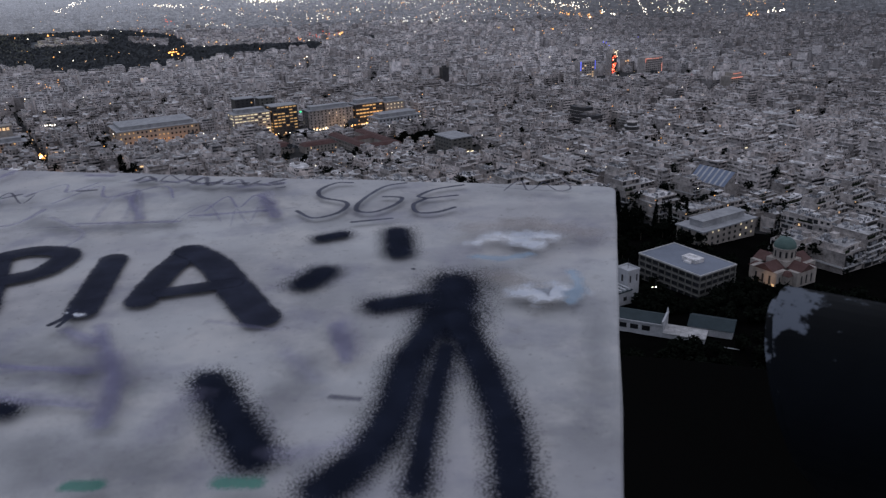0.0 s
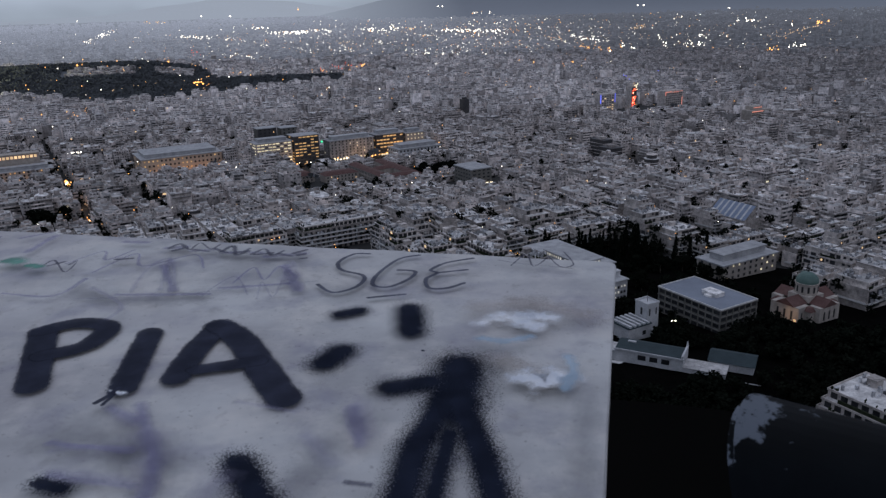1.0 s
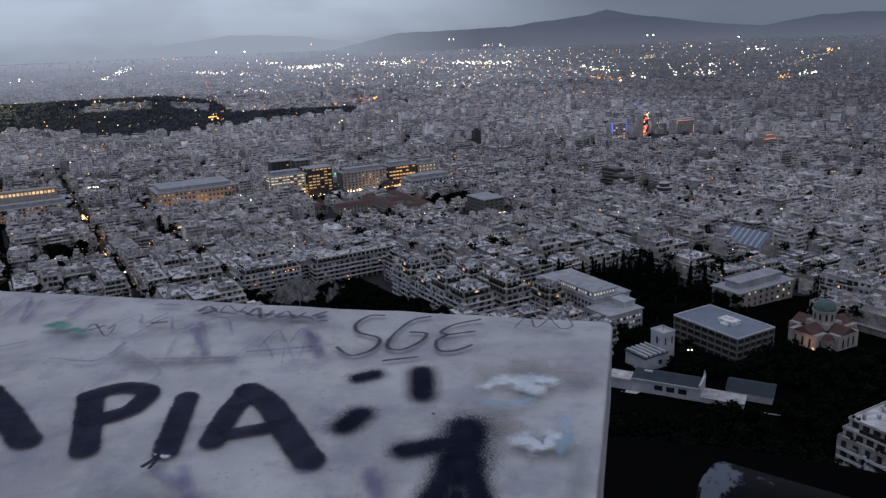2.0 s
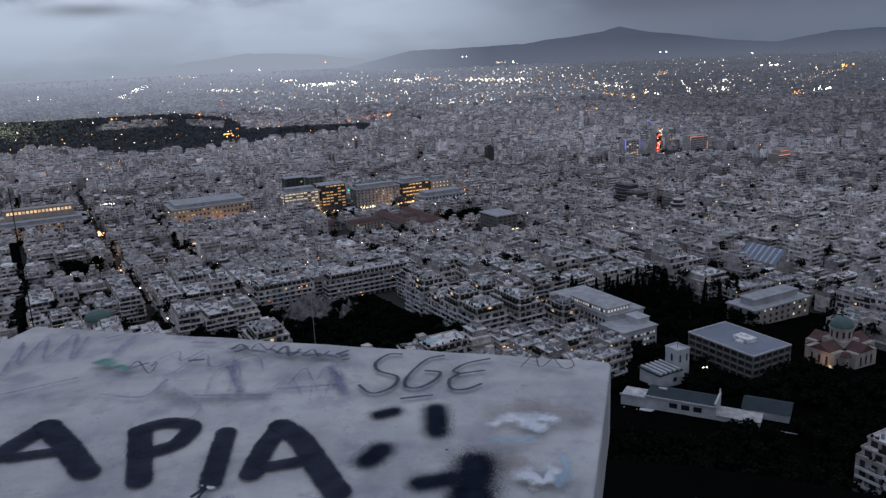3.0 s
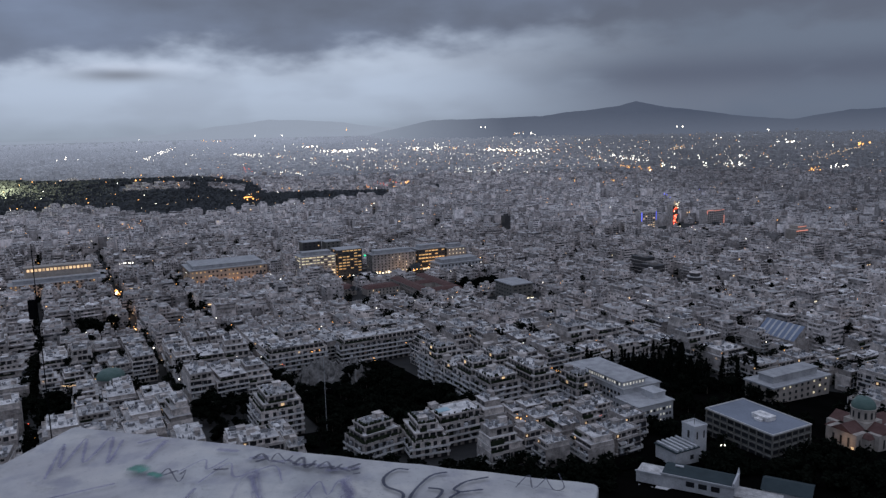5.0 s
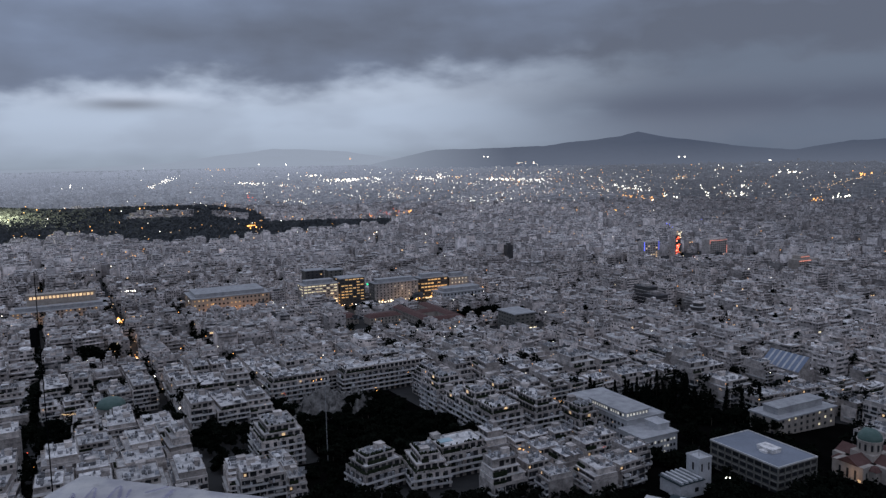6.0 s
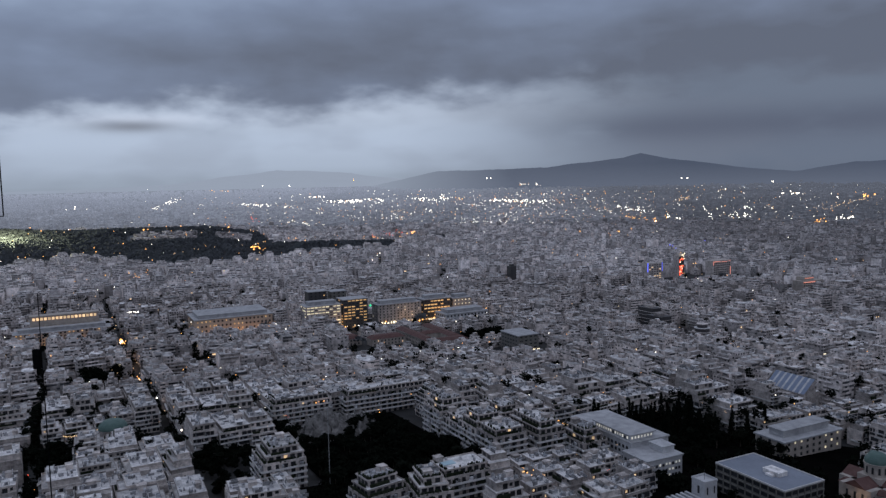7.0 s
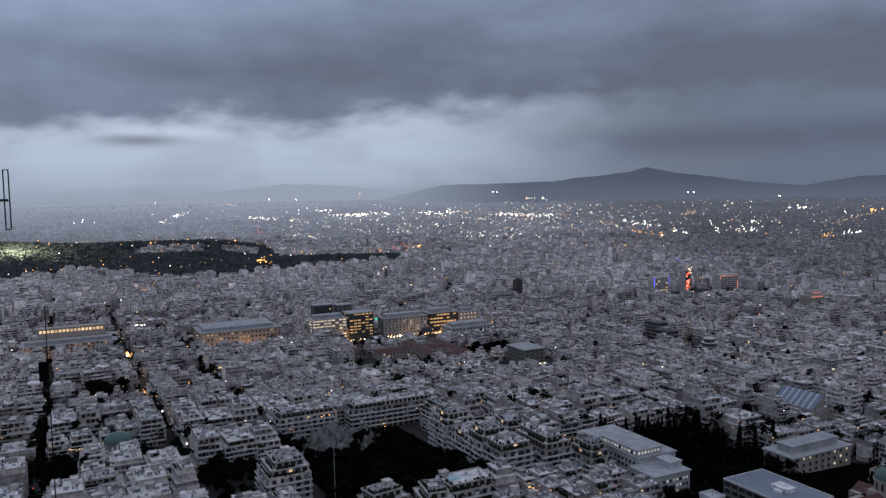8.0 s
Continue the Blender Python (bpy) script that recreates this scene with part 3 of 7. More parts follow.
STREET_B = [210, 262, 296, 338, 392, 448, 506, 560, 616, 672, 728, 786, 842, 898, 952, 1014] + [1070 + 56 * i for i in range(90)]


def free(a, b, h=0.0):
    return not any(t[0] - h < a < t[1] + h and t[2] - h < b < t[3] + h for t in TAKEN)


def in_view(x, y, margin=0.0):
    return y > 0 and abs(math.degrees(math.atan2(x, y))) < 34 + margin


def wooded(x, y):
    r, az = math.hypot(x, y), math.degrees(math.atan2(x, y))
    if r < 420 and az > 9:
        return True
    if r < 330:
        return True
    near = float(np.interp(az, (-40, -30, -27, -25, -20.4, -15.8, -12, -10.6, -8.2, -5.7, -2, 0.6), (1860, 1895, 2060, 2110, 1780, 1765, 1790, 1890, 1930, 1990, 2060, 2150)))
    far = float(np.interp(az, (-13.6, -12.2, -10, -8, -5.7, -3, -1.6, 0.6), (2670, 2260, 2190, 2150, 2190, 2240, 2420, 2400)))
    ragged = 45 * noise.noise(Vector((x * 0.008, y * 0.008, 6)))
    return az < 0.7 and near + ragged < r < far + ragged


LOTS = []
for a0, a1 in zip(STREET_A, STREET_A[1:]):
    for b0, b1 in zip(STREET_B, STREET_B[1:]):
        ca, cb = (a0 + a1) / 2, (b0 + b1) / 2
        x, y = town(ca, cb)
        r = math.hypot(x, y)
        if r > 1300 or not in_view(x, y, 3) or r < 300:
            continue
        gap = 6.0 if r < 520 else 4.5
        if a1 == 59 or a0 == 59:
            gap = 10.0
        w, d = a1 - a0 - gap, b1 - b0 - 6.5
        cols = max(2, round(w / rng.uniform(14, 20)))
        cuts = sorted([rng.uniform(-0.22, 0.22) + i for i in range(1, cols)])
        cuts = [0] + [c * w / cols for c in cuts] + [w]
        mid = d * rng.uniform(0.42, 0.58)
        skew = rng.gauss(0, 0.035)
        for u0, u1 in zip(cuts, cuts[1:]):
            for v0, v1 in ((0, mid - rng.uniform(0.5, 3)), (mid + rng.uniform(0.5, 3), d)):
                LOTS.append((a0 + gap / 2 + (u0 + u1) / 2 + rng.gauss(0, 0.4), b0 + 3.2 + (v0 + v1) / 2 + rng.gauss(0, 0.9), (u1 - u0) - 0.25, (v1 - v0), skew))
LOTS = [l for l in LOTS if free(l[0], l[1], 4)]
LOTS = [l for l in LOTS if not wooded(*town(l[0], l[1]))]
LOTS.sort(key=lambda l: l[0] ** 2 + l[1] ** 2)
EXTRA = [(212, 270, 15, 16, 0.0), (230, 272, 15, 17, 0.05), (248, 286, 13, 15, -0.04), (213, 296, 16, 17, 0.02), (232, 300, 14, 17, 0.0), (249, 312, 13, 15, 0.04), (214, 322, 16, 16, 0.0), (233, 326, 15, 15, -0.03)]
LOTS = EXTRA + LOTS
NEAR_COUNT = 188

# ================= apartment buildings =================
STOREY = 3.1


def apartment(seed, w, d, floors):
    """A town apartment house: walls with a parapet, a set-back top floor, balconies storey by storey, glazing, roof clutter."""
    r = random.Random(seed)
    root = thing("apartment_building", pose(0, 0, 0), "pale plastered apartment building with stepped balconies and flat roof", "building", "apartment blocks of the hillside quarter")
    hx, hy, h = w / 2, d / 2, floors * STOREY
    wall = Mesh().box(-hx, hx, -hy, hy, -6, h)
    wall.ring(-hx, hx, -hy, hy, h, h + 0.9, 0.25)
    part("wall", wall, M_WALL, root)
    part("roof", Mesh().box(-hx + 0.25, hx - 0.25, -hy + 0.25, hy - 0.25, h, h + 0.12), M_ROOF, root)
    glass = Mesh()

    def openings(x0, x1, y, side, z, step=2.7, wide=None):
        n = max(1, int((x1 - x0) / step))
        for i in range(n):
            c = x0 + (x1 - x0) * (i + 0.5) / n
            ww = r.choice(wide or ((0.6, 1.3), (1.0, 2.2), (0.9, 1.5)))
            if r.random() < 0.12:
                continue
            z0 = z + (0.15 if ww[1] > 2 else 0.95)
            if side == "y":
                glass.box(c - ww[0], c + ww[0], y - 0.05, y + 0.05, z0, z0 + ww[1])
            else:
                glass.box(y - 0.05, y + 0.05, c - ww[0], c + ww[0], z0, z0 + ww[1])

    # end walls adjoin or look over lower neighbours: a light shaft, a few small windows
    habits = {-hx: r.choice((0, 1, 3, 3)), hx: r.choice((0, 1, 3, 3))}
    columns = {-hx: [r.uniform(-hy + 1.5, hy - 1.5) for _ in range(3)], hx: [r.uniform(-hy + 1.5, hy - 1.5) for _ in range(3)]}

    def side_openings(x, z):
        if habits[x] == 3:
            # flat dark bands again, in place of the shade inside side loggias
            y = -hy + r.uniform(0.2, 1.2)
            while y < hy - 1.0:
                wide = min(r.choice((1.2, 2.4, 3.6, 5.0)), hy - 0.3 - y)
                glass.box(x - 0.06, x + 0.06, y, y + wide, z + (0.15 if r.random() < 0.8 else 1.0), z + r.uniform(2.5, 2.95))
                y += wide + r.choice((0.3, 0.6, 1.4, 2.2))
            return
        for i in range(habits[x]):
            c, ww, hh = columns[x][i], (0.4, 0.7, 1.2)[i], (0.8, 1.3, 2.1)[i]
            if r.random() < 0.85:
                glass.box(x - 0.05, x + 0.05, c - ww, c + ww, z + 2.4 - hh, z + 2.4)

    corner = r.random() < 0.7
    for k in range(floors):
        z = k * STOREY
        # flat dark bands, the shade of deep loggias painted in, between piers and screens of uneven spacing
        x = -hx + r.uniform(0.2, 1.2)
        while x < hx - 1.0:
            wide = min(r.choice((1.2, 2.4, 3.6, 5.0, 7.0)), hx - 0.3 - x)
            glass.box(x, x + wide, -hy - 0.06, -hy + 0.05, z + (0.15 if r.random() < 0.8 else 1.0), z + r.uniform(2.5, 2.95))
            x += wide + r.choice((0.25, 0.4, 0.8, 1.8))
        side_openings(-hx, z)
        side_openings(hx, z)
        if k == 0:
            continue
        x0, x1 = (-hx, hx) if r.random() < 0.6 else ((-hx, hx * 0.2) if r.random() < 0.5 else (-hx * 0.2, hx))
        dep = 1.5
        b = Mesh().box(x0, x1, -hy - dep, -hy, z - 0.1, z + 0.08)
        if seed % 3:
            b.box(x0, x1, -hy - dep, -hy - dep + 0.1, z + 0.08, z + 0.95).box(x0, x0 + 0.1, -hy - dep + 0.1, -hy, z + 0.08, z + 0.95).box(x1 - 0.1, x1, -hy - dep + 0.1, -hy, z + 0.08, z + 0.95)
        else:
            for q in range(int((x1 - x0) / 1.0) + 1):
                b.box(x0 + q, x0 + q + 0.08, -hy - dep, -hy - dep + 0.06, z + 0.08, z + 0.9)
            b.box(x0, x1, -hy - dep - 0.01, -hy - dep + 0.07, z + 0.9, z + 1.0)
        part("balcony", b, M_SLAB, root)
        for e in (-1, 1):
            if habits[e * hx] == 3 and not (corner and k % 2 and e < 0):
                y0, y1 = -hy + r.choice((0, 0, 3)), hy - r.choice((0.5, 4, 7))
                u0, u1 = (-hx - 1.3, -hx) if e < 0 else (hx, hx + 1.3)
                o0, o1 = (u0, u0 + 0.1) if e < 0 else (u1 - 0.1, u1)
                part("balcony", Mesh().box(u0, u1, y0, y1, z - 0.1, z + 0.08).box(o0, o1, y0, y1, z + 0.08, z + 0.95), M_SLAB, root)
        if corner and k % 2:
            c = Mesh().box(-hx - 1.2, -hx, -hy, hy * 0.5, z - 0.1, z + 0.08).box(-hx - 1.2, -hx - 1.1, -hy, hy * 0.5, z + 0.08, z + 0.95)
            part("balcony", c, M_SLAB, root)
        if r.random() < 0.3:
            x = r.uniform(x0, x1 - 3.5)
            part("awning", Mesh().face([(x, -hy, z + 2.7), (x, -hy - 1.9, z + 1.9), (x + 3.4, -hy - 1.9, z + 1.9), (x + 3.4, -hy, z + 2.7)]).face([(x, -hy - 1.9, z + 1.9), (x, -hy - 1.9, z + 1.6), (x + 3.4, -hy - 1.9, z + 1.6), (x + 3.4, -hy - 1.9, z + 1.9)]), M_AWNING, root)
    # stepped upper storeys, each behind a terrace
    x0, x1, y0, y1 = -hx, hx, -hy, hy
    for k in range((1, 2, 1, 2, 3)[seed % 5]):
        front, side = r.uniform(1.8, 3.2), r.choice((0.3, 0.8, 2.2))
        x0, x1, y0, y1 = x0 + (side if r.random() < 0.6 else 0.3), x1 - r.choice((0.3, 0.6, 2.4)), y0 + front, y1 - 0.3
        if y1 - y0 < 5 or x1 - x0 < 6:
            break
        tier = part("setback_storey", Mesh().box(x0, x1, y0, y1, h + 0.1, h + 3.0).ring(x0 - 0.3, x1 + 0.3, y0 - 0.9, y1, h + 2.85, h + 3.02 + r.choice((0.25, 0.8)), 0.2), M_WALL, root)
        part("roof_deck", Mesh().box(x0, x1, y0 - 0.5, y1 - 0.3, h + 3.02, h + 3.14), M_ROOF, tier)
        openings(x0 + 0.3, x1 - 0.3, y0, "y", h + 0.2, 3.0, ((1.4, 2.3), (1.2, 2.3), (0.8, 1.4)))
        if r.random() < 0.6:
            w2 = r.uniform(2, (x1 - x0) * 0.6)
            part("planter", Mesh().box(x0, x0 + w2, y0 - front + 0.4, y0 - front + 1.2, h + 0.1, h + r.uniform(1.2, 2.2)), M_PLANT, root)
        if seed % 3 == 1 and k == 0:
            part("lit_window", Mesh().box(x0 + 1, x0 + 2.1, y0 - 0.12, y0 - 0.06, h + 0.9, h + 2.1), G_WARM, root)
        h += 3.02
    h -= 3.0
    hx, hy = min(-x0, x1), min(hy, y1)
    extras = Mesh()
    for k in range(1, floors):
        z = k * STOREY
        for q in range(int(w / 5.5)):
            x = -w / 2 + 2.5 + q * 5.5 + r.uniform(-1, 1)
            extras.box(x, x + 0.15, -d / 2 - 1.4, -d / 2, z + 0.08, z + 2.4)
        for _ in range(r.randint(1, 3)):
            x = r.uniform(-w / 2, w / 2 - 1)
            extras.box(x, x + r.uniform(0.5, 1.8), -d / 2 - r.uniform(0.7, 1.3), -d / 2 - 0.1, z + 0.1, z + r.uniform(0.7, 2.2))
    part("balcony_clutter", extras, M_CLUTTER, root, "balcony screens, units and plants")["kind"] = "stuff"
    part("glazing", glass, M_GLASS, root, "dark windows, balcony doors and flat bands for shaded loggias")["kind"] = "stuff"
    sx, sy = r.uniform(x0 + 2.4, x1 - 2.2), r.uniform((y0 + y1) / 2, y1 - 2)
    if h < 0:
        h = 0.0
    part("stair_house", Mesh().box(sx - 2.0, sx + 1.7, sy - 1.6, sy + 1.6, h + 3.1, h + 5.6).box(sx - 2.2, sx + 1.9, sy - 1.8, sy + 1.8, h + 5.6, h + 5.8), M_WALL, root)
    for _ in range(r.randint(1, 3)):
        x, y = r.uniform(x0 + 1, x1 - 1), r.uniform(y0 + 0.3, y1 - 1.2)
        if abs(x - sx) < 3 and abs(y - sy) < 3:
            continue
        tank = Mesh().face([(x - 0.9, y - 0.6, h + 3.3), (x + 0.9, y - 0.6, h + 3.3), (x + 0.9, y + 0.5, h + 4.3), (x - 0.9, y + 0.5, h + 4.3)]).box(x - 0.7, x + 0.7, y + 0.5, y + 0.95, h + 4.1, h + 4.6).box(x - 0.8, x - 0.7, y + 0.6, y + 0.7, h + 3.1, h + 4.2).box(x + 0.7, x + 0.8, y + 0.6, y + 0.7, h + 3.1, h + 4.2)
        part("water_heater", tank, M_TANK, root)
    units = Mesh()
    for _ in range(r.randint(14, 24)):
        x, y, q = r.uniform(x0 + 0.6, x1 - 1.5), r.uniform(y0 - 0.2, y1 - 1.2), r.random()
        if q < 0.35:
            units.box(x, x + r.uniform(1.5, 4), y, y + 0.25, h + 3.1, h + r.uniform(3.9, 4.9))
        elif q < 0.7:
            units.box(x, x + r.uniform(0.6, 1.6), y, y + r.uniform(0.5, 1.2), h + 3.1, h + r.uniform(3.8, 5.2))
        else:
            units.box(x, x + 0.25, y, y + r.uniform(1.5, 3.5), h + 3.1, h + r.uniform(3.9, 4.8))
    part("roof_clutter", units, M_CLUTTER, root, "low walls, vents and tanks on the roof")["kind"] = "stuff"
    if seed % 2:
        x, y = r.uniform(x0 + 0.5, max(x0 + 0.6, x1 - 5)), y0 - 0.3
        pergola = Mesh().box(x, x + 4.2, y, y + 3.2, h + 5.5, h + 5.65)
        for px, py in ((x, y), (x + 4.05, y), (x, y + 3.05), (x + 4.05, y + 3.05)):
            pergola.box(px, px + 0.15, py, py + 0.15, h + 3.0, h + 5.5)
        part("pergola", pergola, M_SLAB, root)
    x = r.uniform(-hx + 1, hx - 1)
    part("aerial", Mesh().box(x, x + 0.07, hy - 1.4, hy - 1.33, h + 0.1, h + 6.2).box(x - 0.6, x + 0.65, hy - 1.4, hy - 1.35, h + 5.8, h + 5.88), M_GREYPOLE, root)
    return root


KINDS = []
for i in range(30):
    wv = (14, 16, 18, 20, 22, 25)[i % 6]
    dv = (16, 19, 22)[(i * 5) % 3]
    storeys = (3, 4, 4, 5, 3, 4, 2, 5)[(i * 3) % 8]
    KINDS.append((wv, dv, apartment(100 + i * 7, wv, dv, storeys), storeys + (1, 2, 1, 2, 3)[(100 + i * 7) % 5]))
first_used = set()
for l in LOTS[:NEAR_COUNT]:
    # most front the street towards the hill, some the street beside
    aside = rng.random() < 0.27
    wide, deep = (l[3], l[2]) if aside else (l[2], l[3])
    ranked = sorted(range(len(KINDS)), key=lambda i: abs(KINDS[i][0] - wide * 0.97) + 0.7 * abs(KINDS[i][1] - deep + 1.5) + 2.2 * rng.random())
    i = ranked[0]
    m = site(l[0] + (0.7 if aside else 0), l[1] + (0 if aside else 0.5), rng.uniform(-1.5, 1.5), math.degrees(l[4]) + rng.gauss(0, 1.6) - (90 if aside else 0))
    fit_w, fit_d = min(1.2, wide / KINDS[i][0]), min(1.2, (deep - 0.6) / KINDS[i][1])
    m = m @ Matrix.Diagonal((fit_w, fit_d, rng.uniform(0.80, 1.15) if low_rise(l[0], l[1]) > 9 else max(0.5, min(1.0, low_rise(l[0], l[1]) * 1.3 / KINDS[i][3])), 1))
    if i in first_used:
        ob = copy_thing(KINDS[i][2], m)
        ob.matrix_basis = m
    else:
        first_used.add(i)
        KINDS[i][2].matrix_basis = m
for i, k in enumerate(KINDS):
    if i not in first_used:
        for o in (*k[2].children_recursive, k[2]):
            bpy.data.objects.remove(o)

# ================= the city beyond =================
mid_boxes, far_boxes, plain_boxes, plain_end, lit_boxes, lit_white = [], [], [], [], [], []


def lit_window(x, y, z, hx, hy, h, turn, warm=True):
    """A lit window on the wall that faces the hill."""
    k = rng.uniform(-0.8, 0.8) * hx
    floor_z = z + STOREY * rng.randint(1, max(1, int(h / STOREY) - 1)) + 0.6
    c, s = math.cos(turn), math.sin(turn)
    (lit_boxes if warm else lit_white).append((x + c * k + s * (hy + 0.05), y + s * k - c * (hy + 0.05), floor_z, rng.choice((0.8, 1.1, 1.8)), 0.08, 1.5, turn, 0.5, 1))


for n, l in enumerate(LOTS):
    if n < NEAR_COUNT or rng.random() < 0.09:
        continue
    x, y = town(l[0] + rng.gauss(0, 1.2), l[1] + rng.gauss(0, 1.2))
    r = math.hypot(x, y)
    z = ground(x, y)
    tint = rng.random()
    big = rng.random() < 0.05
    hx, hy = l[2] / 2 * (1.5 if big else rng.uniform(0.85, 1.0)), l[3] / 2 * (1.25 if big else rng.uniform(0.85, 1.0))
    floors = rng.choice((2, 3, 3, 3, 4, 4, 4, 5, 5, 5, 6, 7)) + (3 if rng.random() < 0.04 else 0)
    floors = min(floors, low_rise(l[0], l[1]), 5 if abs(l[0] - 59) < 22 else 99)
    h = floors * STOREY
    turn = TURN + l[4] + rng.gauss(0, 0.05)
    c, s = math.cos(turn), math.sin(turn)

    def put(k, q, z0, wx, wy, hh, t, plain):
        mid_boxes.append((x + c * k - s * q, y + s * k + c * q, z0, wx, wy, hh, turn, t, plain))

    put(0, 0, z - 3, hx, hy, h + 3, tint, 1 if rng.random() < 0.12 else 0)
    style = rng.random()
    if style < 0.35 and floors > 3:
        # a lower wing beside or before the main body
        side = rng.choice((-1, 1))
        put(side * hx * 0.5, -hy * 0.1, z + h, hx * 0.5 - 0.3, hy * 0.8, STOREY * rng.choice((1, 1, 2)), tint, 0)
        put(side * hx * 0.5, hy * 0.2, z + h + 3, rng.uniform(1.5, 2.5), 2, rng.uniform(2, 5), rng.random(), 1)
    elif style < 0.8:
        t, q = rng.uniform(0.6, 2.8), rng.uniform(0.8, 3.6)
        put(0, q * 0.6, z + h, max(3, hx - t), max(3, hy - q), 2.9, rng.random(), 0)
        if rng.random() < 0.5:
            put(0, q * 1.1, z + h + 2.9, max(2.5, hx - t * 1.8), max(2.5, hy - q * 1.6), 2.9, rng.random(), 0)
            put(rng.uniform(-0.3, 0.3) * hx, q * 1.1, z + h + 5.8, 2, 1.8, rng.uniform(1.5, 3), rng.random(), 1)
        else:
            put(rng.uniform(-0.4, 0.4) * hx, q * 0.8, z + h + 2.8, rng.uniform(1.6, 3), rng.uniform(1.6, 2.6), rng.uniform(2, 3.4), rng.random(), 1)
    # a parapet rim and what stands about on the roof
    for k, q, wx, wy in ((0, -hy + 0.15, hx, 0.15), (-hx + 0.15, 0, 0.15, hy)):
        put(k, q, z + h, wx, wy, rng.uniform(0.5, 1.2), tint, 1)
    for _ in range(rng.randint(6, 13)):
        k, q = rng.uniform(-0.85, 0.85) * hx, rng.uniform(-0.85, 0.85) * hy
        put(k, q, z + h, rng.uniform(0.4, 2.2), rng.uniform(0.3, 1.4), rng.uniform(0.7, 4.2), rng.random(), 1)
    if rng.random() < 0.62:
        for k in range(1, floors + 1):
            f = rng.uniform(0.45, 1.0)
            put(rng.choice((-1, 0, 1)) * (1 - f) * hx, -hy - 0.65, z + k * STOREY - 0.15, hx * f, 0.68, rng.choice((0.25, 1.0, 1.0, 1.05)), tint, 1)
    if rng.random() < 0.4:
        for k in range(1, floors + 1):
            if rng.random() < 0.7:
                put(-hx - 0.55, rng.uniform(-0.3, 0.3) * hy, z + k * STOREY - 0.15, 0.56, hy * rng.uniform(0.4, 0.7), 1.0, tint, 1)
    if rng.random() < 0.12:
        for _ in range(rng.choice((1, 1, 2, 3))):
            lit_window(x, y, z, hx, hy, h, turn, rng.random() < 0.75)

# older quarters whose streets turn this way and that
step = 19.0
for i in range(-90, 110):
    for j in range(50, 160):
        gx, gy = i * step, j * step
        r0 = math.hypot(gx, gy)
        if not 1240 < r0 < 2800 or not in_view(gx, gy, 3):
            continue
        if i % 7 == 0 and rng.random() < 0.7 or j % 5 == 0 and rng.random() < 0.7 or rng.random() < 0.07:
            continue
        lean = TURN + 0.5 * noise.noise(Vector((gx * 0.0016, gy * 0.0016, 0)))
        x, y = gx + rng.uniform(-5, 5) + 40 * noise.noise(Vector((gx * 0.003, gy * 0.003, 8))), gy + rng.uniform(-5, 5) + 40 * noise.noise(Vector((gx * 0.003, gy * 0.003, 4)))
        r = math.hypot(x, y)
        a, b = grid_of(x, y)
        if r < 1290 or wooded(x, y) or not free(a, b, 4):
            continue
        hx, hy, tint, turn = rng.uniform(6, 11), rng.uniform(6, 10), rng.random(), lean + rng.uniform(-0.12, 0.12)
        h = STOREY * rng.choice((2, 3, 4, 5, 5, 6, 6, 7, 8)) * (1.5 if rng.random() < 0.03 else 1)
        h = min(h, STOREY * low_rise(a, b))
        z = ground(x, y)
        far_boxes.append((x, y, z - 3, hx, hy, h + 3, turn, tint, 1 if rng.random() < 0.45 else 0))
        far_boxes.append((x - math.sin(turn) * 1.5, y + math.cos(turn) * 1.5, z + h, hx * rng.uniform(0.5, 0.9), hy * rng.uniform(0.4, 0.8), rng.uniform(2.5, 3.2), turn, rng.random(), 0))
        for _ in range(rng.randint(0, 3)):
            k, q = rng.uniform(-0.7, 0.7) * hx, rng.uniform(-0.7, 0.7) * hy
            far_boxes.append((x + k, y + q, z + h, rng.uniform(0.8, 2.4), rng.uniform(0.8, 2.2), rng.uniform(1.5, 5), turn, rng.random(), 1))
        if rng.random() < 0.06:
            lit_window(x, y, z, hx, hy, h, turn, rng.random() < 0.7)

# beyond the first ridge the plain runs on to the foot of the mountains
for _ in range(21000):
    az = radians(rng.uniform(-35, 36))
    r = 2690 + (4780 - 2690) * rng.random() ** 0.85
    x, y = r * math.sin(az), r * math.cos(az)
    if math.degrees(az) < 1 and r < 2700:
        continue
    k = float(np.interp(r, (2650, 4800), (1.0, 0.42)))
    h = rng.choice((6, 9, 12, 15, 18, 18, 21, 26)) * k * (1.6 if rng.random() < 0.03 else 1)
    (plain_boxes if r < 3900 else plain_end).append((x, y, ground(x, y) - 6, rng.uniform(6, 15) * k, rng.uniform(6, 12) * k, h + 6, TURN + rng.choice((0, 0.2, -0.35, 0.6)) + rng.uniform(-0.1, 0.1), rng.random(), 1 if rng.random() < 0.6 else 0))

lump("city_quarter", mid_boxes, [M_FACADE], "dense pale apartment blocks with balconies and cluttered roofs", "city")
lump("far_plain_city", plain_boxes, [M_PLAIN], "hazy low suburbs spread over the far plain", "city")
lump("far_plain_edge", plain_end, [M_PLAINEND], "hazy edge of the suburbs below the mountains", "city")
lump("distant_city", far_boxes, [M_FARCITY], "endless low-rise city, its plaster paled for evening haze", "city")

# ================= buildings that stand out =================


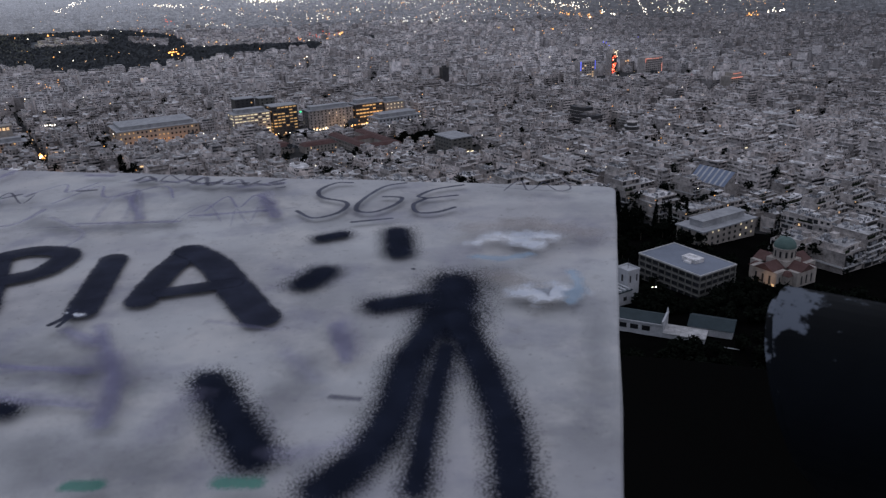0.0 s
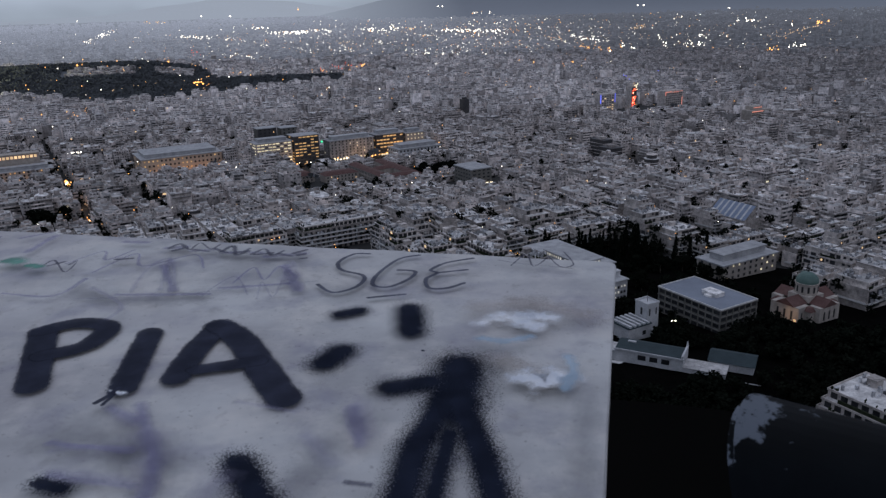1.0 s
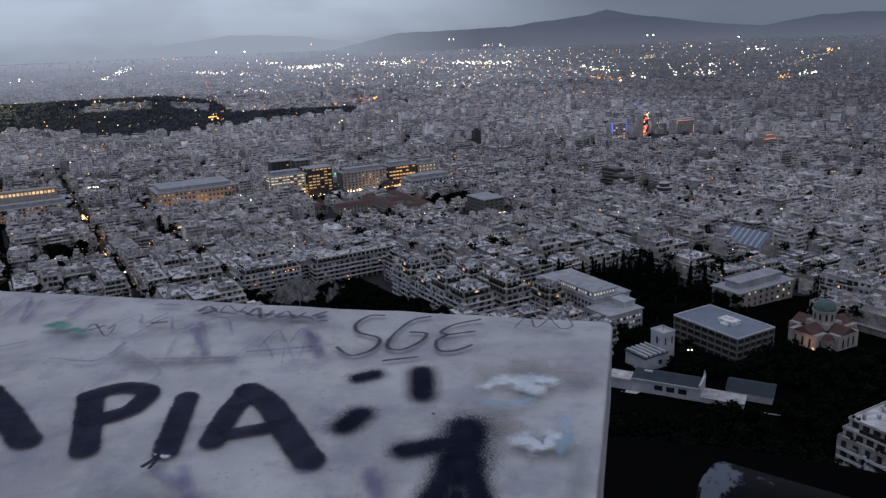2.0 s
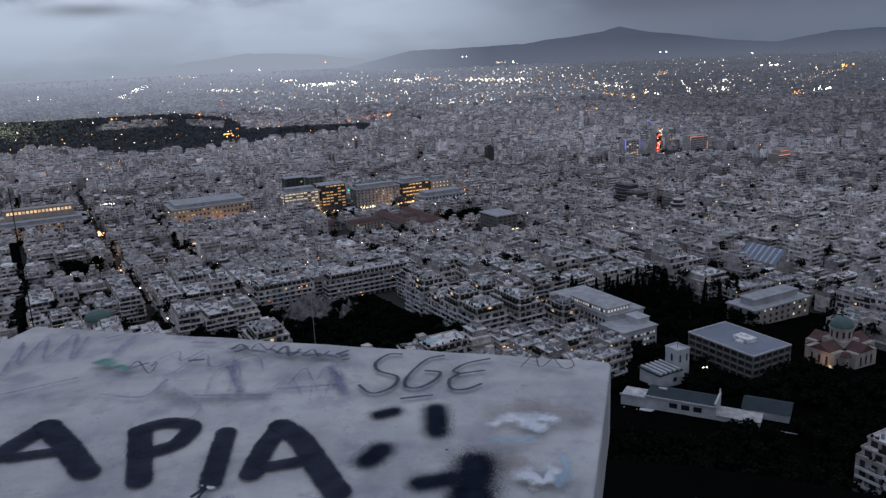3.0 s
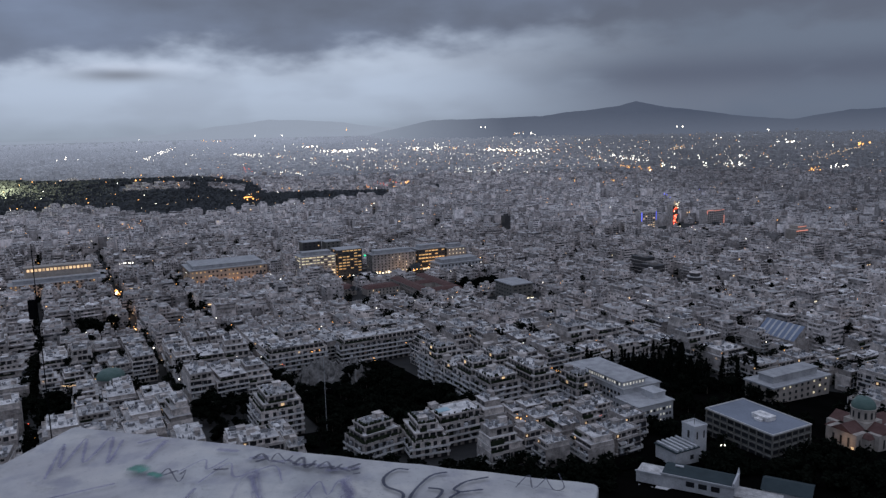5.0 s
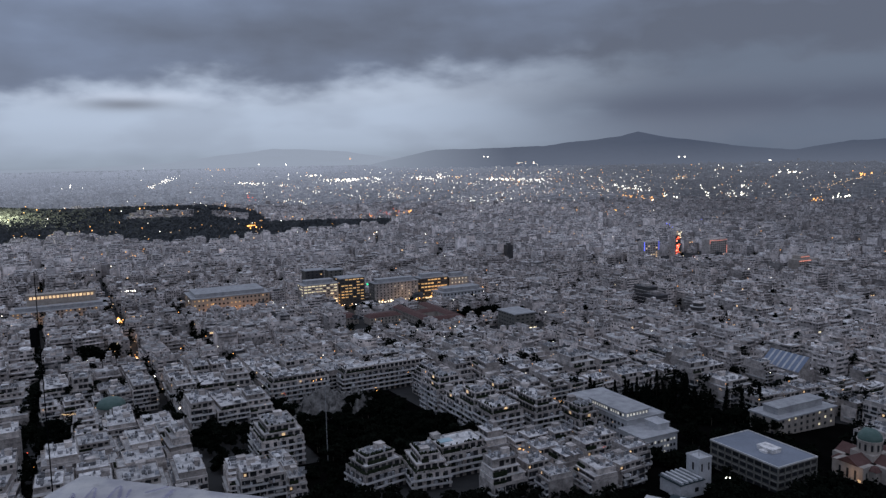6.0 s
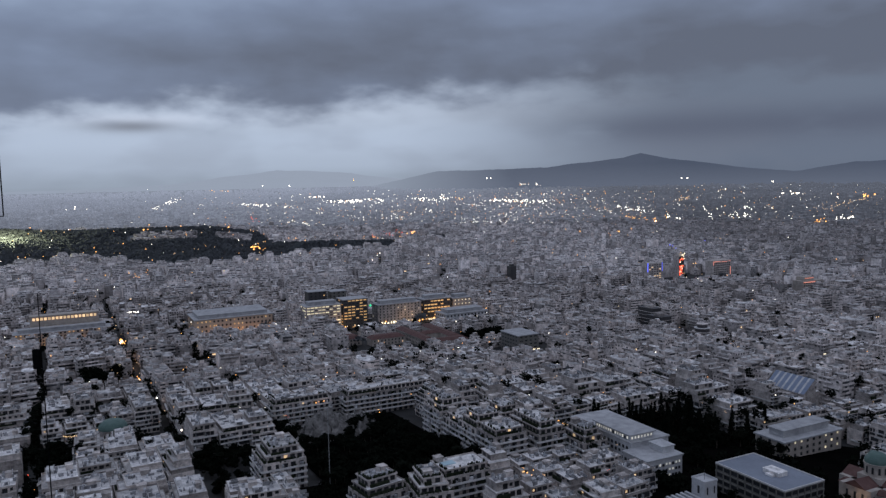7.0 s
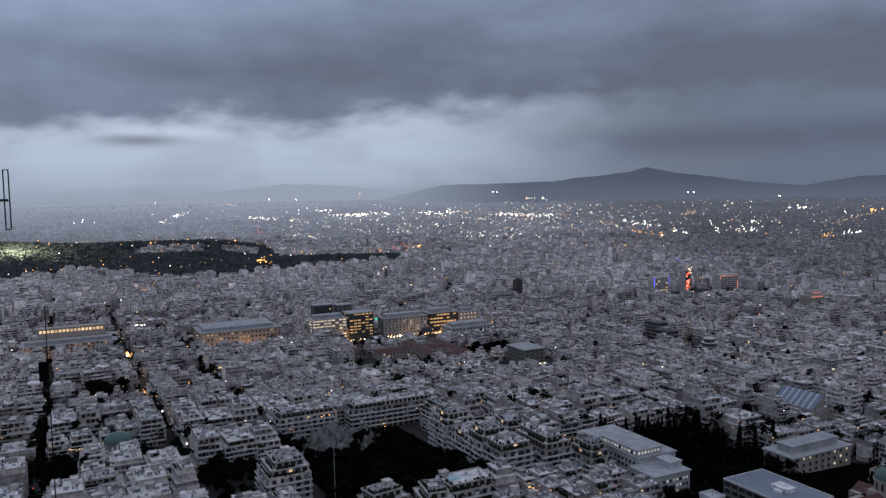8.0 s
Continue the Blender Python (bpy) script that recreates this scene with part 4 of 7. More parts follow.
def windows(root, x0, x1, y, z0, floors, step, w, h, side="y", storey=STOREY, lit=0.0, seed=1, glow=None, mat=None, by_floor=False):
    """A row of window parts for each storey of one wall."""
    r = random.Random(seed)
    n = max(1, int((x1 - x0) / step))
    shared = {}
    for k in range(floors):
        chance = lit if not by_floor else (0.78 if r.random() < lit else 0.10)
        for i in range(n):
            c = x0 + (x1 - x0) * (i + 0.5) / n
            on = r.random() < chance
            key = on
            if key not in shared:
                q = Mesh()
                f = 0.72 if on and w < 2.5 else (0.4 if on and 3 < w < 3.5 else 1.0)
                if side == "y":
                    q.box(-w / 2 * f, w / 2 * f, -0.08, 0.08, h * (1 - f), h)
                else:
                    q.box(-0.08, 0.08, -w / 2 * f, w / 2 * f, h * (1 - f), h)
                shared[key] = q.data("window", [(glow or G_WARM) if on else (mat or M_GLASS)])
            ob = part("window", shared[key], None, root)
            z = z0 + k * storey
            if w > 3 and not on:
                # balcony doors and shutters of uneven width
                q, c = r.uniform(0.5, 1.0), c + r.uniform(-0.15, 0.15)
                ob.scale = (q, 1, r.uniform(0.85, 1)) if side == "y" else (1, q, r.uniform(0.85, 1))
            ob.location = (c, y, z) if side == "y" else (y, c, z)


def office_block():
    """The long flat-roofed grey block on the wooded slope, with ribbon windows between piers."""
    root = thing("office_block", site(297, 249), "grey concrete office block with ribbon windows and a flat blue-grey roof", "building")
    hx, hy, h = 13, 20, 13.4
    part("wall", Mesh().box(-hx, hx, -hy, hy, -8, h), M_OFFICE, root)
    part("parapet", Mesh().ring(-hx - 0.3, hx + 0.3, -hy - 0.3, hy + 0.3, h, h + 0.7, 0.5), M_SLAB, root)
    part("roof", Mesh().box(-hx + 0.2, hx - 0.2, -hy + 0.2, hy - 0.2, h, h + 0.3), surface("blue_grey_roof", (0.25, 0.275, 0.325), (0.18, 0.2, 0.24), 0.06, 0.8), root)
    part("roof_plant", Mesh().box(-2.5, 3.5, -8, 1, h + 0.3, h + 2.2).box(-4.5, -2.5, -6, -2, h + 0.3, h + 1.2).box(-2.7, 3.7, -8.2, 1.2, h + 2.2, h + 2.4), M_ROOF, root)
    for k in range(4):
        z = -0.2 + k * 3.4
        part("band", Mesh().box(-hx - 0.35, hx + 0.35, -hy - 0.35, hy + 0.35, z + 2.95, z + 3.45), M_OFFICE, root)
        for j in range(9):
            y = -hy + 2.2 + j * 4.4
            part("window", Mesh().box(-hx - 0.1, -hx + 0.1, y - 1.8, y + 1.8, z + 0.95, z + 2.9), M_GLASS, root)
        for j in range(6):
            x = -hx + 2.15 + j * 4.28
            part("window", Mesh().box(x - 1.75, x + 1.75, -hy - 0.1, -hy + 0.1, z + 0.95, z + 2.9), M_GLASS, root)
    for j in range(10):
        y = -hy + j * 4.4
        part("pier", Mesh().box(-hx - 0.4, -hx, y - 0.25, y + 0.25, -6, h), M_OFFICE, root)
    for j in range(7):
        x = -hx + j * 4.28
        part("pier", Mesh().box(x - 0.25, x + 0.25, -hy - 0.4, -hy, -6, h), M_OFFICE, root)


def chapel_hall():
    root = thing("white_hall", site(252, 248), "white rendered hall with a square tower and slotted roof", "building")
    part("tower", Mesh().box(1, 8.5, -2, 6, -8, 15).ring(0.8, 8.7, -2.2, 6.2, 15, 15.9, 0.3), M_PALE, root)
    part("window", Mesh().box(2.2, 3.0, -2.1, -1.95, 9.5, 13), M_GLASS, root)
    part("window", Mesh().box(6.4, 7.2, -2.1, -1.95, 9.5, 13), M_GLASS, root)
    part("window", Mesh().box(0.9, 1.05, 1.2, 2.4, 9.5, 13), M_GLASS, root)
    part("mast", Mesh().prism(4.7, 2, 15, 20, 0.12, 0.06, 6), M_STEEL, root)
    part("wall", Mesh().box(-13, 1, -5, 8, -8, 7.2), M_PALE, root)
    part("roof", Mesh().box(-13.6, 1, -5.6, 8.4, 7.2, 7.7), M_SLATE, root)
    for k in range(5):
        x = -12.6 + k * 2.8
        part("roof_fin", Mesh().box(x, x + 1.2, -5.2, 8.0, 7.7, 8.5), M_PALE, root)
    part("window", Mesh().box(-4.4, -2.4, -5.15, -4.95, 2.6, 4.6), M_GLASS, root)


def villa():
    """The long low white house below the hall."""
    x, y = 108, 300
    root = thing("long_white_house", pose(x, y, ground(x, y) + 0.5, 0, 0, -31), "long low white house with dark sheet roof", "house")
    part("wall", Mesh().box(-14, 15, -6, 6, -8, 5.8).box(14.2, 15, -6.4, 6.4, 5.8, 7.4), M_PALE, root)
    part("roof", Mesh().face([(-14, -6.3, 5.9), (14.2, -6.3, 5.9), (14.2, 2.5, 7.2), (-14, 2.5, 7.2)]).face([(14.2, 6.3, 5.9), (-14, 6.3, 5.9), (-14, 2.5, 7.2), (14.2, 2.5, 7.2)]), M_SLATE, root)
    part("coping", Mesh().box(-14.4, 15.3, -6.6, -6.2, 5.5, 6.2), M_PALE, root)
    part("skylight", Mesh().box(-10, -6.5, 0.5, 1.8, 6.9, 7.4), M_PALE, root)
    part("finial", Mesh().prism(14.6, 5.5, 7.4, 9.4, 0.5, 0.2, 8), M_PALE, root)
    for i in range(3):
        part("window", Mesh().box(-4 + i * 5, -0.6 + i * 5, -6.1, -5.95, 2.2, 4.4), M_GLASS, root)
    annex = part("annex", Mesh().box(-25, -14, -5, 4, -8, 4.0).box(-25.4, -14, -5.4, -4.6, 4.0, 4.6), M_PALE, root)
    part("annex_roof", Mesh().box(-24.8, -14, -4.6, 4, 4.0, 4.25), M_ROOF, annex)
    for i in range(4):
        part("pillar", Mesh().box(-23 + i * 5.5, -22.4 + i * 5.5, -8.4, -7.8, -8, -0.2), M_PALE, root)
    part("terrace", Mesh().box(-16, 12, -8.4, -6, -0.6, -0.1), M_SLAB, root)
    part("side_hall", Mesh().box(15, 32, -6, 3, -8, 2.2), M_PALE, root)
    part("side_roof", Mesh().box(14.8, 32.4, -6.4, 3.4, 2.2, 2.5), M_ROOF, root)
    r2 = part("shed", Mesh().box(24, 42, 4, 17, -8, 3.0), M_PALE, root)
    part("shed_roof", Mesh().gable(23.4, 42.6, 3.4, 17.6, 3.0, 5.4), M_SLATE, r2)
    for i in range(2):
        part("parapet_step", Mesh().box(33 + 7 * i, 39 + 7 * i, -9 + 3 * i, -8.4 + 3 * i, -4, 0.2), M_PALE, root)


def church():
    """The cross-in-square church with a drum and dome, red tiled arms and twin belfries."""
    root = thing("domed_church", site(347, 228), "stone church with a grey-green dome and red tiled roofs", "church")
    part("wall", Mesh().box(-16, 16, -8, 8, -8, 8.5).box(-8, 8, -14, 14, -8, 8.5).box(-11.5, 11.5, -11.5, 11.5, -8, 6.5), M_STONE, root)
    for x in (-16.4, 6):
        part("roof", Mesh().gable(x, x + 10.4, -5.6, 5.6, 8.5, 11.8), M_TILE, root)
    for y0, y1 in ((-14.4, -6), (6, 14.4)):
        arm = Mesh().face([(-5.6, y0, 8.5), (0, y0, 11.8), (0, y1, 11.8), (-5.6, y1, 8.5)]).face([(5.6, y1, 8.5), (0, y1, 11.8), (0, y0, 11.8), (5.6, y0, 8.5)]).face([(-5.6, y0, 8.5), (5.6, y0, 8.5), (0, y0, 11.8)])
        part("roof", arm, M_TILE, root)
    for x, y in ((-12, -12), (6, -12), (-12, 6), (6, 6)):
        part("corner_roof", Mesh().hip(x, x + 6, y, y + 6, 6.5, 8.4, 1.8), M_TILE, root)
    part("crossing", Mesh().box(-6, 6, -6, 6, 6, 11.5), M_STONE, root)
    drum = part("drum", Mesh().prism(0, 0, 11.5, 17.0, 5.6, 5.6, 16).prism(0, 0, 17.0, 17.5, 6.0, 6.0, 16), M_STONE, root)
    for i in range(12):
        a = 2 * math.pi * (i + 0.5) / 12
        w = part("drum_window", Mesh().box(-0.5, 0.5, -0.12, 0.12, 12.8, 16), M_GLASS, drum)
        w.matrix_local = pose(5.55 * math.sin(a), -5.55 * math.cos(a), 0, 0, 0, math.degrees(a))
    part("dome", Mesh().dome(0, 0, 17.5, 5.6, 5.2, 20, 8), M_DOME, root, "weathered grey-green dome", True)
    part("cross", Mesh().box(-0.1, 0.1, -0.1, 0.1, 22.5, 25).box(-0.6, 0.6, -0.1, 0.1, 23.8, 24.0), M_STEEL, root)
    for x in (13,):
        b = part("belfry", Mesh().box(x - 2, x + 2, 9, 13, -6, 15).box(x - 2.3, x + 2.3, 8.7, 13.3, 15, 15.5), M_STONE, root)
        part("belfry_roof", Mesh().dome(x, 11, 15.5, 1.9, 2.0, 12, 4), M_DOME, b, smooth=True)
        part("belfry_opening", Mesh().box(x - 0.8, x + 0.8, 8.85, 9.1, 10.5, 14), M_GLASS, b)
    windows(root, -15, -9, -8, 1.5, 1, 2.4, 0.9, 4.2)
    windows(root, 9, 15, -8, 1.5, 1, 2.4, 0.9, 4.2)
    windows(root, -6, 6, -14, 1.5, 1, 3.2, 1.1, 4.6)
    windows(root, -6, 6, -16, 1.5, 1, 3.2, 1.1, 4.6, "x")
    part("entrance_light", Mesh().box(-16.2, -16.05, -7, -5.5, 0.5, 2.2), G_WARM, root)


def clinic():
    """The long stepped white building with a lit top floor."""
    root = thing("long_stepped_building", site(282, 327), "long white institutional building in two stepped wings", "building")
    part("wall", Mesh().box(-12, 14, -12, 42, -8, 14.2), M_PALE, root)
    part("roof", Mesh().box(-12.6, 14.6, -12.6, 42.6, 14.2, 14.9), M_GREYROOF, root)
    part("top_storey", Mesh().box(-11.4, 5, -10, 20, 14.9, 18.2), M_PALE, root)
    part("top_roof", Mesh().box(-12.6, 6, -11.4, 21, 18.2, 18.8), M_GREYROOF, root)
    part("front_wing", Mesh().box(-18, 6, -31, -12, -8, 11.2), M_PALE, root)
    part("front_roof", Mesh().box(-18.6, 6.6, -31.6, -12, 11.2, 11.9), M_GREYROOF, root)
    part("roof_house", Mesh().box(-3, 5, -26, -16, 11.9, 15.0).box(-3.4, 5.4, -26.4, -15.6, 15.0, 15.4), M_PALE, root)
    windows(root, -17, 5, -31.1, 1.0, 3, 2.2, 1.3, 1.5, lit=0.22, seed=5, glow=G_COOL)
    windows(root, -30, -13, -18.1, 1.0, 3, 2.6, 1.6, 1.7, "x", lit=0.04, seed=6, glow=G_COOL)
    windows(root, -10, 40, -12.1, 1.0, 4, 3.0, 1.6, 1.7, "x", lit=0.05, seed=7, glow=G_COOL)
    windows(root, -9, 19, -11.5, 15.5, 1, 2.0, 1.2, 1.7, "x", lit=0.92, seed=8, glow=G_COOL)
    windows(root, -11, 4.5, -10.1, 15.5, 1, 2.0, 1.2, 1.7, lit=0.92, seed=9, glow=G_COOL)
    windows(root, 7, 13.5, -12.1, 1.0, 4, 2.2, 1.5, 1.7, lit=0.1, seed=10)


def bushes(m, r, x0, x1, y0, y1, z, n):
    """Low dark shrubs in pots, uneven in height, strewn over a strip."""
    for _ in range(n):
        x, y, w = r.uniform(x0, x1), r.uniform(y0, y1), r.uniform(0.3, 0.8)
        h = r.uniform(0.7, 2.0)
        m.prism(x, y, z, z + h * 0.55, w * 0.6, w, 5, 0, False).prism(x + r.uniform(-0.2, 0.2), y + r.uniform(-0.2, 0.2), z + h * 0.55, z + h, w, w * 0.25, 5)
    return m


def terraced_block(name, a, b, hx, hy, floors, seed, label, lit=0.03, tiers=2, turn=0.0, glow=None, shrubs=6):
    """A big apartment block with deep balconies on two sides and a stepped roof."""
    r = random.Random(seed)
    root = thing(name, site(a, b, 0.0, turn), label, "building")
    h = floors * STOREY
    part("wall", Mesh().box(-hx, hx, -hy, hy, -8, h).ring(-hx, hx, -hy, hy, h, h + 0.9, 0.25), M_WALL, root)
    part("roof", Mesh().box(-hx + 0.25, hx - 0.25, -hy + 0.25, hy - 0.25, h, h + 0.15), M_ROOF, root)
    for k in range(1, floors):
        z = k * STOREY
        part("balcony", Mesh().box(-hx - 1.7, hx, -hy - 1.7, -hy, z - 0.1, z + 0.1).box(-hx - 1.7, hx, -hy - 1.7, -hy - 1.58, z + 0.1, z + 1.0), M_SLAB, root)
        n = max(1, round(2 * hy / 11))
        for i in range(n):
            y0, y1 = -hy + 2 * hy * i / n, -hy + 2 * hy * (i + 0.88) / n
            part("balcony", Mesh().box(-hx - 1.7, -hx, y0, y1, z - 0.1, z + 0.1).box(-hx - 1.7, -hx - 1.58, y0, y1, z + 0.1, z + 1.0), M_SLAB, root)
    windows(root, -hx + 0.6, hx - 0.6, -hy, 0.3, floors, 4.0, 3.1, 2.6, lit=lit, seed=seed, glow=glow)
    windows(root, -hy + 0.6, hy - 0.6, -hx, 0.3, floors, 4.0, 3.1, 2.6, "x", lit=lit, seed=seed + 1, glow=glow)
    x0, x1, y0, y1 = -hx, hx, -hy, hy
    for k in range(tiers):
        x0, x1, y0, y1 = x0 + r.uniform(2.0, 2.8), x1 - r.choice((0.4, 1.8)), y0 + r.uniform(2.2, 3.4), y1 - 0.4
        if x1 - x0 < 5 or y1 - y0 < 5:
            break
        part("setback_storey", Mesh().box(x0, x1, y0, y1, h + 0.15, h + 3.0).ring(x0 - 0.8, x1 + 0.2, y0 - 0.8, y1, h + 2.9, h + 3.7, 0.25), M_WALL, root)
        part("roof_deck", Mesh().box(x0 - 0.5, x1, y0 - 0.5, y1 - 0.3, h + 2.95, h + 3.15), M_ROOF, root)
        windows(root, y0 + 0.5, y1 - 0.5, x0, h + 0.3, 1, 3.2, 2.4, 2.2, "x", lit=lit * 2, seed=seed + 2 + k)
        windows(root, x0 + 0.4, x1 - 0.4, y0, h + 0.3, 1, 3.2, 2.4, 2.2, lit=lit * 2, seed=seed + 5 + k)
        part("planter", Mesh().box(x0 - 2.0, x0 - 1.4, y0, y0 + (y1 - y0) * r.uniform(0.3, 0.8), h + 0.15, h + r.uniform(1.1, 2.0)), M_PLANT, root)
        part("planter", Mesh().box(x0, x0 + (x1 - x0) * r.uniform(0.2, 0.7), y0 - 2.0, y0 - 1.3, h + 0.15, h + r.uniform(1.1, 2.0)), M_PLANT, root)
        h += 3.0
    plants = bushes(Mesh(), r, -hx + 0.4, hx - 0.4, -hy + 0.3, -hy + 1.6, floors * STOREY + 0.15, shrubs * 2)
    bushes(plants, r, -hx + 0.3, -hx + 1.6, -hy + 0.4, hy - 0.4, floors * STOREY + 0.15, shrubs * 2)
    bushes(plants, r, x0 + 0.3, x1 - 0.3, y0 + 0.2, y0 + 0.9, h + 0.15, shrubs)
    bushes(plants, r, x0 + 0.3, x0 + 0.9, y0 + 0.2, y1 - 0.3, h + 0.15, shrubs)
    part("roof_greenery", plants, M_PLANT, root, "dark potted shrubs on the terraces")["kind"] = "stuff"
    for i in range(max(1, int(hy / 7))):
        y = r.uniform(y0 + 2, y1 - 2)
        x = r.uniform(x0 + 2.2, x1 - 2.2)
        part("stair_house", Mesh().box(x - 2, x + 2, y - 1.8, y + 1.8, h + 0.1, h + 2.8).box(x - 2.3, x + 2.3, y - 2.1, y + 2.1, h + 2.8, h + 3.0), M_WALL, root)
    extras, green = Mesh(), Mesh()
    for k in range(1, floors):
        z = k * STOREY
        for _ in range(int(hx * 0.7)):
            x, q = r.uniform(-hx, hx - 2), r.random()
            (green if q < 0.3 else extras).box(x, x + r.uniform(0.2, 2.0), -hy - r.uniform(0.9, 1.5), -hy - 0.15, z + 0.1, z + r.uniform(0.8, 2.6))
        for _ in range(int(hy * 0.7)):
            y, q = r.uniform(-hy, hy - 2), r.random()
            (green if q < 0.3 else extras).box(-hx - r.uniform(0.9, 1.5), -hx - 0.15, y, y + r.uniform(0.2, 2.0), z + 0.1, z + r.uniform(0.8, 2.6))
    part("balcony_clutter", extras, M_CLUTTER, root, "balcony screens, awnings and units")["kind"] = "stuff"
    part("balcony_greenery", green, M_PLANT, root, "dark plants on the balconies")["kind"] = "stuff"
    units = Mesh()
    for _ in range(5 if seed == 34 else 30):
        x, y = r.uniform(x0, x1 - 2), r.uniform(y0, y1 - 2)
        if r.random() < 0.5:
            units.box(x, x + r.uniform(0.6, 1.6), y, y + r.uniform(0.6, 1.4), h + 0.1, h + r.uniform(0.8, 2.2))
        else:
            units.box(x, x + r.uniform(1.5, 4), y, y + 0.25, h + 0.1, h + r.uniform(0.8, 1.8))
    part("roof_clutter", units, M_CLUTTER, root, "low walls, vents and tanks on the roof")["kind"] = "stuff"
    return root


def palace(a, b, hx, hy, h, floors, seed, label, lit, glow, name="grand_building", top=True, mat=None, wide=2.0, tall=2.2):
    """A long classical or office front, seen afar: walls, cornice, attic and rows of windows."""
    root = thing(name, site(a, b), label, "building")
    part("wall", Mesh().box(-hx, hx, -hy, hy, -6, h), mat or M_STONE, root)
    part("cornice", Mesh().box(-hx - 0.8, hx + 0.8, -hy - 0.8, hy + 0.8, h, h + 0.9), M_GREYROOF, root)
    if top:
        part("attic", Mesh().box(-hx + 5, hx - 5, -hy + 5, hy - 5, h + 0.9, h + 4.6).box(-hx + 4.4, hx - 4.4, -hy + 4.4, hy - 4.4, h + 4.6, h + 5.1), M_GREYROOF, root)
    n = max(4, int(2 * hx / 4.4))
    windows(root, -hx + 1, hx - 1, -hy - 0.02, 1.5, floors, 2 * hx / n, wide, tall, storey=h / floors, lit=lit, seed=seed, glow=glow, by_floor=wide > 2.5 and lit > 0.1)
    m = max(3, int(2 * hy / 4.4))
    windows(root, -hy + 1, hy - 1, -hx - 0.02, 1.5, floors, 2 * hy / m, wide, tall, "x", storey=h / floors, lit=lit * 0.5, seed=seed + 1, glow=glow, by_floor=wide > 2.5 and lit > 0.1)
    return root


office_block()
chapel_hall()
villa()
church()
clinic()
for i, (a, b, w, d, n) in enumerate(((213, 356, 10, 10, 6), (214, 377, 11, 10.5, 6), (216, 399, 12, 11, 5), (214, 423, 11, 12, 6))):
    terraced_block("terraced_apartment_block", a, b, w, d, n, 310 + i, "white apartment block with deep balconies on two sides", 0.012, 1 + i % 2)
terraced_block("terraced_apartment_block", 240, 402, 9, 14, 5, 39, "pale apartment block with cluttered roof terraces", 0.015)
terraced_block("terraced_apartment_block", 241, 364, 9, 17, 5, 32, "pale apartment block with a stepped roof and planted balconies", 0.015)
terraced_block("terraced_apartment_block", 258, 341, 8, 11, 4, 73, "apartment block with lit balconies before the long building", 0.05, 2, glow=G_DIM)
terraced_block("terraced_apartment_block", 128, 327, 11, 9, 3, 33, "white stepped apartment block with rooftop terraces", 0.0, 2, 9, shrubs=26)
terraced_block("terraced_apartment_block", 170, 325, 13, 9, 4, 34, "white apartment block with a pale blue roof terrace", 0.0, 1, shrubs=12)
terraced_block("terraced_apartment_block", 150, 318, 9, 11, 3, 38, "white stepped apartment block with planted roof terraces", 0.0, 2, -8, shrubs=26)
pool = tagged(new("roof_terrace", Mesh().box(-3.4, 3.4, -2.2, 2.2, 0, 0.35).data("roof_terrace", [M_POOL])), "pale blue tiled terrace on a flat roof", "terrace")
xp, yp = town(165, 327)
pool.matrix_world = pose(xp, yp, ground(*town(170, 325)) + 4 * STOREY + 3.152, 0, 0, 26.4)
terraced_block("terraced_apartment_block", 207, 503, 34, 7, 5, 371, "long white apartment block with dark balcony bands behind the rock", 0.0, 1)
terraced_block("terraced_apartment_block", 142, 503, 20, 7, 5, 372, "long pale apartment block with planted balconies", 0.03, 1)
terraced_block("terraced_apartment_block", 97, 388, 11, 13, 5, 35, "white corner apartment block with a stepped roof", 0.02)

palace(379, 297, 24, 10, 10.5, 3, 36, "pale school building with lit windows and a stepped roof", 0.42, G_OFFICE, "school_building", mat=M_STONE, wide=1.7, tall=1.7)
# warm floodlight tint put into this palace's wall colour
palace(186, 957, 46, 27, 21, 4, 41, "long classical palace with warmly lit front", 0.4, G_DIM, "palace", mat=surface("floodlit_stone", (0.62, 0.46, 0.34), (0.5, 0.38, 0.3), 0.1, 1.0))
front = palace(1, 1000, 51, 11, 15, 4, 42, "long classical front with lit colonnade", 0.3, G_DIM, "palace")
part("rear_wing", Mesh().box(-34, 40, 12, 26, 0, 31).box(-34.8, 40.8, 11.2, 26.8, 31, 31.9), M_STONE, front)
for i in range(17):
    part("lit_gallery_window", Mesh().box(-31 + i * 4.1, -28.3 + i * 4.1, 11.5, 11.9, 26.6, 29.6), G_WARM, front)
palace(282, 892, 22, 11, 31, 9, 43, "glass office block with lit floors", 0.85, G_OFFICE, "office_building", mat=M_WALL, wide=3.8, tall=1.3)
palace(322, 891, 16, 11, 36, 10, 44, "dark office block with amber lit floors", 0.8, G_DIM, "office_building", top=False, mat=M_DARKBLOCK, wide=3.8, tall=1.3)
palace(288, 930, 12, 8, 44, 11, 45, "dark tall block behind the square", 0.08, G_DIM, "office_building", top=False, mat=M_DARKBLOCK)
palace(317, 934, 10, 8, 42, 10, 145, "grey tall block behind the square", 0.06, G_DIM, "office_building", top=False, mat=M_OFFICE)
palace(384, 897, 30, 10, 25, 7, 46, "grand hotel with rows of windows", 0.08, G_OFFICE, "hotel", mat=M_WALL, wide=1.5, tall=1.9)
palace(438, 899, 20, 10, 27, 6, 47, "glass-fronted block lit amber within", 0.8, G_DIM, "office_building", mat=M_DARKBLOCK, wide=3.8, tall=1.6)
palace(475, 899, 14, 10, 25, 5, 48, "warmly floodlit hotel front", 0.8, G_OFFICE, "hotel")
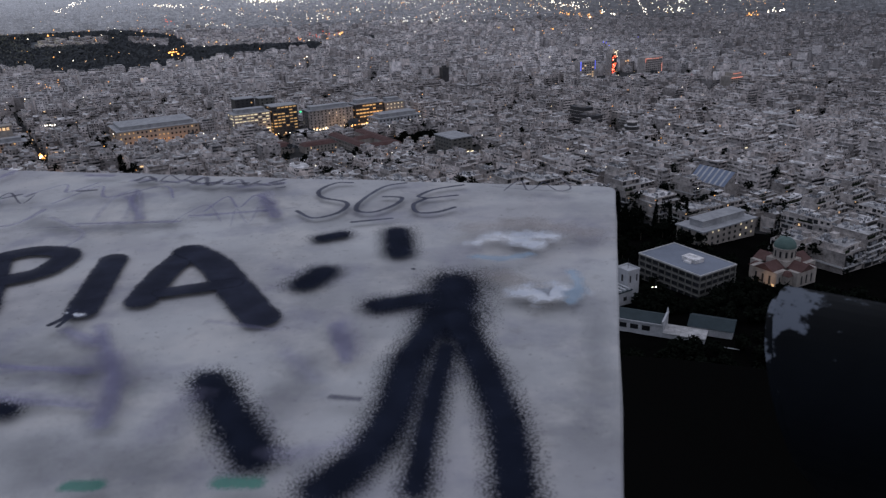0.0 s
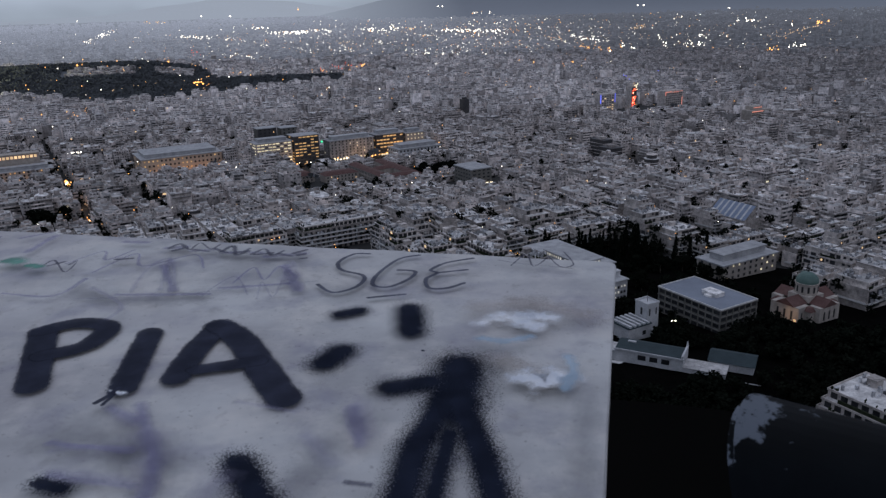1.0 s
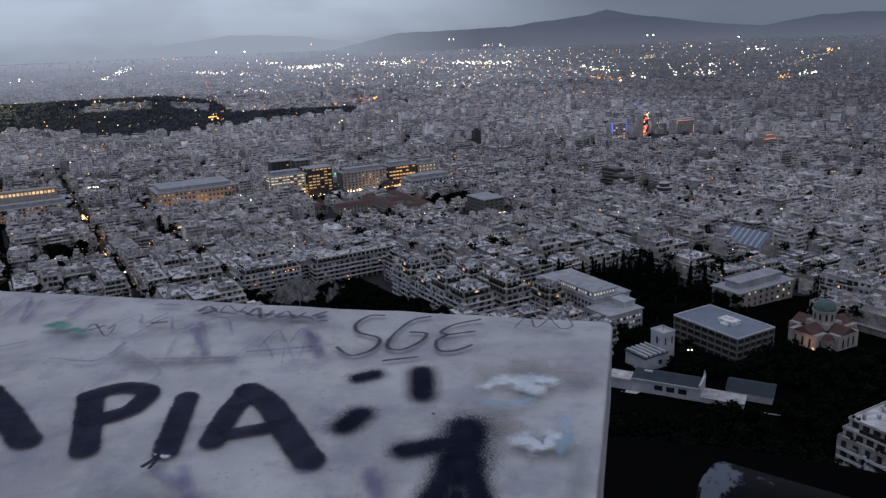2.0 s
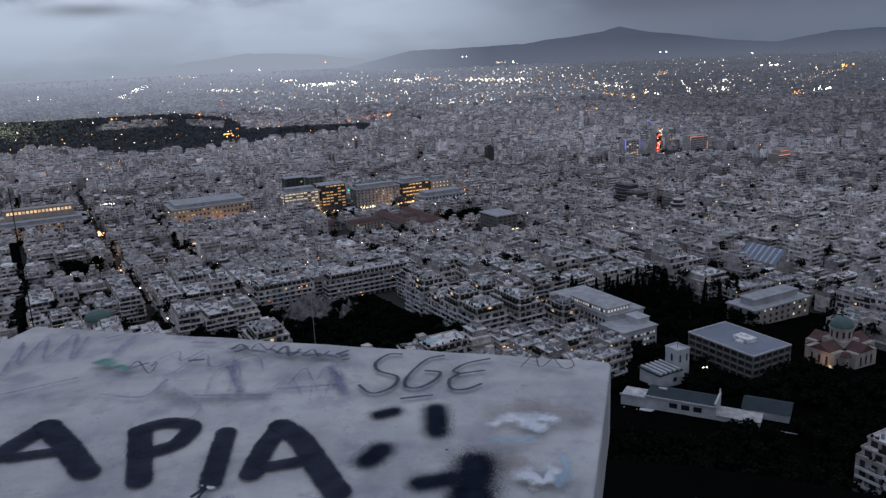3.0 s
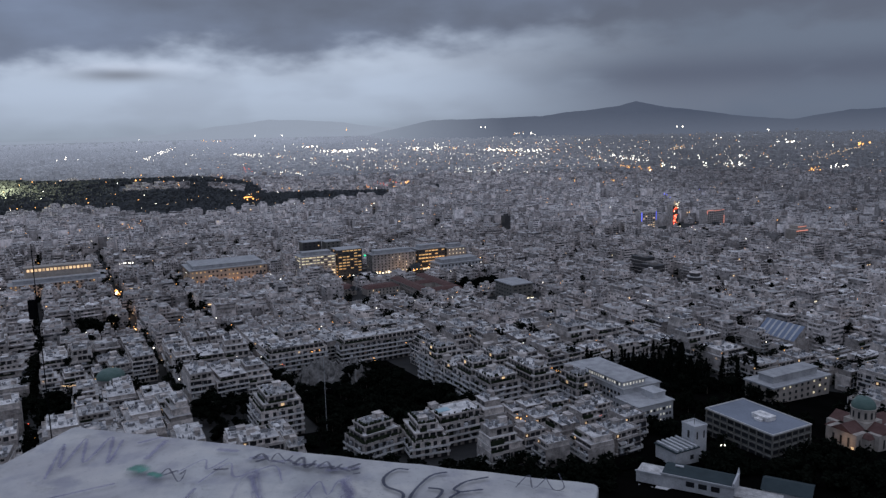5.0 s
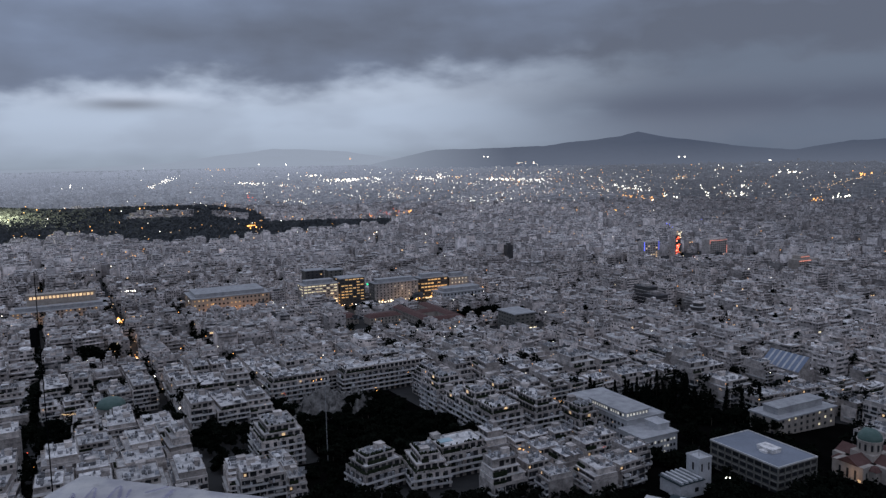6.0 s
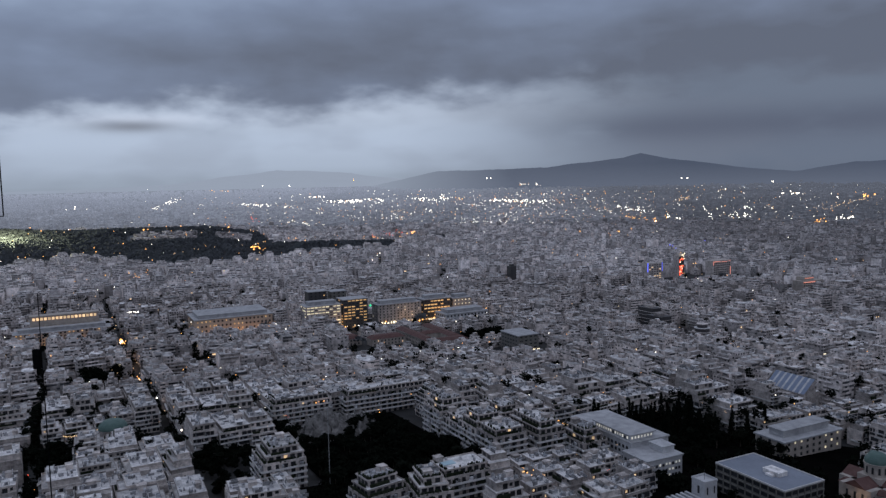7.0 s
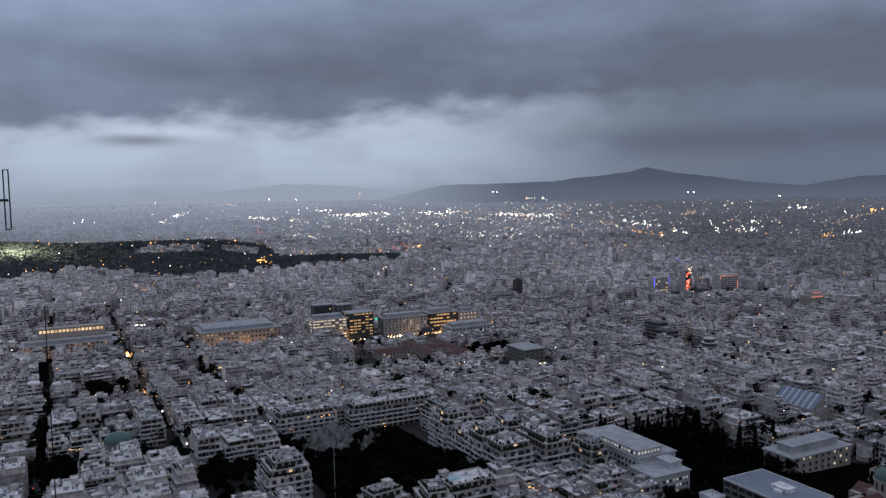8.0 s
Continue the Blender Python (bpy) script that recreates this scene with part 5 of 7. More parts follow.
palace(411, 648, 12, 16, 18, 5, 49, "grey block with bright shop windows at street level", 0.0, G_SHOP, "office_building", top=False, mat=M_OFFICE, wide=3.8, tall=1.5)
palace(452, 848, 30, 14, 14, 3, 50, "plain pale hall beside the square", 0.0, G_SHOP, "hall", mat=M_PALE)


def shop_row(w):
    r, m, x = random.Random(int(w)), Mesh(), 0.0
    while x < w - 1:
        q = r.uniform(1.0, 3.4)
        m.box(x, x + q, -0.4, -0.1, 0.6, r.uniform(1.8, 3.2))
        x += q + r.uniform(0.4, 3.0)
    return m.data("shop_front", [G_SHOP])


for a0, b0, w in ((262, 880.6, 38), (356, 886.4, 40), (424, 886.4, 30), (400, 631.4, 22)):
    xs, ys = town(a0, b0)
    ob = new("shop_front", shop_row(w))
    ob.matrix_world = pose(xs, ys, ground(xs, ys), 0, 0, 26.4)
    tagged(ob, "brightly lit shop windows along a street", "shop front")


def university():
    root = thing("university_building", site(358, 746), "low cream university hall with red tiled roofs and courtyards", "building")
    for i, (x0, x1, y0, y1) in enumerate(((-22, 22, -46, -34), (-22, -10, -34, 44), (10, 22, -34, 44), (-10, 10, -4, 8))):
        w = part("wing", Mesh().box(x0, x1, y0, y1, -6, 9), M_STONE, root)
        part("roof", Mesh().hip(x0 - 0.6, x1 + 0.6, y0 - 0.6, y1 + 0.6, 9, 11.6, 4.5), M_TILE, w)
    for x0, x1, y0, y1 in ((-66, -28, 4, 20), (-100, -72, 20, 40)):
        w = part("wing", Mesh().box(x0, x1, y0, y1, -6, 8), M_STONE, root)
        part("roof", Mesh().hip(x0 - 0.6, x1 + 0.6, y0 - 0.6, y1 + 0.6, 8, 11, 5), M_TILE, w)
        windows(root, x0 + 1, x1 - 1, y0 - 0.05, 1.5, 2, 4.0, 1.3, 2.0, storey=3.4, lit=0.06, seed=int(x1 + 99))
    windows(root, -21, 21, -46.05, 1.5, 2, 3.4, 1.3, 2.2, storey=4.2)
    windows(root, -45, 43, -22.05, 1.5, 2, 3.8, 1.3, 2.2, "x", storey=4.2)


university()


def striped_roof():
    """A block whose long sloping roof of pale and blue strips falls towards the hill's west side."""
    root = thing("striped_roof_building", site(462, 370, -2.5), "block with a sloping blue and white striped glass roof", "building")
    part("wall", Mesh().box(-7, 9, -17, 17, -6, 11), M_WALL, root)
    part("roof", Mesh().box(5.2, 8.8, -16.8, 16.8, 11, 11.2), M_ROOF, root)
    for i in range(13):
        y0, y1 = -17 + (i // 2) * 4.86 + (3.2 if i % 2 else 0), -17 + (i // 2) * 4.86 + (4.86 if i % 2 else 3.2)
        part("roof_strip", Mesh().face([(-7.3, y1, 10.6), (-7.3, y0, 10.6), (4, y0, 20), (4, y1, 20)]).face([(4, y0, 20), (5, y0, 11.1), (5, y1, 11.1), (4, y1, 20)]), M_PALE if i % 2 else M_BLUEPANEL, root)
    part("gable", Mesh().face([(-7, -16.98, 10.9), (5, -16.98, 11.0), (4, -16.98, 19.9)]), M_WALL, root)
    part("gable", Mesh().face([(5, 17, 11.0), (-7, 17, 10.9), (4, 17, 19.9)]), M_WALL, root)


striped_roof()


def round_church():
    root = thing("green_domed_church", site(25, 516, 1.0), "church with a broad green copper dome", "church")
    part("wall", Mesh().box(-11, 11, -11, 11, -6, 8.5), M_WALL, root)
    part("roof", Mesh().box(-11.4, 11.4, -11.4, 11.4, 8.5, 9.1), M_ROOF, root)
    part("drum", Mesh().prism(0, 0, 9.1, 12.6, 8.4, 8.4, 20), M_WALL, root)
    part("dome", Mesh().dome(0, 0, 12.6, 8.8, 5.8, 24, 8), M_DOME, root, "broad green copper dome", True)
    windows(root, -10, 10, -11.05, 1, 2, 3.5, 1.4, 2.4, storey=3.8)


round_church()


def neon_tower():
    root = thing("neon_tower", site(943, 982), "slim tower block outlined in red neon", "tower")
    part("wall", Mesh().box(-6, 6, -7, 7, -6, 46), M_WALL, root)
    part("crown", Mesh().box(-4, 4, -5, 5, 46, 51), M_WALL, root)
    part("dark_front", Mesh().box(-5.6, 5.6, -7.3, -7, 0, 45), M_DARKBLOCK, root)
    r = random.Random(12)
    for k in range(26):
        x, z, w = r.uniform(-5.2, 2.6), r.uniform(2, 42), r.uniform(1.4, 3.8)
        part("neon_band", Mesh().box(x, x + w, -7.6 - 0.01 * k, -7.4 - 0.01 * k, z, z + r.uniform(0.9, 2.6)), G_RED, root)
    for k in range(24):
        x, z = r.uniform(-6.8, 6.0), (r.uniform(38, 52) if k < 12 else r.uniform(2, 38))
        part("lamp", Mesh().box(x, x + r.uniform(0.8, 1.9), -8.2 - 0.01 * k, -8.0 - 0.01 * k, z, z + r.uniform(0.9, 2.0)), G_SHOP if k % 3 else G_DIM, root)
    for k in range(7):
        x = -16 + 4.2 * k + r.uniform(-1, 1)
        part("shop_light", Mesh().box(x, x + r.uniform(1, 3), -9.5, -9.2, 5 + r.uniform(0, 4), 10), G_SHOP, root)


neon_tower()
root = thing("blue_neon_block", site(911, 1012), "pale office slab edged with blue neon", "building")
part("wall", Mesh().box(-16, 16, -8, 8, -6, 34), M_WALL, root)
part("neon_edge", Mesh().box(-16.6, -15.4, -8.5, -8.1, 19, 34), G_BLUE, root)
part("neon_edge", Mesh().box(15.4, 16.6, -8.5, -8.1, 19, 34), G_BLUE, root)
windows(root, -14, 14, -8.05, 3, 8, 5.5, 3, 1.6, storey=3.8, lit=0.25, seed=4)
root = thing("pink_lit_block", site(1046, 992), "office slab with a red-lit top storey", "building")
part("wall", Mesh().box(-22, 22, -9, 9, -6, 32), M_WALL, root)
G_PINK = glowing("pink_neon", (1.0, 0.36, 0.26), 0.55)
for x0, x1, z0, z1 in ((-21, -6, 29.4, 30.4), (-4, 12, 28.6, 29.6), (14, 20, 29.4, 30.2), (-21, -20, 24, 29), (19.5, 20.4, 6, 20)):
    part("neon_band", Mesh().box(x0, x1, -9.5, -9.1, z0, z1), G_PINK, root)
windows(root, -20, 20, -9.05, 3, 7, 5, 3, 1.8, storey=3.8, lit=0.03, seed=3)
root = thing("red_lined_block", site(990, 766), "brown office block with a red-lit cornice", "building")
part("wall", Mesh().box(-22, 22, -9, 9, -6, 24).box(-14, 6, -5, 9, 24, 29), M_STONE, root)
for x0, x1, z0, z1 in ((-21, 4, 21.6, 22.6), (-13, 5, 27, 27.8)):
    part("neon_band", Mesh().box(x0, x1, (-9.5 if z0 < 24 else -5.5), (-9.1 if z0 < 24 else -5.1), z0, z1), G_PINK, root)
windows(root, -21, 21, -9.05, 2, 6, 4.4, 2.4, 1.7, storey=3.6, lit=0.12, seed=31, glow=G_DIM)
root = thing("dark_stepped_block", site(582, 572), "dark glazed block in stepped round tiers", "building")
for k in range(5):
    tier = part("tier", Mesh().prism(0, 0, 3 + k * 4 if k else -6, 7 + k * 4, 14 - 2.2 * k, 14 - 2.2 * k, 20), M_DARKBLOCK, root)
    part("slab_edge", Mesh().prism(0, 0, 7 + k * 4, 7.6 + k * 4, 14.6 - 2.2 * k, 14.6 - 2.2 * k, 20), M_SLAB if k % 2 else M_WALL, tier)
for a, b, hx, hy, h in ((600, 654, 8, 11, 20), (618, 690, 7, 12, 24)):
    root = thing("dark_glass_block", site(a, b), "dark glazed office block with thin pale floor edges", "building")
    part("wall", Mesh().box(-hx, hx, -hy, hy, -6, h), M_DARKBLOCK, root)
    part("roof", Mesh().box(-hx - 0.3, hx + 0.3, -hy - 0.3, hy + 0.3, h, h + 0.5), M_DARKBLOCK, root)
    for k in range(1, int(h / 4)):
        part("floor_edge", Mesh().box(-hx - 0.4, hx + 0.4, -hy - 0.4, hy + 0.4, k * 4, k * 4 + 0.5), M_WALL, root)
    part("roof_house", Mesh().box(-4, 3, -5, 4, h + 0.5, h + 3.4), M_WALL, root)
root = thing("dark_tower", site(680, 1095), "narrow dark tower with a lit base", "tower")
part("wall", Mesh().box(-5.5, 5.5, -6, 6, -6, 36), M_DARKBLOCK, root)
part("roof_house", Mesh().box(-3, 3, -3, 3, 36, 39), M_DARKBLOCK, root)
part("lit_base", Mesh().box(-22, -6, -6.5, -6.1, 12, 15), G_WARM, root)

# white terraced house at the foot of the slope
terraced_block("white_terraced_house", 242, 126, 14, 15, 4, 61, "white terraced house on the wooded slope", 0.0)

# ================= rock and park =================


def outcrop():
    m = Mesh()
    n, k = 64, 40
    pts = []
    for i in range(n + 1):
        row = []
        for j in range(k + 1):
            u, v = i / n, j / k
            x = -34 + 68 * u
            y = -24 + 42 * v
            rise = math.sin(math.pi * min(1, u * 1.02)) ** 0.5 * min(1, max(0, v - 0.10) * 3.0) * (1 - max(0, v - 0.6) * 0.6)
            crag = abs(noise.noise(Vector((x * 0.11, y * 0.09, 4)))) + 0.5 * abs(noise.noise(Vector((x * 0.24, y * 0.2, 14))))
            z = 17 * rise * (0.65 + 0.8 * noise.noise(Vector((x * 0.055, y * 0.05, 1)))) + (13.0 * (0.42 - crag) + 3.6 * noise.noise(Vector((x * 0.4, y * 0.4, 7)))) * min(1, rise * 2 + 0.15) - 2.5
            row.append((x + 2 * noise.noise(Vector((x * 0.2, y * 0.2, 9))), y, z))
        pts.append(row)
    for i in range(n):
        for j in range(k):
            m.face([pts[i][j], pts[i + 1][j], pts[i + 1][j + 1], pts[i][j + 1]])
    ob = new("rock_outcrop", m.data("rock_outcrop", [M_ROCK]))
    ob.matrix_world = site(152, 462)
    tagged(ob, "pale limestone outcrop above a dark park", "rock")


outcrop()
root = thing("flagpole", site(116, 362), "tall pale steel pole in the park", "pole")
part("pole", Mesh().prism(0, 0, -1, 43, 0.24, 0.12, 8), M_GREYPOLE, root)
part("foot", Mesh().box(-0.8, 0.8, -0.8, 0.8, -1, 0.5), M_SLAB, root)

# ================= trees =================
TREES = {}
for kind, seed, h, w, tiers, leaves, size in (("cypress", 1, 14, 1.9, 9, 420, 0.55), ("cypress", 2, 11, 1.6, 8, 340, 0.5), ("pine", 3, 9, 4.2, 9, 460, 0.8), ("pine", 4, 11, 5.0, 10, 520, 0.85), ("pine", 5, 7, 3.4, 8, 360, 0.7)):
    TREES.setdefault(kind, []).append((crown_mesh("crown", seed, h, w, tiers, leaves, size, kind).data("crown", [M_LEAF]), trunk_mesh(h * (0.5 if kind == "cypress" else 0.85), 0.22 if kind == "cypress" else 0.3, seed).data("trunk", [M_BARK])))


def tree(kind, a, b, scale, group):
    crown, trunk = rng.choice(TREES[kind])
    x, y = town(a, b)
    root = thing("cypress_tree" if kind == "cypress" else "pine_tree", pose(x, y, ground(x, y) - 0.2, 0, 0, rng.uniform(0, 360)) @ Matrix.Scale(scale, 4), "tall dark cypress beside the houses" if kind == "cypress" else "dark spreading pine in a park", "tree", group)
    part("trunk", trunk, None, root)
    part("crown", crown, None, root)


for _ in range(70):
    a, b = rng.uniform(296, 362), rng.uniform(318, 394)
    tree("cypress", a, b, rng.uniform(1.0, 1.55), "cypresses of the grove")
for _ in range(24):
    tree("pine", rng.uniform(294, 364), rng.uniform(284, 330), rng.uniform(0.8, 1.1), "pines of the grove")
for _ in range(75):
    a, b = rng.uniform(118, 202), rng.uniform(338, 430)
    tree("pine", a, b, rng.uniform(0.9, 1.35), "pines of the park")
for _ in range(22):
    tree("pine", rng.uniform(122, 186), rng.uniform(430, 442), rng.uniform(0.55, 1.05), "pines of the park")
for _ in range(10):
    tree("pine", rng.uniform(158, 186), rng.uniform(446, 472), rng.uniform(0.7, 1.1), "pines of the park")
for _ in range(10):
    tree("pine", rng.uniform(118, 128), rng.uniform(440, 490), 1.0, "pines of the park")
for _ in range(14):
    tree("pine", rng.uniform(386, 436), rng.uniform(700, 735), rng.uniform(1.1, 1.5), "trees of the square")
for _ in range(5):
    tree("pine", rng.uniform(296, 326), rng.uniform(806, 826), rng.uniform(1.1, 1.5), "trees of the square")
for _ in range(14):
    tree("pine", rng.choice((221.5, 240.5)) + rng.uniform(-1, 1), rng.uniform(256, 336), rng.uniform(0.5, 0.8), "pines between the houses")
for _ in range(9):
    tree("pine", rng.uniform(18, 44), rng.uniform(706, 734), rng.uniform(1.2, 1.6), "trees of a courtyard")
tree("cypress", 380, 322, 1.5, "cypresses of the grove")
for a0, a1, b0, b1, n in ((64, 96, 410, 454, 26), (64, 82, 378, 406, 9), (-20, 0, 462, 488, 12), (-32, -4, 490, 528, 16)):
    for _ in range(n):
        tree("pine", rng.uniform(a0, a1), rng.uniform(b0, b1), rng.uniform(0.7, 1.05), "pines between the houses")


def forest(name, spots, kinds, mat, label):
    """Many trees joined into one mesh, each a copy of one crown turned and scaled."""
    bases = []
    for crown, trunk in kinds:
        me = crown
        co = np.empty(len(me.vertices) * 3)
        me.vertices.foreach_get("co", co)
        bases.append(co.reshape(-1, 4, 3))
    out = []
    for i, (x, y, z, s) in enumerate(spots):
        base = bases[i % len(bases)]
        c, sn = math.cos(i * 2.4) * s, math.sin(i * 2.4) * s
        q = np.empty_like(base)
        q[..., 0], q[..., 1], q[..., 2] = base[..., 0] * c - base[..., 1] * sn + x, base[..., 0] * sn + base[..., 1] * c + y, base[..., 2] * s + z
        out.append(q)
    v = np.concatenate(out).reshape(-1, 3)
    n = len(v) // 4
    me = bpy.data.meshes.new(name)
    me.vertices.add(n * 4)
    me.vertices.foreach_set("co", v.reshape(-1))
    me.loops.add(n * 4)
    me.loops.foreach_set("vertex_index", np.arange(n * 4, dtype=np.int32))
    me.polygons.add(n)
    me.polygons.foreach_set("loop_start", np.arange(n, dtype=np.int32) * 4)
    me.materials.append(mat)
    me.update(calc_edges=True)
    return tagged(new(name, me), label, "woods", kind="stuff")


def sprays(seed, h, w, leaves, size):
    return crown_mesh("crown", seed, h, w, 7, leaves, size).data("crown", [M_LEAF]), None


FOOT = ((202, 258, 260, 336), (284, 310, 229, 269), (236, 262, 240, 256), (333, 367, 212, 242), (256, 292, 298, 374), (354, 404, 286, 308), (226, 258, 108, 144))
SLOPE_KINDS = [sprays(20 + i, h, w, 170, 0.95) for i, (h, w) in enumerate(((8, 3.6), (6, 3.0), (9, 4.2)))]
spots = []
while len(spots) < 3000:
    az, r = radians(rng.uniform(-38, 42)), 38 + 360 * rng.random() ** 0.75
    x, y = r * math.sin(az), r * math.cos(az)
    a, b = grid_of(x, y)
    if not wooded(x, y) or any(f[0] - 3 < a < f[1] + 3 and f[2] - 3 < b < f[3] + 3 for f in FOOT):
        continue
    u, v = (x - 108) * 0.857 - (y - 300) * 0.515, (x - 108) * 0.515 + (y - 300) * 0.857
    if -30 < u < 46 and (-30 if u < 18 else -16) < v < 20:
        continue
    spots.append((x, y, ground(x, y) - 1.2, rng.uniform(0.7, 1.15) * float(np.interp(r, (38, 140), (0.3, 1)))))
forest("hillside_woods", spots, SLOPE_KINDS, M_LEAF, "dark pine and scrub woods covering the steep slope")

spots = []
for a0, a1, b0, b1, n in ((118, 202, 336, 428, 300), (292, 366, 286, 396, 150), (204, 256, 250, 260, 20), (118, 130, 440, 494, 16), (186, 204, 440, 486, 22), (386, 440, 698, 738, 24), (-34, -2, 488, 532, 60), (-30, -8, 462, 482, 16), (-34, 4, 432, 452, 26), (47, 58, 484, 500, 10), (62, 86, 388, 402, 16), (62, 84, 432, 446, 14), (410, 434, 344, 392, 34), (448, 462, 296, 312, 12), (500, 520, 334, 350, 14), (4, 44, 486, 492, 14), (36, 46, 490, 524, 12), (-2, 8, 490, 524, 10), (318, 350, 250, 290, 40), (18, 44, 706, 734, 60), (31, 45, 613, 633, 22), (100, 121, 308, 370, 40)):
    for _ in range(n):
        a, b = rng.uniform(a0, a1), rng.uniform(b0, b1)
        x, y = town(a, b)
        if not any(f[0] - 2 < a < f[1] + 2 and f[2] - 2 < b < f[3] + 2 for f in FOOT):
            spots.append((x, y, ground(x, y) - 1.5, rng.uniform(0.5, 0.85)))
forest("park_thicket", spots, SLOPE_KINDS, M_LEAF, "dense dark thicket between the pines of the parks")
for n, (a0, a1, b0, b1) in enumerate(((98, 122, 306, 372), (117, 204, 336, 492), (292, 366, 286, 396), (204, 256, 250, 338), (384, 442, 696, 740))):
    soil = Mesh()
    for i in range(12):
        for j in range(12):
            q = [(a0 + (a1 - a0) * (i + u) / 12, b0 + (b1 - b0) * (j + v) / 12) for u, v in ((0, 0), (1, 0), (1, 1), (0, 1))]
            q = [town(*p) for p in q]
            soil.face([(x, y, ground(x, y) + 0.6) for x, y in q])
    tagged(new("park_ground_%d" % (n + 1), soil.data("park_ground", [M_SOIL])), "earth under the trees of a park, coloured near black for their shade", "park", kind="structure")

TOWN_KINDS = [sprays(60 + i, 8, 3.4, 70, 0.9) for i in range(4)]
spots = []
for _ in range(3400):
    az, r = radians(rng.uniform(-33, 33)), 400 + 1100 * rng.random() ** 1.3
    # thinned in the middle, so that both sides of the view come out darker
    if -0.26 < az < 0.2 and rng.random() < 0.45:
        continue
    x, y = r * math.sin(az), r * math.cos(az)
    a, b = grid_of(x, y)
    sa = min(STREET_A, key=lambda q: abs(q - a))
    if rng.random() < 0.3 and sa != 59:
        a = sa + rng.uniform(-3, 3)
    x, y = town(a, b)
    if free(a, b, 2):
        spots.append((x, y, ground(x, y) + rng.choice((0, 0, 1, 5, 9)), rng.uniform(0.6, 1.4)))
# extra trees added to stand in for dark, shaded street gaps
for _ in range(900):
    az, r = radians(rng.uniform(-33, 33)), rng.uniform(390, 640)
    a, b = grid_of(r * math.sin(az), r * math.cos(az))
    if rng.random() < 0.5:
        a = min(STREET_A, key=lambda q: abs(q - a)) + rng.uniform(-3, 3)
    else:
        b = min(STREET_B, key=lambda q: abs(q - b)) + rng.uniform(-3, 3)
    x, y = town(a, b)
    if free(a, b, 2) and abs(a - 59) > 7:
        spots.append((x, y, ground(x, y) - 0.5, rng.uniform(0.5, 1.1)))
forest("street_trees", spots, TOWN_KINDS, M_LEAF, "dark trees in streets and courtyards, some standing in for shaded gaps")

FAR_KINDS = [sprays(40 + i, 13, 9, 26, 3.6) for i in range(3)]
spots = []
while len(spots) < 8200:
    az, r = rng.uniform(-36, 1), rng.uniform(1850, 2680)
    x, y = r * math.sin(radians(az)), r * math.cos(radians(az))
    if wooded(x, y) and not ((-22 < az < -17.2 or -16.2 < az < -13.7) and 2285 < r < 2395) and noise.noise(Vector((x * 0.006, y * 0.006, 3))) < 0.62:
        spots.append((x, y, ground(x, y) - 3, rng.uniform(0.8, 1.3)))
for _ in range(260):
    x, y = town(rng.uniform(-300, 1100), rng.uniform(480, 1800))
    spots.append((x, y, ground(x, y) + rng.uniform(0, 5), rng.uniform(0.5, 0.9)))
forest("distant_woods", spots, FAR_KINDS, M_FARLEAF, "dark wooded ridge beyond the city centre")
hall_boxes = []
for _ in range(150):
    az = rng.choice((rng.uniform(-21.6, -17.4), rng.uniform(-20.5, -17.6), rng.uniform(-16.1, -13.8)))
    r = rng.uniform(2295, 2385)
    x, y = r * math.sin(radians(az)), r * math.cos(radians(az))
    hall_boxes.append((x, y, ground(x, y) - 5, rng.uniform(6, 12), rng.uniform(5, 9), rng.uniform(11, 18), TURN + rng.uniform(-0.5, 0.5), rng.random(), 0))
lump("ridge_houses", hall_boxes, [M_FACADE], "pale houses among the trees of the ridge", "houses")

# floodlit trees at the end of the ridge
flood = bpy.data.lights.new("floodlight", "POINT")
flood.energy, flood.color, flood.shadow_soft_size = 1100000, (0.95, 1.0, 0.62), 5.0
gx, gy = 2290 * math.sin(radians(-29.3)), 2290 * math.cos(radians(-29.3))
new("floodlight", flood).location = (gx, gy, ground(gx, gy) + 46)

porch = bpy.data.lights.new("porch_lamp", "POINT")
porch.energy, porch.color, porch.shadow_soft_size = 260, (1.0, 0.62, 0.36), 0.4
xw, yw = town(327, 224)
new("porch_lamp", porch).location = (xw, yw, ground(xw, yw) + 3.5)

# lamps that wash the palace fronts, and the lamps of the avenue and the square
for a0, b0, w in ((190, 925, 78), (1, 984, 96), (474, 884, 26)):
    wash = bpy.data.lights.new("facade_floodlight", "AREA")
    wash.shape, wash.size, wash.size_y = "RECTANGLE", w, 0.8
    wash.energy, wash.color = w * 14, (1.0, 0.56, 0.30)
    xw, yw = town(a0, b0)
    base = ground(xw, yw)
    xt, yt = town(a0, b0 + 10)
    new("facade_floodlight", wash).matrix_world = look((xw, yw, base + 3), (xt, yt, base + 10))
for a0, b0, up, watts, tone in ((59, 600, 6, 500, (1.0, 0.62, 0.34)), (59, 700, 6, 1400, (1.0, 0.56, 0.26)), (59, 790, 6, 1600, (1.0, 0.55, 0.25)), (59, 880, 7, 3500, (1.0, 0.5, 0.2)), (59, 930, 7, 5500, (1.0, 0.5, 0.2)), (392, 872, 8, 3500, (1.0, 0.66, 0.4)), (446, 876, 8, 3500, (1.0, 0.6, 0.34)), (300, 872, 8, 2500, (1.0, 0.7, 0.4))):
    lamp = bpy.data.lights.new("street_lamp_glow", "POINT")
    lamp.energy, lamp.color, lamp.shadow_soft_size = watts, tone, 0.8
    xw, yw = town(a0, b0)
    new("street_lamp_glow", lamp).location = (xw, yw, ground(xw, yw) + up)

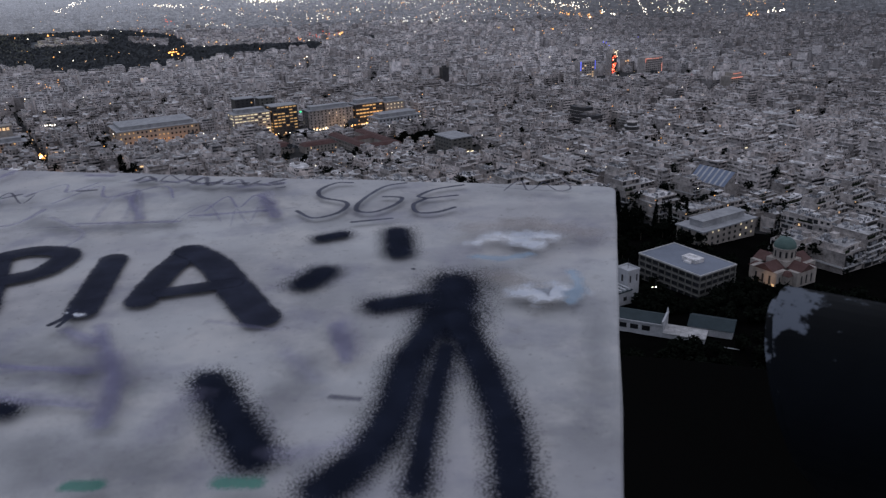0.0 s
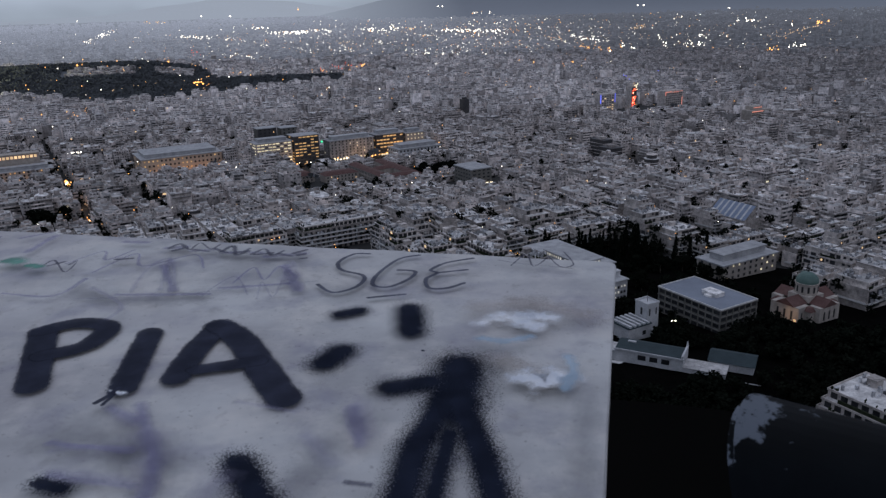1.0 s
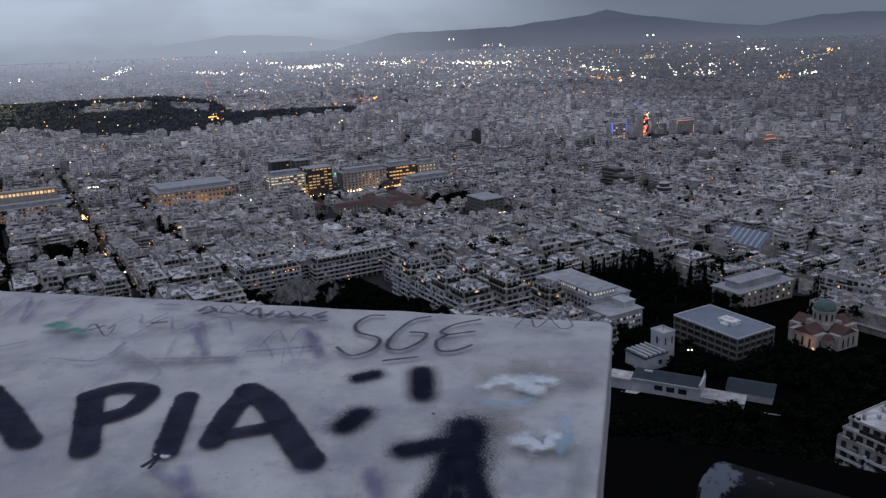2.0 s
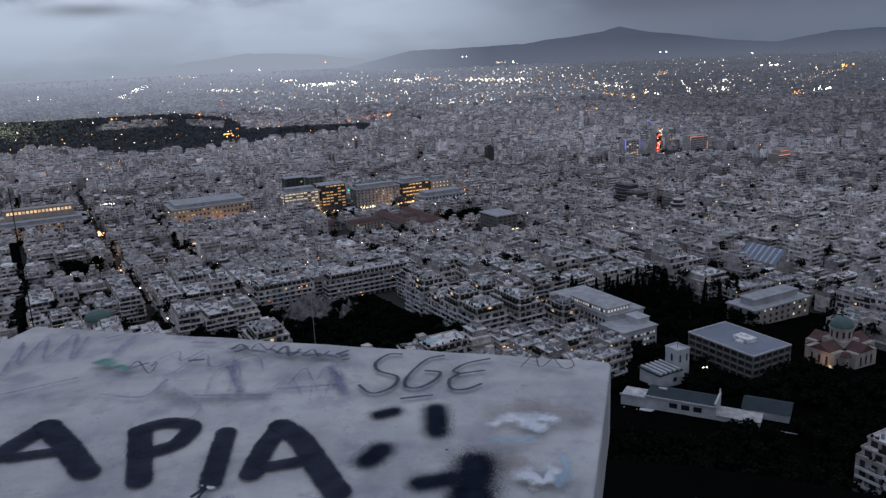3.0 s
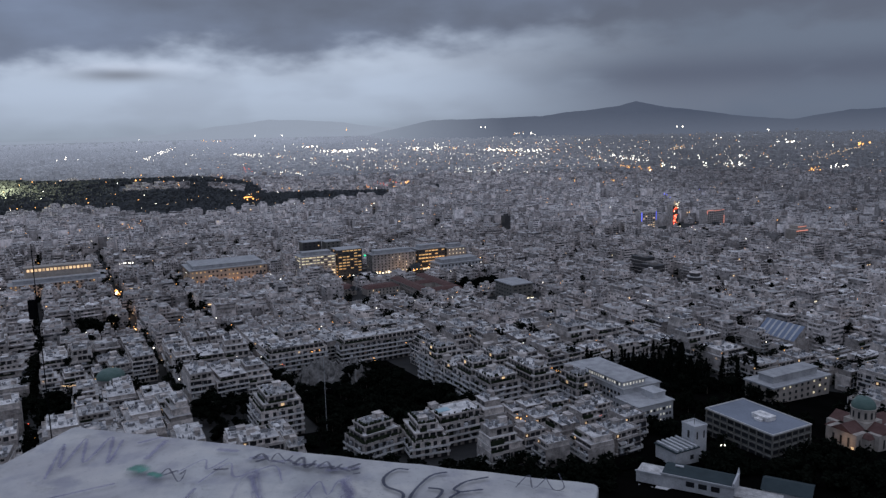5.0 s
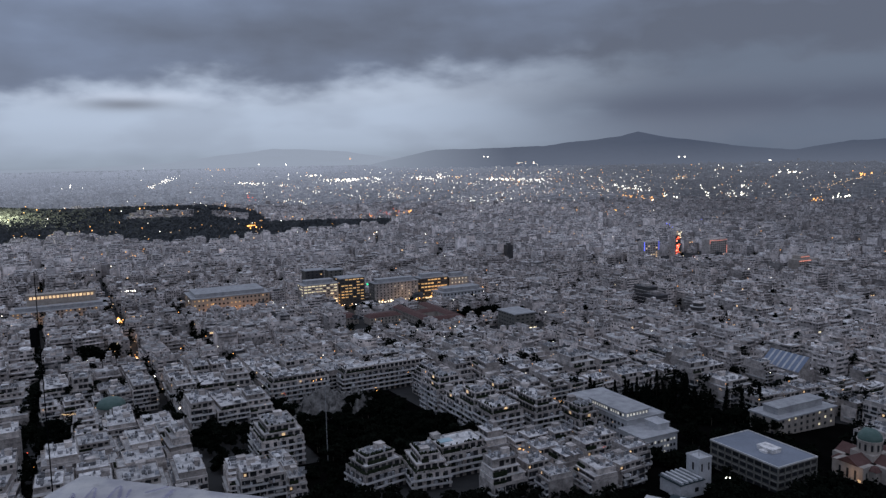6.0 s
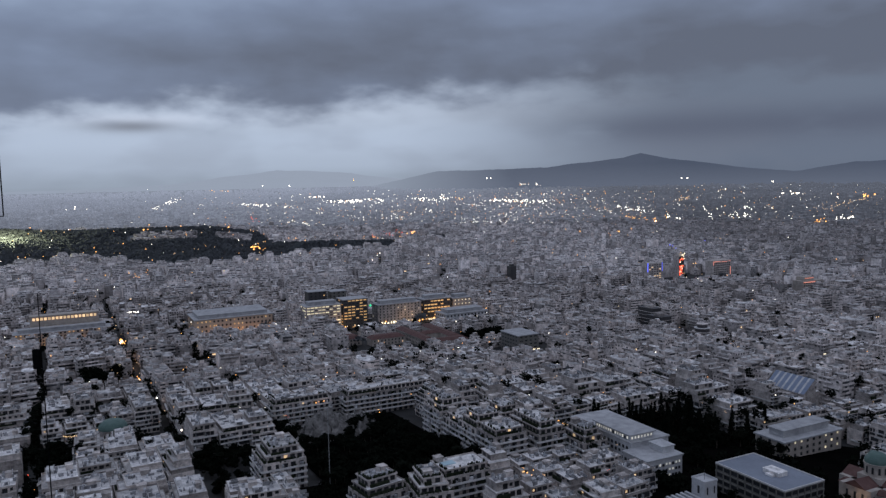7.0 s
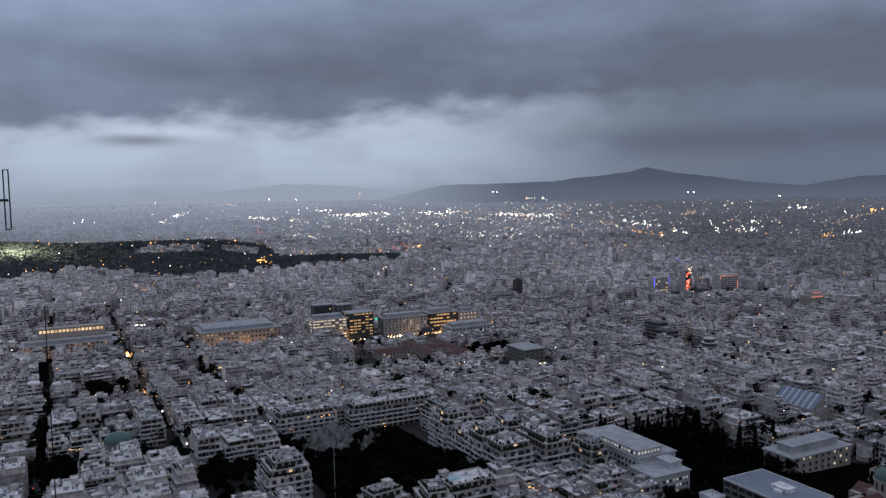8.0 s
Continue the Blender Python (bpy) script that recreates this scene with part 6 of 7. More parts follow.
# ================= lights of the city =================
LAMPS = {"warm": (G_WARM, []), "amber": (G_AMBER, []), "white": (G_WHITE, []), "red": (G_RED, []), "green": (G_GREEN, []), "blue": (G_BLUE, [])}


def lamp_at(colour, x, y, z, size):
    LAMPS[colour][1].append((x, y, z, size))


def lamps_mesh(name, rows, mat, label):
    m = Mesh()
    for x, y, z, s in rows:
        k = len(m.v)
        m.v += [(x - s, y, z), (x, y - s, z), (x + s, y, z), (x, y + s, z), (x, y, z + s), (x, y, z - s)]
        for a, b in ((0, 1), (1, 2), (2, 3), (3, 0)):
            m.f += [(k + a, k + b, k + 4), (k + b, k + a, k + 5)]
            m.m += [0, 0]
    tagged(new(name, m.data(name, [mat])), label, "street lights", kind="stuff")


def polar(az, r, up):
    x, y = r * math.sin(radians(az)), r * math.cos(radians(az))
    return x, y, ground(x, y) + up


# the plain: scattered lamps, thickest in the belt of yards and roads below the mountain
lr = random.Random(5)
for _ in range(1050):
    az, r = lr.triangular(-22, 33, 8), lr.triangular(2600, 4300, 3150)
    lamp_at(lr.choice(("white", "white", "white", "warm", "warm", "amber")), *polar(az, r, 24), r * lr.choice((0.00022, 0.00028, 0.00034, 0.0004, 0.0005)))


def string_of_lights(az0, az1, r0, r1, n, colour, size):
    """A lit road or yard of the plain: lamps in small bunches along a line."""
    k = lr.random()
    for _ in range(n + n // 2 if n > 3 else n):
        k = (k + lr.choice((0.06, 0.09, 0.14, 0.37))) % 1.0
        az, r = az0 + (az1 - az0) * k + lr.gauss(0, 0.12), r0 + (r1 - r0) * k + lr.gauss(0, 45)
        other = lr.choice(("warm", "white", "amber", colour))
        x, y, z = polar(az, r, 13)
        lamp_at(colour if n < 5 or lr.random() < 0.75 else other, x * 0.955, y * 0.955, z * 0.955, r * size * 0.000062 * lr.uniform(0.6, 1.4))


FAR_WEST = ((-25.7, -25.6, 3825, 3820, 1, "white", 7), (-25.2, -25.1, 3830, 3825, 2, "white", 13), (-24.4, -24.3, 3790, 3790, 1, "white", 6), (-20.7, -20.5, 4805, 4865, 2, "white", 6), (-20.3, -18.4, 3665, 4190, 26, "white", 6), (-16.3, -15.1, 4635, 4590, 12, "warm", 6), (-12.7, -12.7, 4900, 4900, 1, "white", 9), (-10.8, -10.8, 4895, 4895, 1, "white", 9), (-14.3, -12.2, 3785, 3665, 22, "white", 7), (-11.5, -9.9, 3620, 3530, 8, "white", 7), (-9.4, -8.4, 4080, 4100, 9, "white", 10), (-8.1, -5.6, 3795, 3790, 32, "white", 10), (-5.4, -3.9, 3895, 3815, 13, "white", 9), (-3.5, -2.4, 3295, 3285, 8, "warm", 9))
NEAR_WEST = ((-1.8, -0.0, 3875, 3775, 14, "white", 8), (-4.2, -2.6, 3165, 3085, 8, "white", 7), (-1.4, -0.0, 3370, 3295, 8, "white", 7), (-13.6, -13.2, 3225, 3165, 4, "red", 8), (-11.5, -9.1, 3090, 2940, 12, "white", 6), (-7.9, -4.7, 3265, 3065, 9, "white", 6), (-5.4, -1.7, 2405, 2530, 22, "red", 8), (-2.3, -1.8, 2505, 2500, 4, "amber", 12), (-14.5, -14.4, 2180, 2180, 1, "white", 8), (-11.3, -11.3, 2215, 2215, 1, "white", 9), (-10.0, -9.9, 1975, 1970, 2, "white", 9), (-4.8, -4.2, 1755, 1780, 3, "white", 10), (-22.0, -21.3, 1560, 1590, 7, "amber", 9), (-21.2, -20.4, 1635, 1630, 5, "amber", 8))
MIDDLE = ((2.4, 3.9, 3530, 3450, 10, "white", 6), (0.2, 2.0, 3845, 3785, 13, "white", 9), (3.9, 8.1, 3710, 3550, 40, "white", 9), (1.7, 6.9, 2935, 2850, 28, "white", 8), (7.4, 8.6, 3095, 3090, 5, "warm", 7), (6.0, 7.9, 4660, 4560, 9, "white", 8), (7.9, 8.4, 4005, 4000, 3, "white", 8), (23.3, 24.0, 4505, 4495, 2, "white", 9), (24.0, 24.1, 3845, 3845, 2, "white", 12), (24.7, 25.2, 3810, 3805, 5, "white", 12), (25.8, 25.8, 3935, 3935, 1, "white", 9), (20.0, 20.9, 4040, 4125, 6, "warm", 8))
NORTH = ((11.2, 12.7, 3330, 3210, 11, "warm", 8), (13.1, 15.1, 3320, 3170, 15, "white", 8), (17.3, 18.2, 3555, 3705, 12, "warm", 9), (13.6, 15.9, 3050, 2850, 20, "amber", 8), (15.5, 15.9, 2880, 2880, 3, "amber", 13), (16.5, 17.8, 2990, 2960, 7, "white", 11), (18.9, 19.8, 3300, 2915, 6, "white", 9), (20.9, 22.1, 3055, 3045, 10, "white", 10), (21.7, 22.3, 3295, 3240, 4, "white", 9), (12.3, 13.4, 2290, 2420, 9, "amber", 12), (12.6, 12.9, 2695, 2730, 3, "warm", 10), (14.0, 14.0, 2040, 2040, 1, "warm", 10), (23.0, 23.6, 3345, 3290, 6, "warm", 7), (18.9, 19.5, 2035, 2035, 4, "blue", 8))
FAR_NORTH = ((26.1, 26.9, 2825, 2890, 9, "amber", 11), (27.5, 28.5, 2960, 2975, 8, "white", 11), (26.1, 29.4, 3185, 3580, 28, "warm", 8), (29.0, 29.8, 3695, 3725, 9, "amber", 11), (27.3, 27.5, 3585, 3585, 2, "white", 10), (19.6, 20.5, 2105, 2110, 6, "warm", 9), (20.4, 20.5, 1805, 1655, 5, "white", 9), (22.3, 22.3, 1775, 1760, 1, "white", 10), (16.9, 17.1, 1935, 1935, 4, "blue", 9))
for row in FAR_WEST + NEAR_WEST + MIDDLE + NORTH + FAR_NORTH:
    string_of_lights(*row)
# lamps on the mountain's foot, on the ridge and on tall buildings
for az, el, r, col, s in ((17.6, -0.43, 4370, "white", 4.5), (18.0, -0.43, 4370, "white", 4.5), (-6.15, -0.1, 4700, "amber", 3.5), (-6.15, 0.02, 4700, "warm", 2.5), (3.7, -0.15, 4370, "white", 3.4), (4.0, -0.15, 4370, "white", 3.4), (-12.7, -0.35, 4850, "white", 3.5), (-10.8, -0.4, 4850, "white", 3.5), (-13.5, -4.9, 2040, "amber", 2.2), (-13.1, -4.85, 2040, "amber", 2.6), (-12.7, -4.9, 2040, "amber", 2.2), (-15.2, -3.25, 2420, "amber", 2.8), (-20.9, -3.2, 2420, "amber", 3), (-20.6, -3.2, 2420, "amber", 2.6)):
    lamp_at(col, r * math.sin(radians(az)), r * math.cos(radians(az)), r * math.tan(radians(el)), s)
# the avenue
for i in range(24):
    b = 470 + i * 27 + lr.uniform(-9, 9)
    x, y = town(59 + (5 if i % 2 else -5) * lr.uniform(0.3, 1), b)
    lamp_at(lr.choice(("amber", "warm", "warm", "white")), x, y, ground(x, y) + lr.uniform(4, 11), lr.uniform(0.25, 0.7) * (1 + i * 0.03))
for b, s in ((905, 2.6), (915, 2.0), (930, 2.2)):
    x, y = town(59, b)
    lamp_at("amber" if s > 2.1 else "white", x, y, ground(x, y) + 6, s)
x, y = town(60, 852)
lamp_at("green", x, y, ground(x, y) + 9, 0.9)
x, y = town(343, 884)
lamp_at("green", x, y, ground(x, y) + 26, 1.6)
# the square and scattered street lamps
for _ in range(26):
    x, y = town(lr.uniform(350, 500), lr.uniform(862, 884))
    lamp_at(lr.choice(("white", "warm", "amber")), x, y, ground(x, y) + 4, lr.uniform(0.6, 1.2))
for _ in range(16):
    x, y = town(lr.uniform(256, 344), lr.uniform(868, 879))
    lamp_at(lr.choice(("white", "warm", "amber")), x, y, ground(x, y) + 4, lr.uniform(0.7, 1.4))
for a, b, s, c in ((430, 712, 2.2, "warm"), (441, 745, 1.6, "red"), (446, 748, 1.4, "amber"), (436, 742, 1.2, "red"), (268, 244, 0.55, "white"), (269.6, 243.4, 0.5, "white")):
    x, y = town(a, b)
    lamp_at(c, x, y, ground(x, y) + 5, s)
for _ in range(900):
    az, r = lr.uniform(-30, 31), lr.uniform(430, 2500)
    x, y, z = polar(az, r, lr.uniform(10, 22))
    a, b = grid_of(x, y)
    if free(a, b, 4):
        lamp_at(lr.choice(("warm", "warm", "amber", "amber", "white")), x, y, z, lr.uniform(0.00034, 0.00072) * r)
# lamps and lit rooms on single houses of the near quarters
for a, b, c in ((350, 432, "warm"), (322, 397, "warm"), (312, 402, "red"), (379, 376, "warm"), (378, 365, "white"), (393, 366, "warm"), (369, 342, "warm"), (436, 498, "amber"), (439, 494, "amber"), (440, 488, "amber"), (188, 342, "amber"), (196, 308, "amber"), (198, 303, "amber"), (199, 296, "amber"), (265, 376, "amber"), (264, 368, "amber"), (262, 361, "amber"), (232, 287, "red"), (263, 318, "warm"), (69, 631, "warm"), (76, 631, "warm"), (82, 632, "warm"), (88, 630, "warm"), (125, 473, "red"), (152, 502, "amber"), (154, 497, "amber"), (181, 457, "amber"), (-20, 435, "red"), (3, 461, "warm"), (384, 496, "white"), (557, 503, "warm"), (272, 617, "warm"), (322, 562, "white")):
    x, y = town(a, b)
    for _ in range(2):
        lamp_at(c, x + lr.uniform(-1, 1), y, ground(x, y) + 13 + lr.uniform(-0.6, 0.6), lr.uniform(0.0004, 0.0007) * math.hypot(x, y))
# bulbs over roof terraces and cafe balconies, lit rooms
for a0, b0, a1, b1, up, n, s, c in ((207, 443, 207, 415, 17.5, 8, 0.34, "amber"), (194, 303, 194, 290, 13, 6, 0.3, "amber"), (150, 494, 158, 494, 14, 3, 0.4, "amber"), (189, 476, 190, 475, 6, 2, 0.5, "amber"), (196, 357, 197, 355, 6, 2, 0.3, "amber"), (262, 372, 270, 366, 12, 5, 0.32, "warm"), (388, 359, 396, 356, 11, 4, 0.4, "warm"),
                               (330, 404, 331, 403, 9, 2, 0.5, "warm"), (-3, 532, 6, 524, 7, 10, 0.5, "warm"), (63, 634, 87, 624, 14, 8, 0.34, "warm"), (-74, 1006, -64, 1006, 12, 5, 0.9, "red"), (125, 1625, 154, 1585, 17, 9, 1.1, "amber"), (456, 2020, 475, 2008, 14, 6, 2.2, "amber"), (446, 506, 450, 504, 12, 3, 0.4, "amber"), (476, 481, 478, 480, 14, 2, 0.4, "warm"), (74, 1058, 92, 1057, 20, 7, 0.8, "white"), (84, 369, 88, 367, 5, 4, 0.32, "amber"), (-18, 440, -17, 436, 4, 3, 0.4, "amber"), (56, 706, 57, 686, 6, 5, 0.42, "amber"), (56, 613, 57, 611, 7, 2, 0.6, "white")):
    for i in range(n):
        k = (i + lr.uniform(-0.2, 0.2)) / n
        x, y = town(a0 + (a1 - a0) * k, b0 + (b1 - b0) * k)
        lamp_at(c, x, y, ground(x, y) + up + lr.uniform(-0.5, 0.5), s * lr.uniform(0.7, 1.3))
for key, word in (("warm", "warm"), ("amber", "amber"), ("white", "white"), ("red", "red"), ("green", "green"), ("blue", "blue")):
    if LAMPS[key][1]:
        lamps_mesh("street_lights", LAMPS[key][1], LAMPS[key][0], "small " + word + " street and window lights across the city")
lump("lit_windows", lit_boxes, [G_WARM], "warmly lit windows in distant apartment blocks", "windows")
lump("lit_windows", lit_white, [G_SHOP], "pale lit windows in distant apartment blocks", "windows")

# ================= the parapet at the lookout =================
EDGE = 163.0  # bearing of the slab's long side


def stone_material():
    """White painted stone, worn: two scales of stain, faded scrawls, chips."""
    m, t, bs = shader("painted_stone", 0.75)
    pos = mnode(t, "ShaderNodeNewGeometry").outputs["Position"]
    c = mcol(t, mrange(t, mnoise(t, 3.2, 6, pos, 0.6), 0.38, 0.62), (0.56, 0.555, 0.545), (0.335, 0.33, 0.335))
    c = mcol(t, mrange(t, mnoise(t, 9.0, 6, pos, 0.65), 0.48, 0.66, 0.0, 0.7), c, (0.64, 0.61, 0.575))
    c = mcol(t, mrange(t, mnoise(t, 2.1, 4, pos), 0.46, 0.62, 0.0, 0.45), c, (0.45, 0.42, 0.43))
    c = mcol(t, mrange(t, mnoise(t, 11, 5, pos, 0.6), 0.51, 0.68, 0.0, 0.5), c, (0.235, 0.23, 0.30))
    c = mcol(t, mrange(t, mnoise(t, 30, 6, pos, 0.7), 0.57, 0.68, 0.0, 0.35), c, (0.24, 0.225, 0.22))
    scratch = mnode(t, "ShaderNodeMapping", [("Vector", pos), ("Rotation", (0, 0, 0.7)), ("Scale", (6, 160, 1))]).outputs[0]
    c = mcol(t, mrange(t, mnoise(t, 1.0, 2, scratch), 0.66, 0.74, 0.0, 0.35), c, (0.55, 0.53, 0.52))
    c = mcol(t, mrange(t, mnoise(t, 150, 2, pos), 0.66, 0.72, 0.0, 0.5), c, (0.20, 0.19, 0.19))
    t.links.new(c, bs.inputs["Base Color"])
    h = mmath(t, "ADD", mnoise(t, 90, 4, pos), mmath(t, "MULTIPLY", mnoise(t, 12, 4, pos), 1.5))
    t.links.new(mnode(t, "ShaderNodeBump", [("Strength", 0.25), ("Distance", 0.004), ("Height", h)]).outputs[0], bs.inputs["Normal"])
    return m


M_PAINTED = stone_material()


def paint_material(name, colour, density=1.0, speckle=1.0, soft=0.5, blotch=0.35):
    """Sprayed or brushed paint: solid down the middle of a stroke (v near 0), breaking into specks at its rims."""
    m, t, bs = shader(name, 0.9, 0.0, 0.08)
    uv = mnode(t, "ShaderNodeUVMap", uv_map="stroke").outputs[0]
    s = mnode(t, "ShaderNodeSeparateXYZ", [(0, uv)])
    v, e = s.outputs[1], s.outputs[0]
    pos = mnode(t, "ShaderNodeNewGeometry").outputs["Position"]
    d = mmath(t, "SQRT", mmath(t, "ADD", mmath(t, "MULTIPLY", v, v), mmath(t, "MULTIPLY", e, e)))
    fine = mmath(t, "MULTIPLY", mmath(t, "SUBTRACT", mnoise(t, 620, 2, pos, 0.6), 0.5), 2.0 * speckle)
    spread = mmath(t, "MULTIPLY", mmath(t, "SUBTRACT", mnoise(t, 30, 5, pos, 0.65), 0.5), blotch)
    edge = mmath(t, "ADD", d, mmath(t, "ADD", fine, spread))
    alpha = mrange(t, edge, 0.72, 0.72 - soft, 0.0, density)
    c = mcol(t, mrange(t, mnoise(t, 30, 4, pos), 0.4, 0.7), colour, tuple(min(1, q * 1.6 + 0.004) for q in colour))
    t.links.new(c, bs.inputs["Base Color"])
    t.links.new(alpha, bs.inputs["Alpha"])
    return m


P_BLACK = paint_material("black_spray_paint", (0.010, 0.014, 0.028), 0.96, 0.72, 0.2, 0.4)
P_SPECK = paint_material("spray_specks", (0.010, 0.014, 0.028), 0.6, 1.35, 0.12, 0.3)
P_DUSTY = paint_material("worn_black_paint", (0.020, 0.023, 0.038), 0.95, 0.25, 0.12)
P_MARK = paint_material("marker_ink", (0.045, 0.05, 0.075), 0.85, 0.25, 0.3, 0.7)
P_FAINT = paint_material("faded_violet_ink", (0.16, 0.15, 0.27), 0.5, 0.4, 0.6, 1.6)
P_THIN = paint_material("worn_marker_ink", (0.075, 0.075, 0.10), 0.8, 0.5, 0.5, 1.2)
P_GHOST = paint_material("ghost_violet_paint", (0.22, 0.21, 0.30), 0.42, 0.3, 0.9, 1.8)
P_GREY = paint_material("grey_smear", (0.20, 0.20, 0.22), 0.35, 0.3, 0.8, 1.5)
P_WHITE = paint_material("white_filler", (0.62, 0.65, 0.70), 0.92, 0.5, 0.6, 2.8)
P_BLUE = paint_material("pale_blue_paint", (0.26, 0.36, 0.45), 0.6, 0.4, 0.5, 2.2)
P_BROWN = paint_material("brown_stain", (0.26, 0.22, 0.19), 0.5, 0.9, 0.8, 2.0)
P_GREEN = paint_material("green_paint", (0.05, 0.20, 0.15), 0.8, 0.5, 0.4, 1.2)

slab = thing("parapet_block", pose(0.322, 1.514, 0, 0, -0.32, EDGE), "white painted stone parapet block covered with graffiti", "parapet")
# local x runs along the far edge, local y back towards the viewer
bm = bmesh.new()
bmesh.ops.create_cube(bm, size=1.0, matrix=Matrix.Translation((0.645, 0.46, -0.07)) @ Matrix.Diagonal((1.29, 0.92, 0.14, 1)))
bmesh.ops.bevel(bm, geom=[e for e in bm.edges if abs(e.verts[0].co.z - e.verts[1].co.z) > 0.1], offset=0.016, segments=4, affect="EDGES", profile=0.5)
bmesh.ops.bevel(bm, geom=[e for e in bm.edges if abs(e.verts[0].co.z - e.verts[1].co.z) < 0.01], offset=0.005, segments=3, affect="EDGES", profile=0.6)
bmesh.ops.subdivide_edges(bm, edges=[e for e in bm.edges if e.calc_length() > 0.3], cuts=40, use_grid_fill=True)
for v in bm.verts:
    v.co += v.normal * 0.0012 * noise.noise(v.co * 9)
    if v.co.z > -0.02 and abs(v.co.y) < 0.02:
        v.co.y += 0.006 * noise.noise(Vector((v.co.x * 7, 3, 0))) + 0.004 * noise.noise(Vector((v.co.x * 30, 3, 0)))
cap = bpy.data.meshes.new("capstone")
bm.to_mesh(cap)
bm.free()
cap.materials.append(M_PAINTED)
part("capstone", cap, None, slab)
part("pedestal", Mesh().box(0.05, 1.24, 0.05, 0.87, -3.2, -0.138), M_PAINTED, slab)

SLAB_INV = pose(0.322, 1.514, 0, 0, 0, EDGE).inverted()
level = [0]


def stroke(name, points, width, mat, label="", steps=7):
    """A painted stroke on the top of the block: a ribbon along a smooth line, with rounded ends."""
    p = [SLAB_INV @ Vector((x, y, 0)) for x, y in points]
    p = [Vector((q.x, q.y)) for q in p]
    line = []
    for i in range(len(p) - 1):
        a, b = p[max(i - 1, 0)], p[min(i + 2, len(p) - 1)]
        for k in range(steps):
            t = k / steps
            c0, c1 = p[i] + (p[i + 1] - a) / 6, p[i + 1] - (b - p[i]) / 6
            line.append(p[i] * (1 - t) ** 3 + 3 * c0 * t * (1 - t) ** 2 + 3 * c1 * t * t * (1 - t) + p[i + 1] * t ** 3)
    line.append(p[-1])
    d0, d1 = (line[0] - line[1]).normalized(), (line[-1] - line[-2]).normalized()
    w = width * 1.25
    line = [line[0] + d0 * w] + line + [line[-1] + d1 * w]
    level[0] += 1
    z = 0.0035 + 0.00008 * level[0]
    m = Mesh()
    uv = []
    for i in range(len(line)):
        d = (line[min(i + 1, len(line) - 1)] - line[max(i - 1, 0)]).normalized()
        n = Vector((-d.y, d.x)) * w
        m.v += [(*(line[i] - n), z), (*line[i], z), (*(line[i] + n), z)]
    last = len(line) - 1
    for i in range(last):
        e0, e1 = (1.0 if i == 0 else 0.0), (1.0 if i + 1 == last else 0.0)
        for s in (0, 1):
            k = 3 * i + s
            m.f.append((k, k + 1, k + 4, k + 3))
            m.m.append(0)
            uv += [(e0, s - 1), (e0, s), (e1, s), (e1, s - 1)]
    data = m.data(name, [mat])
    layer = data.uv_layers.new(name="stroke")
    for q, c in zip(layer.data, uv):
        q.uv = c
    return part(name, data, None, slab, label)


# broad grime under the writing
for pts, w in (([(-0.363, 1.073), (-0.309, 1.044), (-0.244, 0.996)], 0.045), ([(-0.283, 0.916), (-0.228, 0.889), (-0.186, 0.883)], 0.04), ([(-0.136, 0.923), (-0.116, 0.968), (-0.093, 1.020)], 0.035), ([(-0.497, 1.470), (-0.394, 1.426), (-0.309, 1.434)], 0.04)):
    stroke("paint_smear", pts, w, P_GREY, "broad grey grime")
# large sprayed letters
for pts, w in (
    ([(-0.687, 1.25), (-0.649, 1.366)], 0.024), ([(-0.649, 1.366), (-0.60, 1.31), (-0.52, 1.205)], 0.024), ([(-0.653, 1.262), (-0.573, 1.277)], 0.016),
    ([(-0.434, 1.172), (-0.455, 1.24), (-0.483, 1.325)], 0.022), ([(-0.487, 1.329), (-0.449, 1.351), (-0.405, 1.332), (-0.412, 1.277), (-0.452, 1.252)], 0.020),
    ([(-0.330, 1.155), (-0.337, 1.24), (-0.343, 1.305)], 0.020),
    ([(-0.278, 1.175), (-0.272, 1.25), (-0.258, 1.318)], 0.021), ([(-0.258, 1.320), (-0.225, 1.275), (-0.199, 1.221), (-0.151, 1.112)], 0.024), ([(-0.257, 1.192), (-0.192, 1.206)], 0.016)):
    stroke("spray_letter", pts, w, P_DUSTY, "black sprayed letter stroke")
for pts, w in (
    ([(-0.102, 1.339), (-0.080, 1.348)], 0.0145), ([(-0.011, 1.348), (-0.011, 1.270)], 0.0185), ([(-0.114, 1.192), (-0.095, 1.224)], 0.019),
    ([(0.042, 1.170), (0.028, 1.085)], 0.030), ([(-0.036, 1.124), (0.006, 1.133)], 0.018),
    ([(0.016, 1.081), (-0.014, 1.008), (-0.029, 0.938), (-0.049, 0.883), (-0.079, 0.843)], 0.017), ([(0.033, 1.084), (0.042, 1.009), (0.047, 0.952), (0.048, 0.889), (0.041, 0.826)], 0.0155),
    ([(-0.177, 0.996), (-0.151, 0.939), (-0.127, 0.885)], 0.0165), ([(-0.345, 0.98), (-0.322, 0.97)], 0.010)):
    stroke("spray_mark", pts, w, P_BLACK, "black sprayed figure with speckled rims")
    stroke("overspray", pts, w * 1.36, P_SPECK, "fine black overspray")
stroke("spray_mark", [(0.018, 1.023), (-0.002, 0.934), (-0.021, 0.835)], 0.0085, P_BLACK, "black sprayed figure with speckled rims")
stroke("overspray", [(0.018, 1.023), (-0.002, 0.934), (-0.021, 0.835)], 0.015, P_SPECK, "fine black overspray")
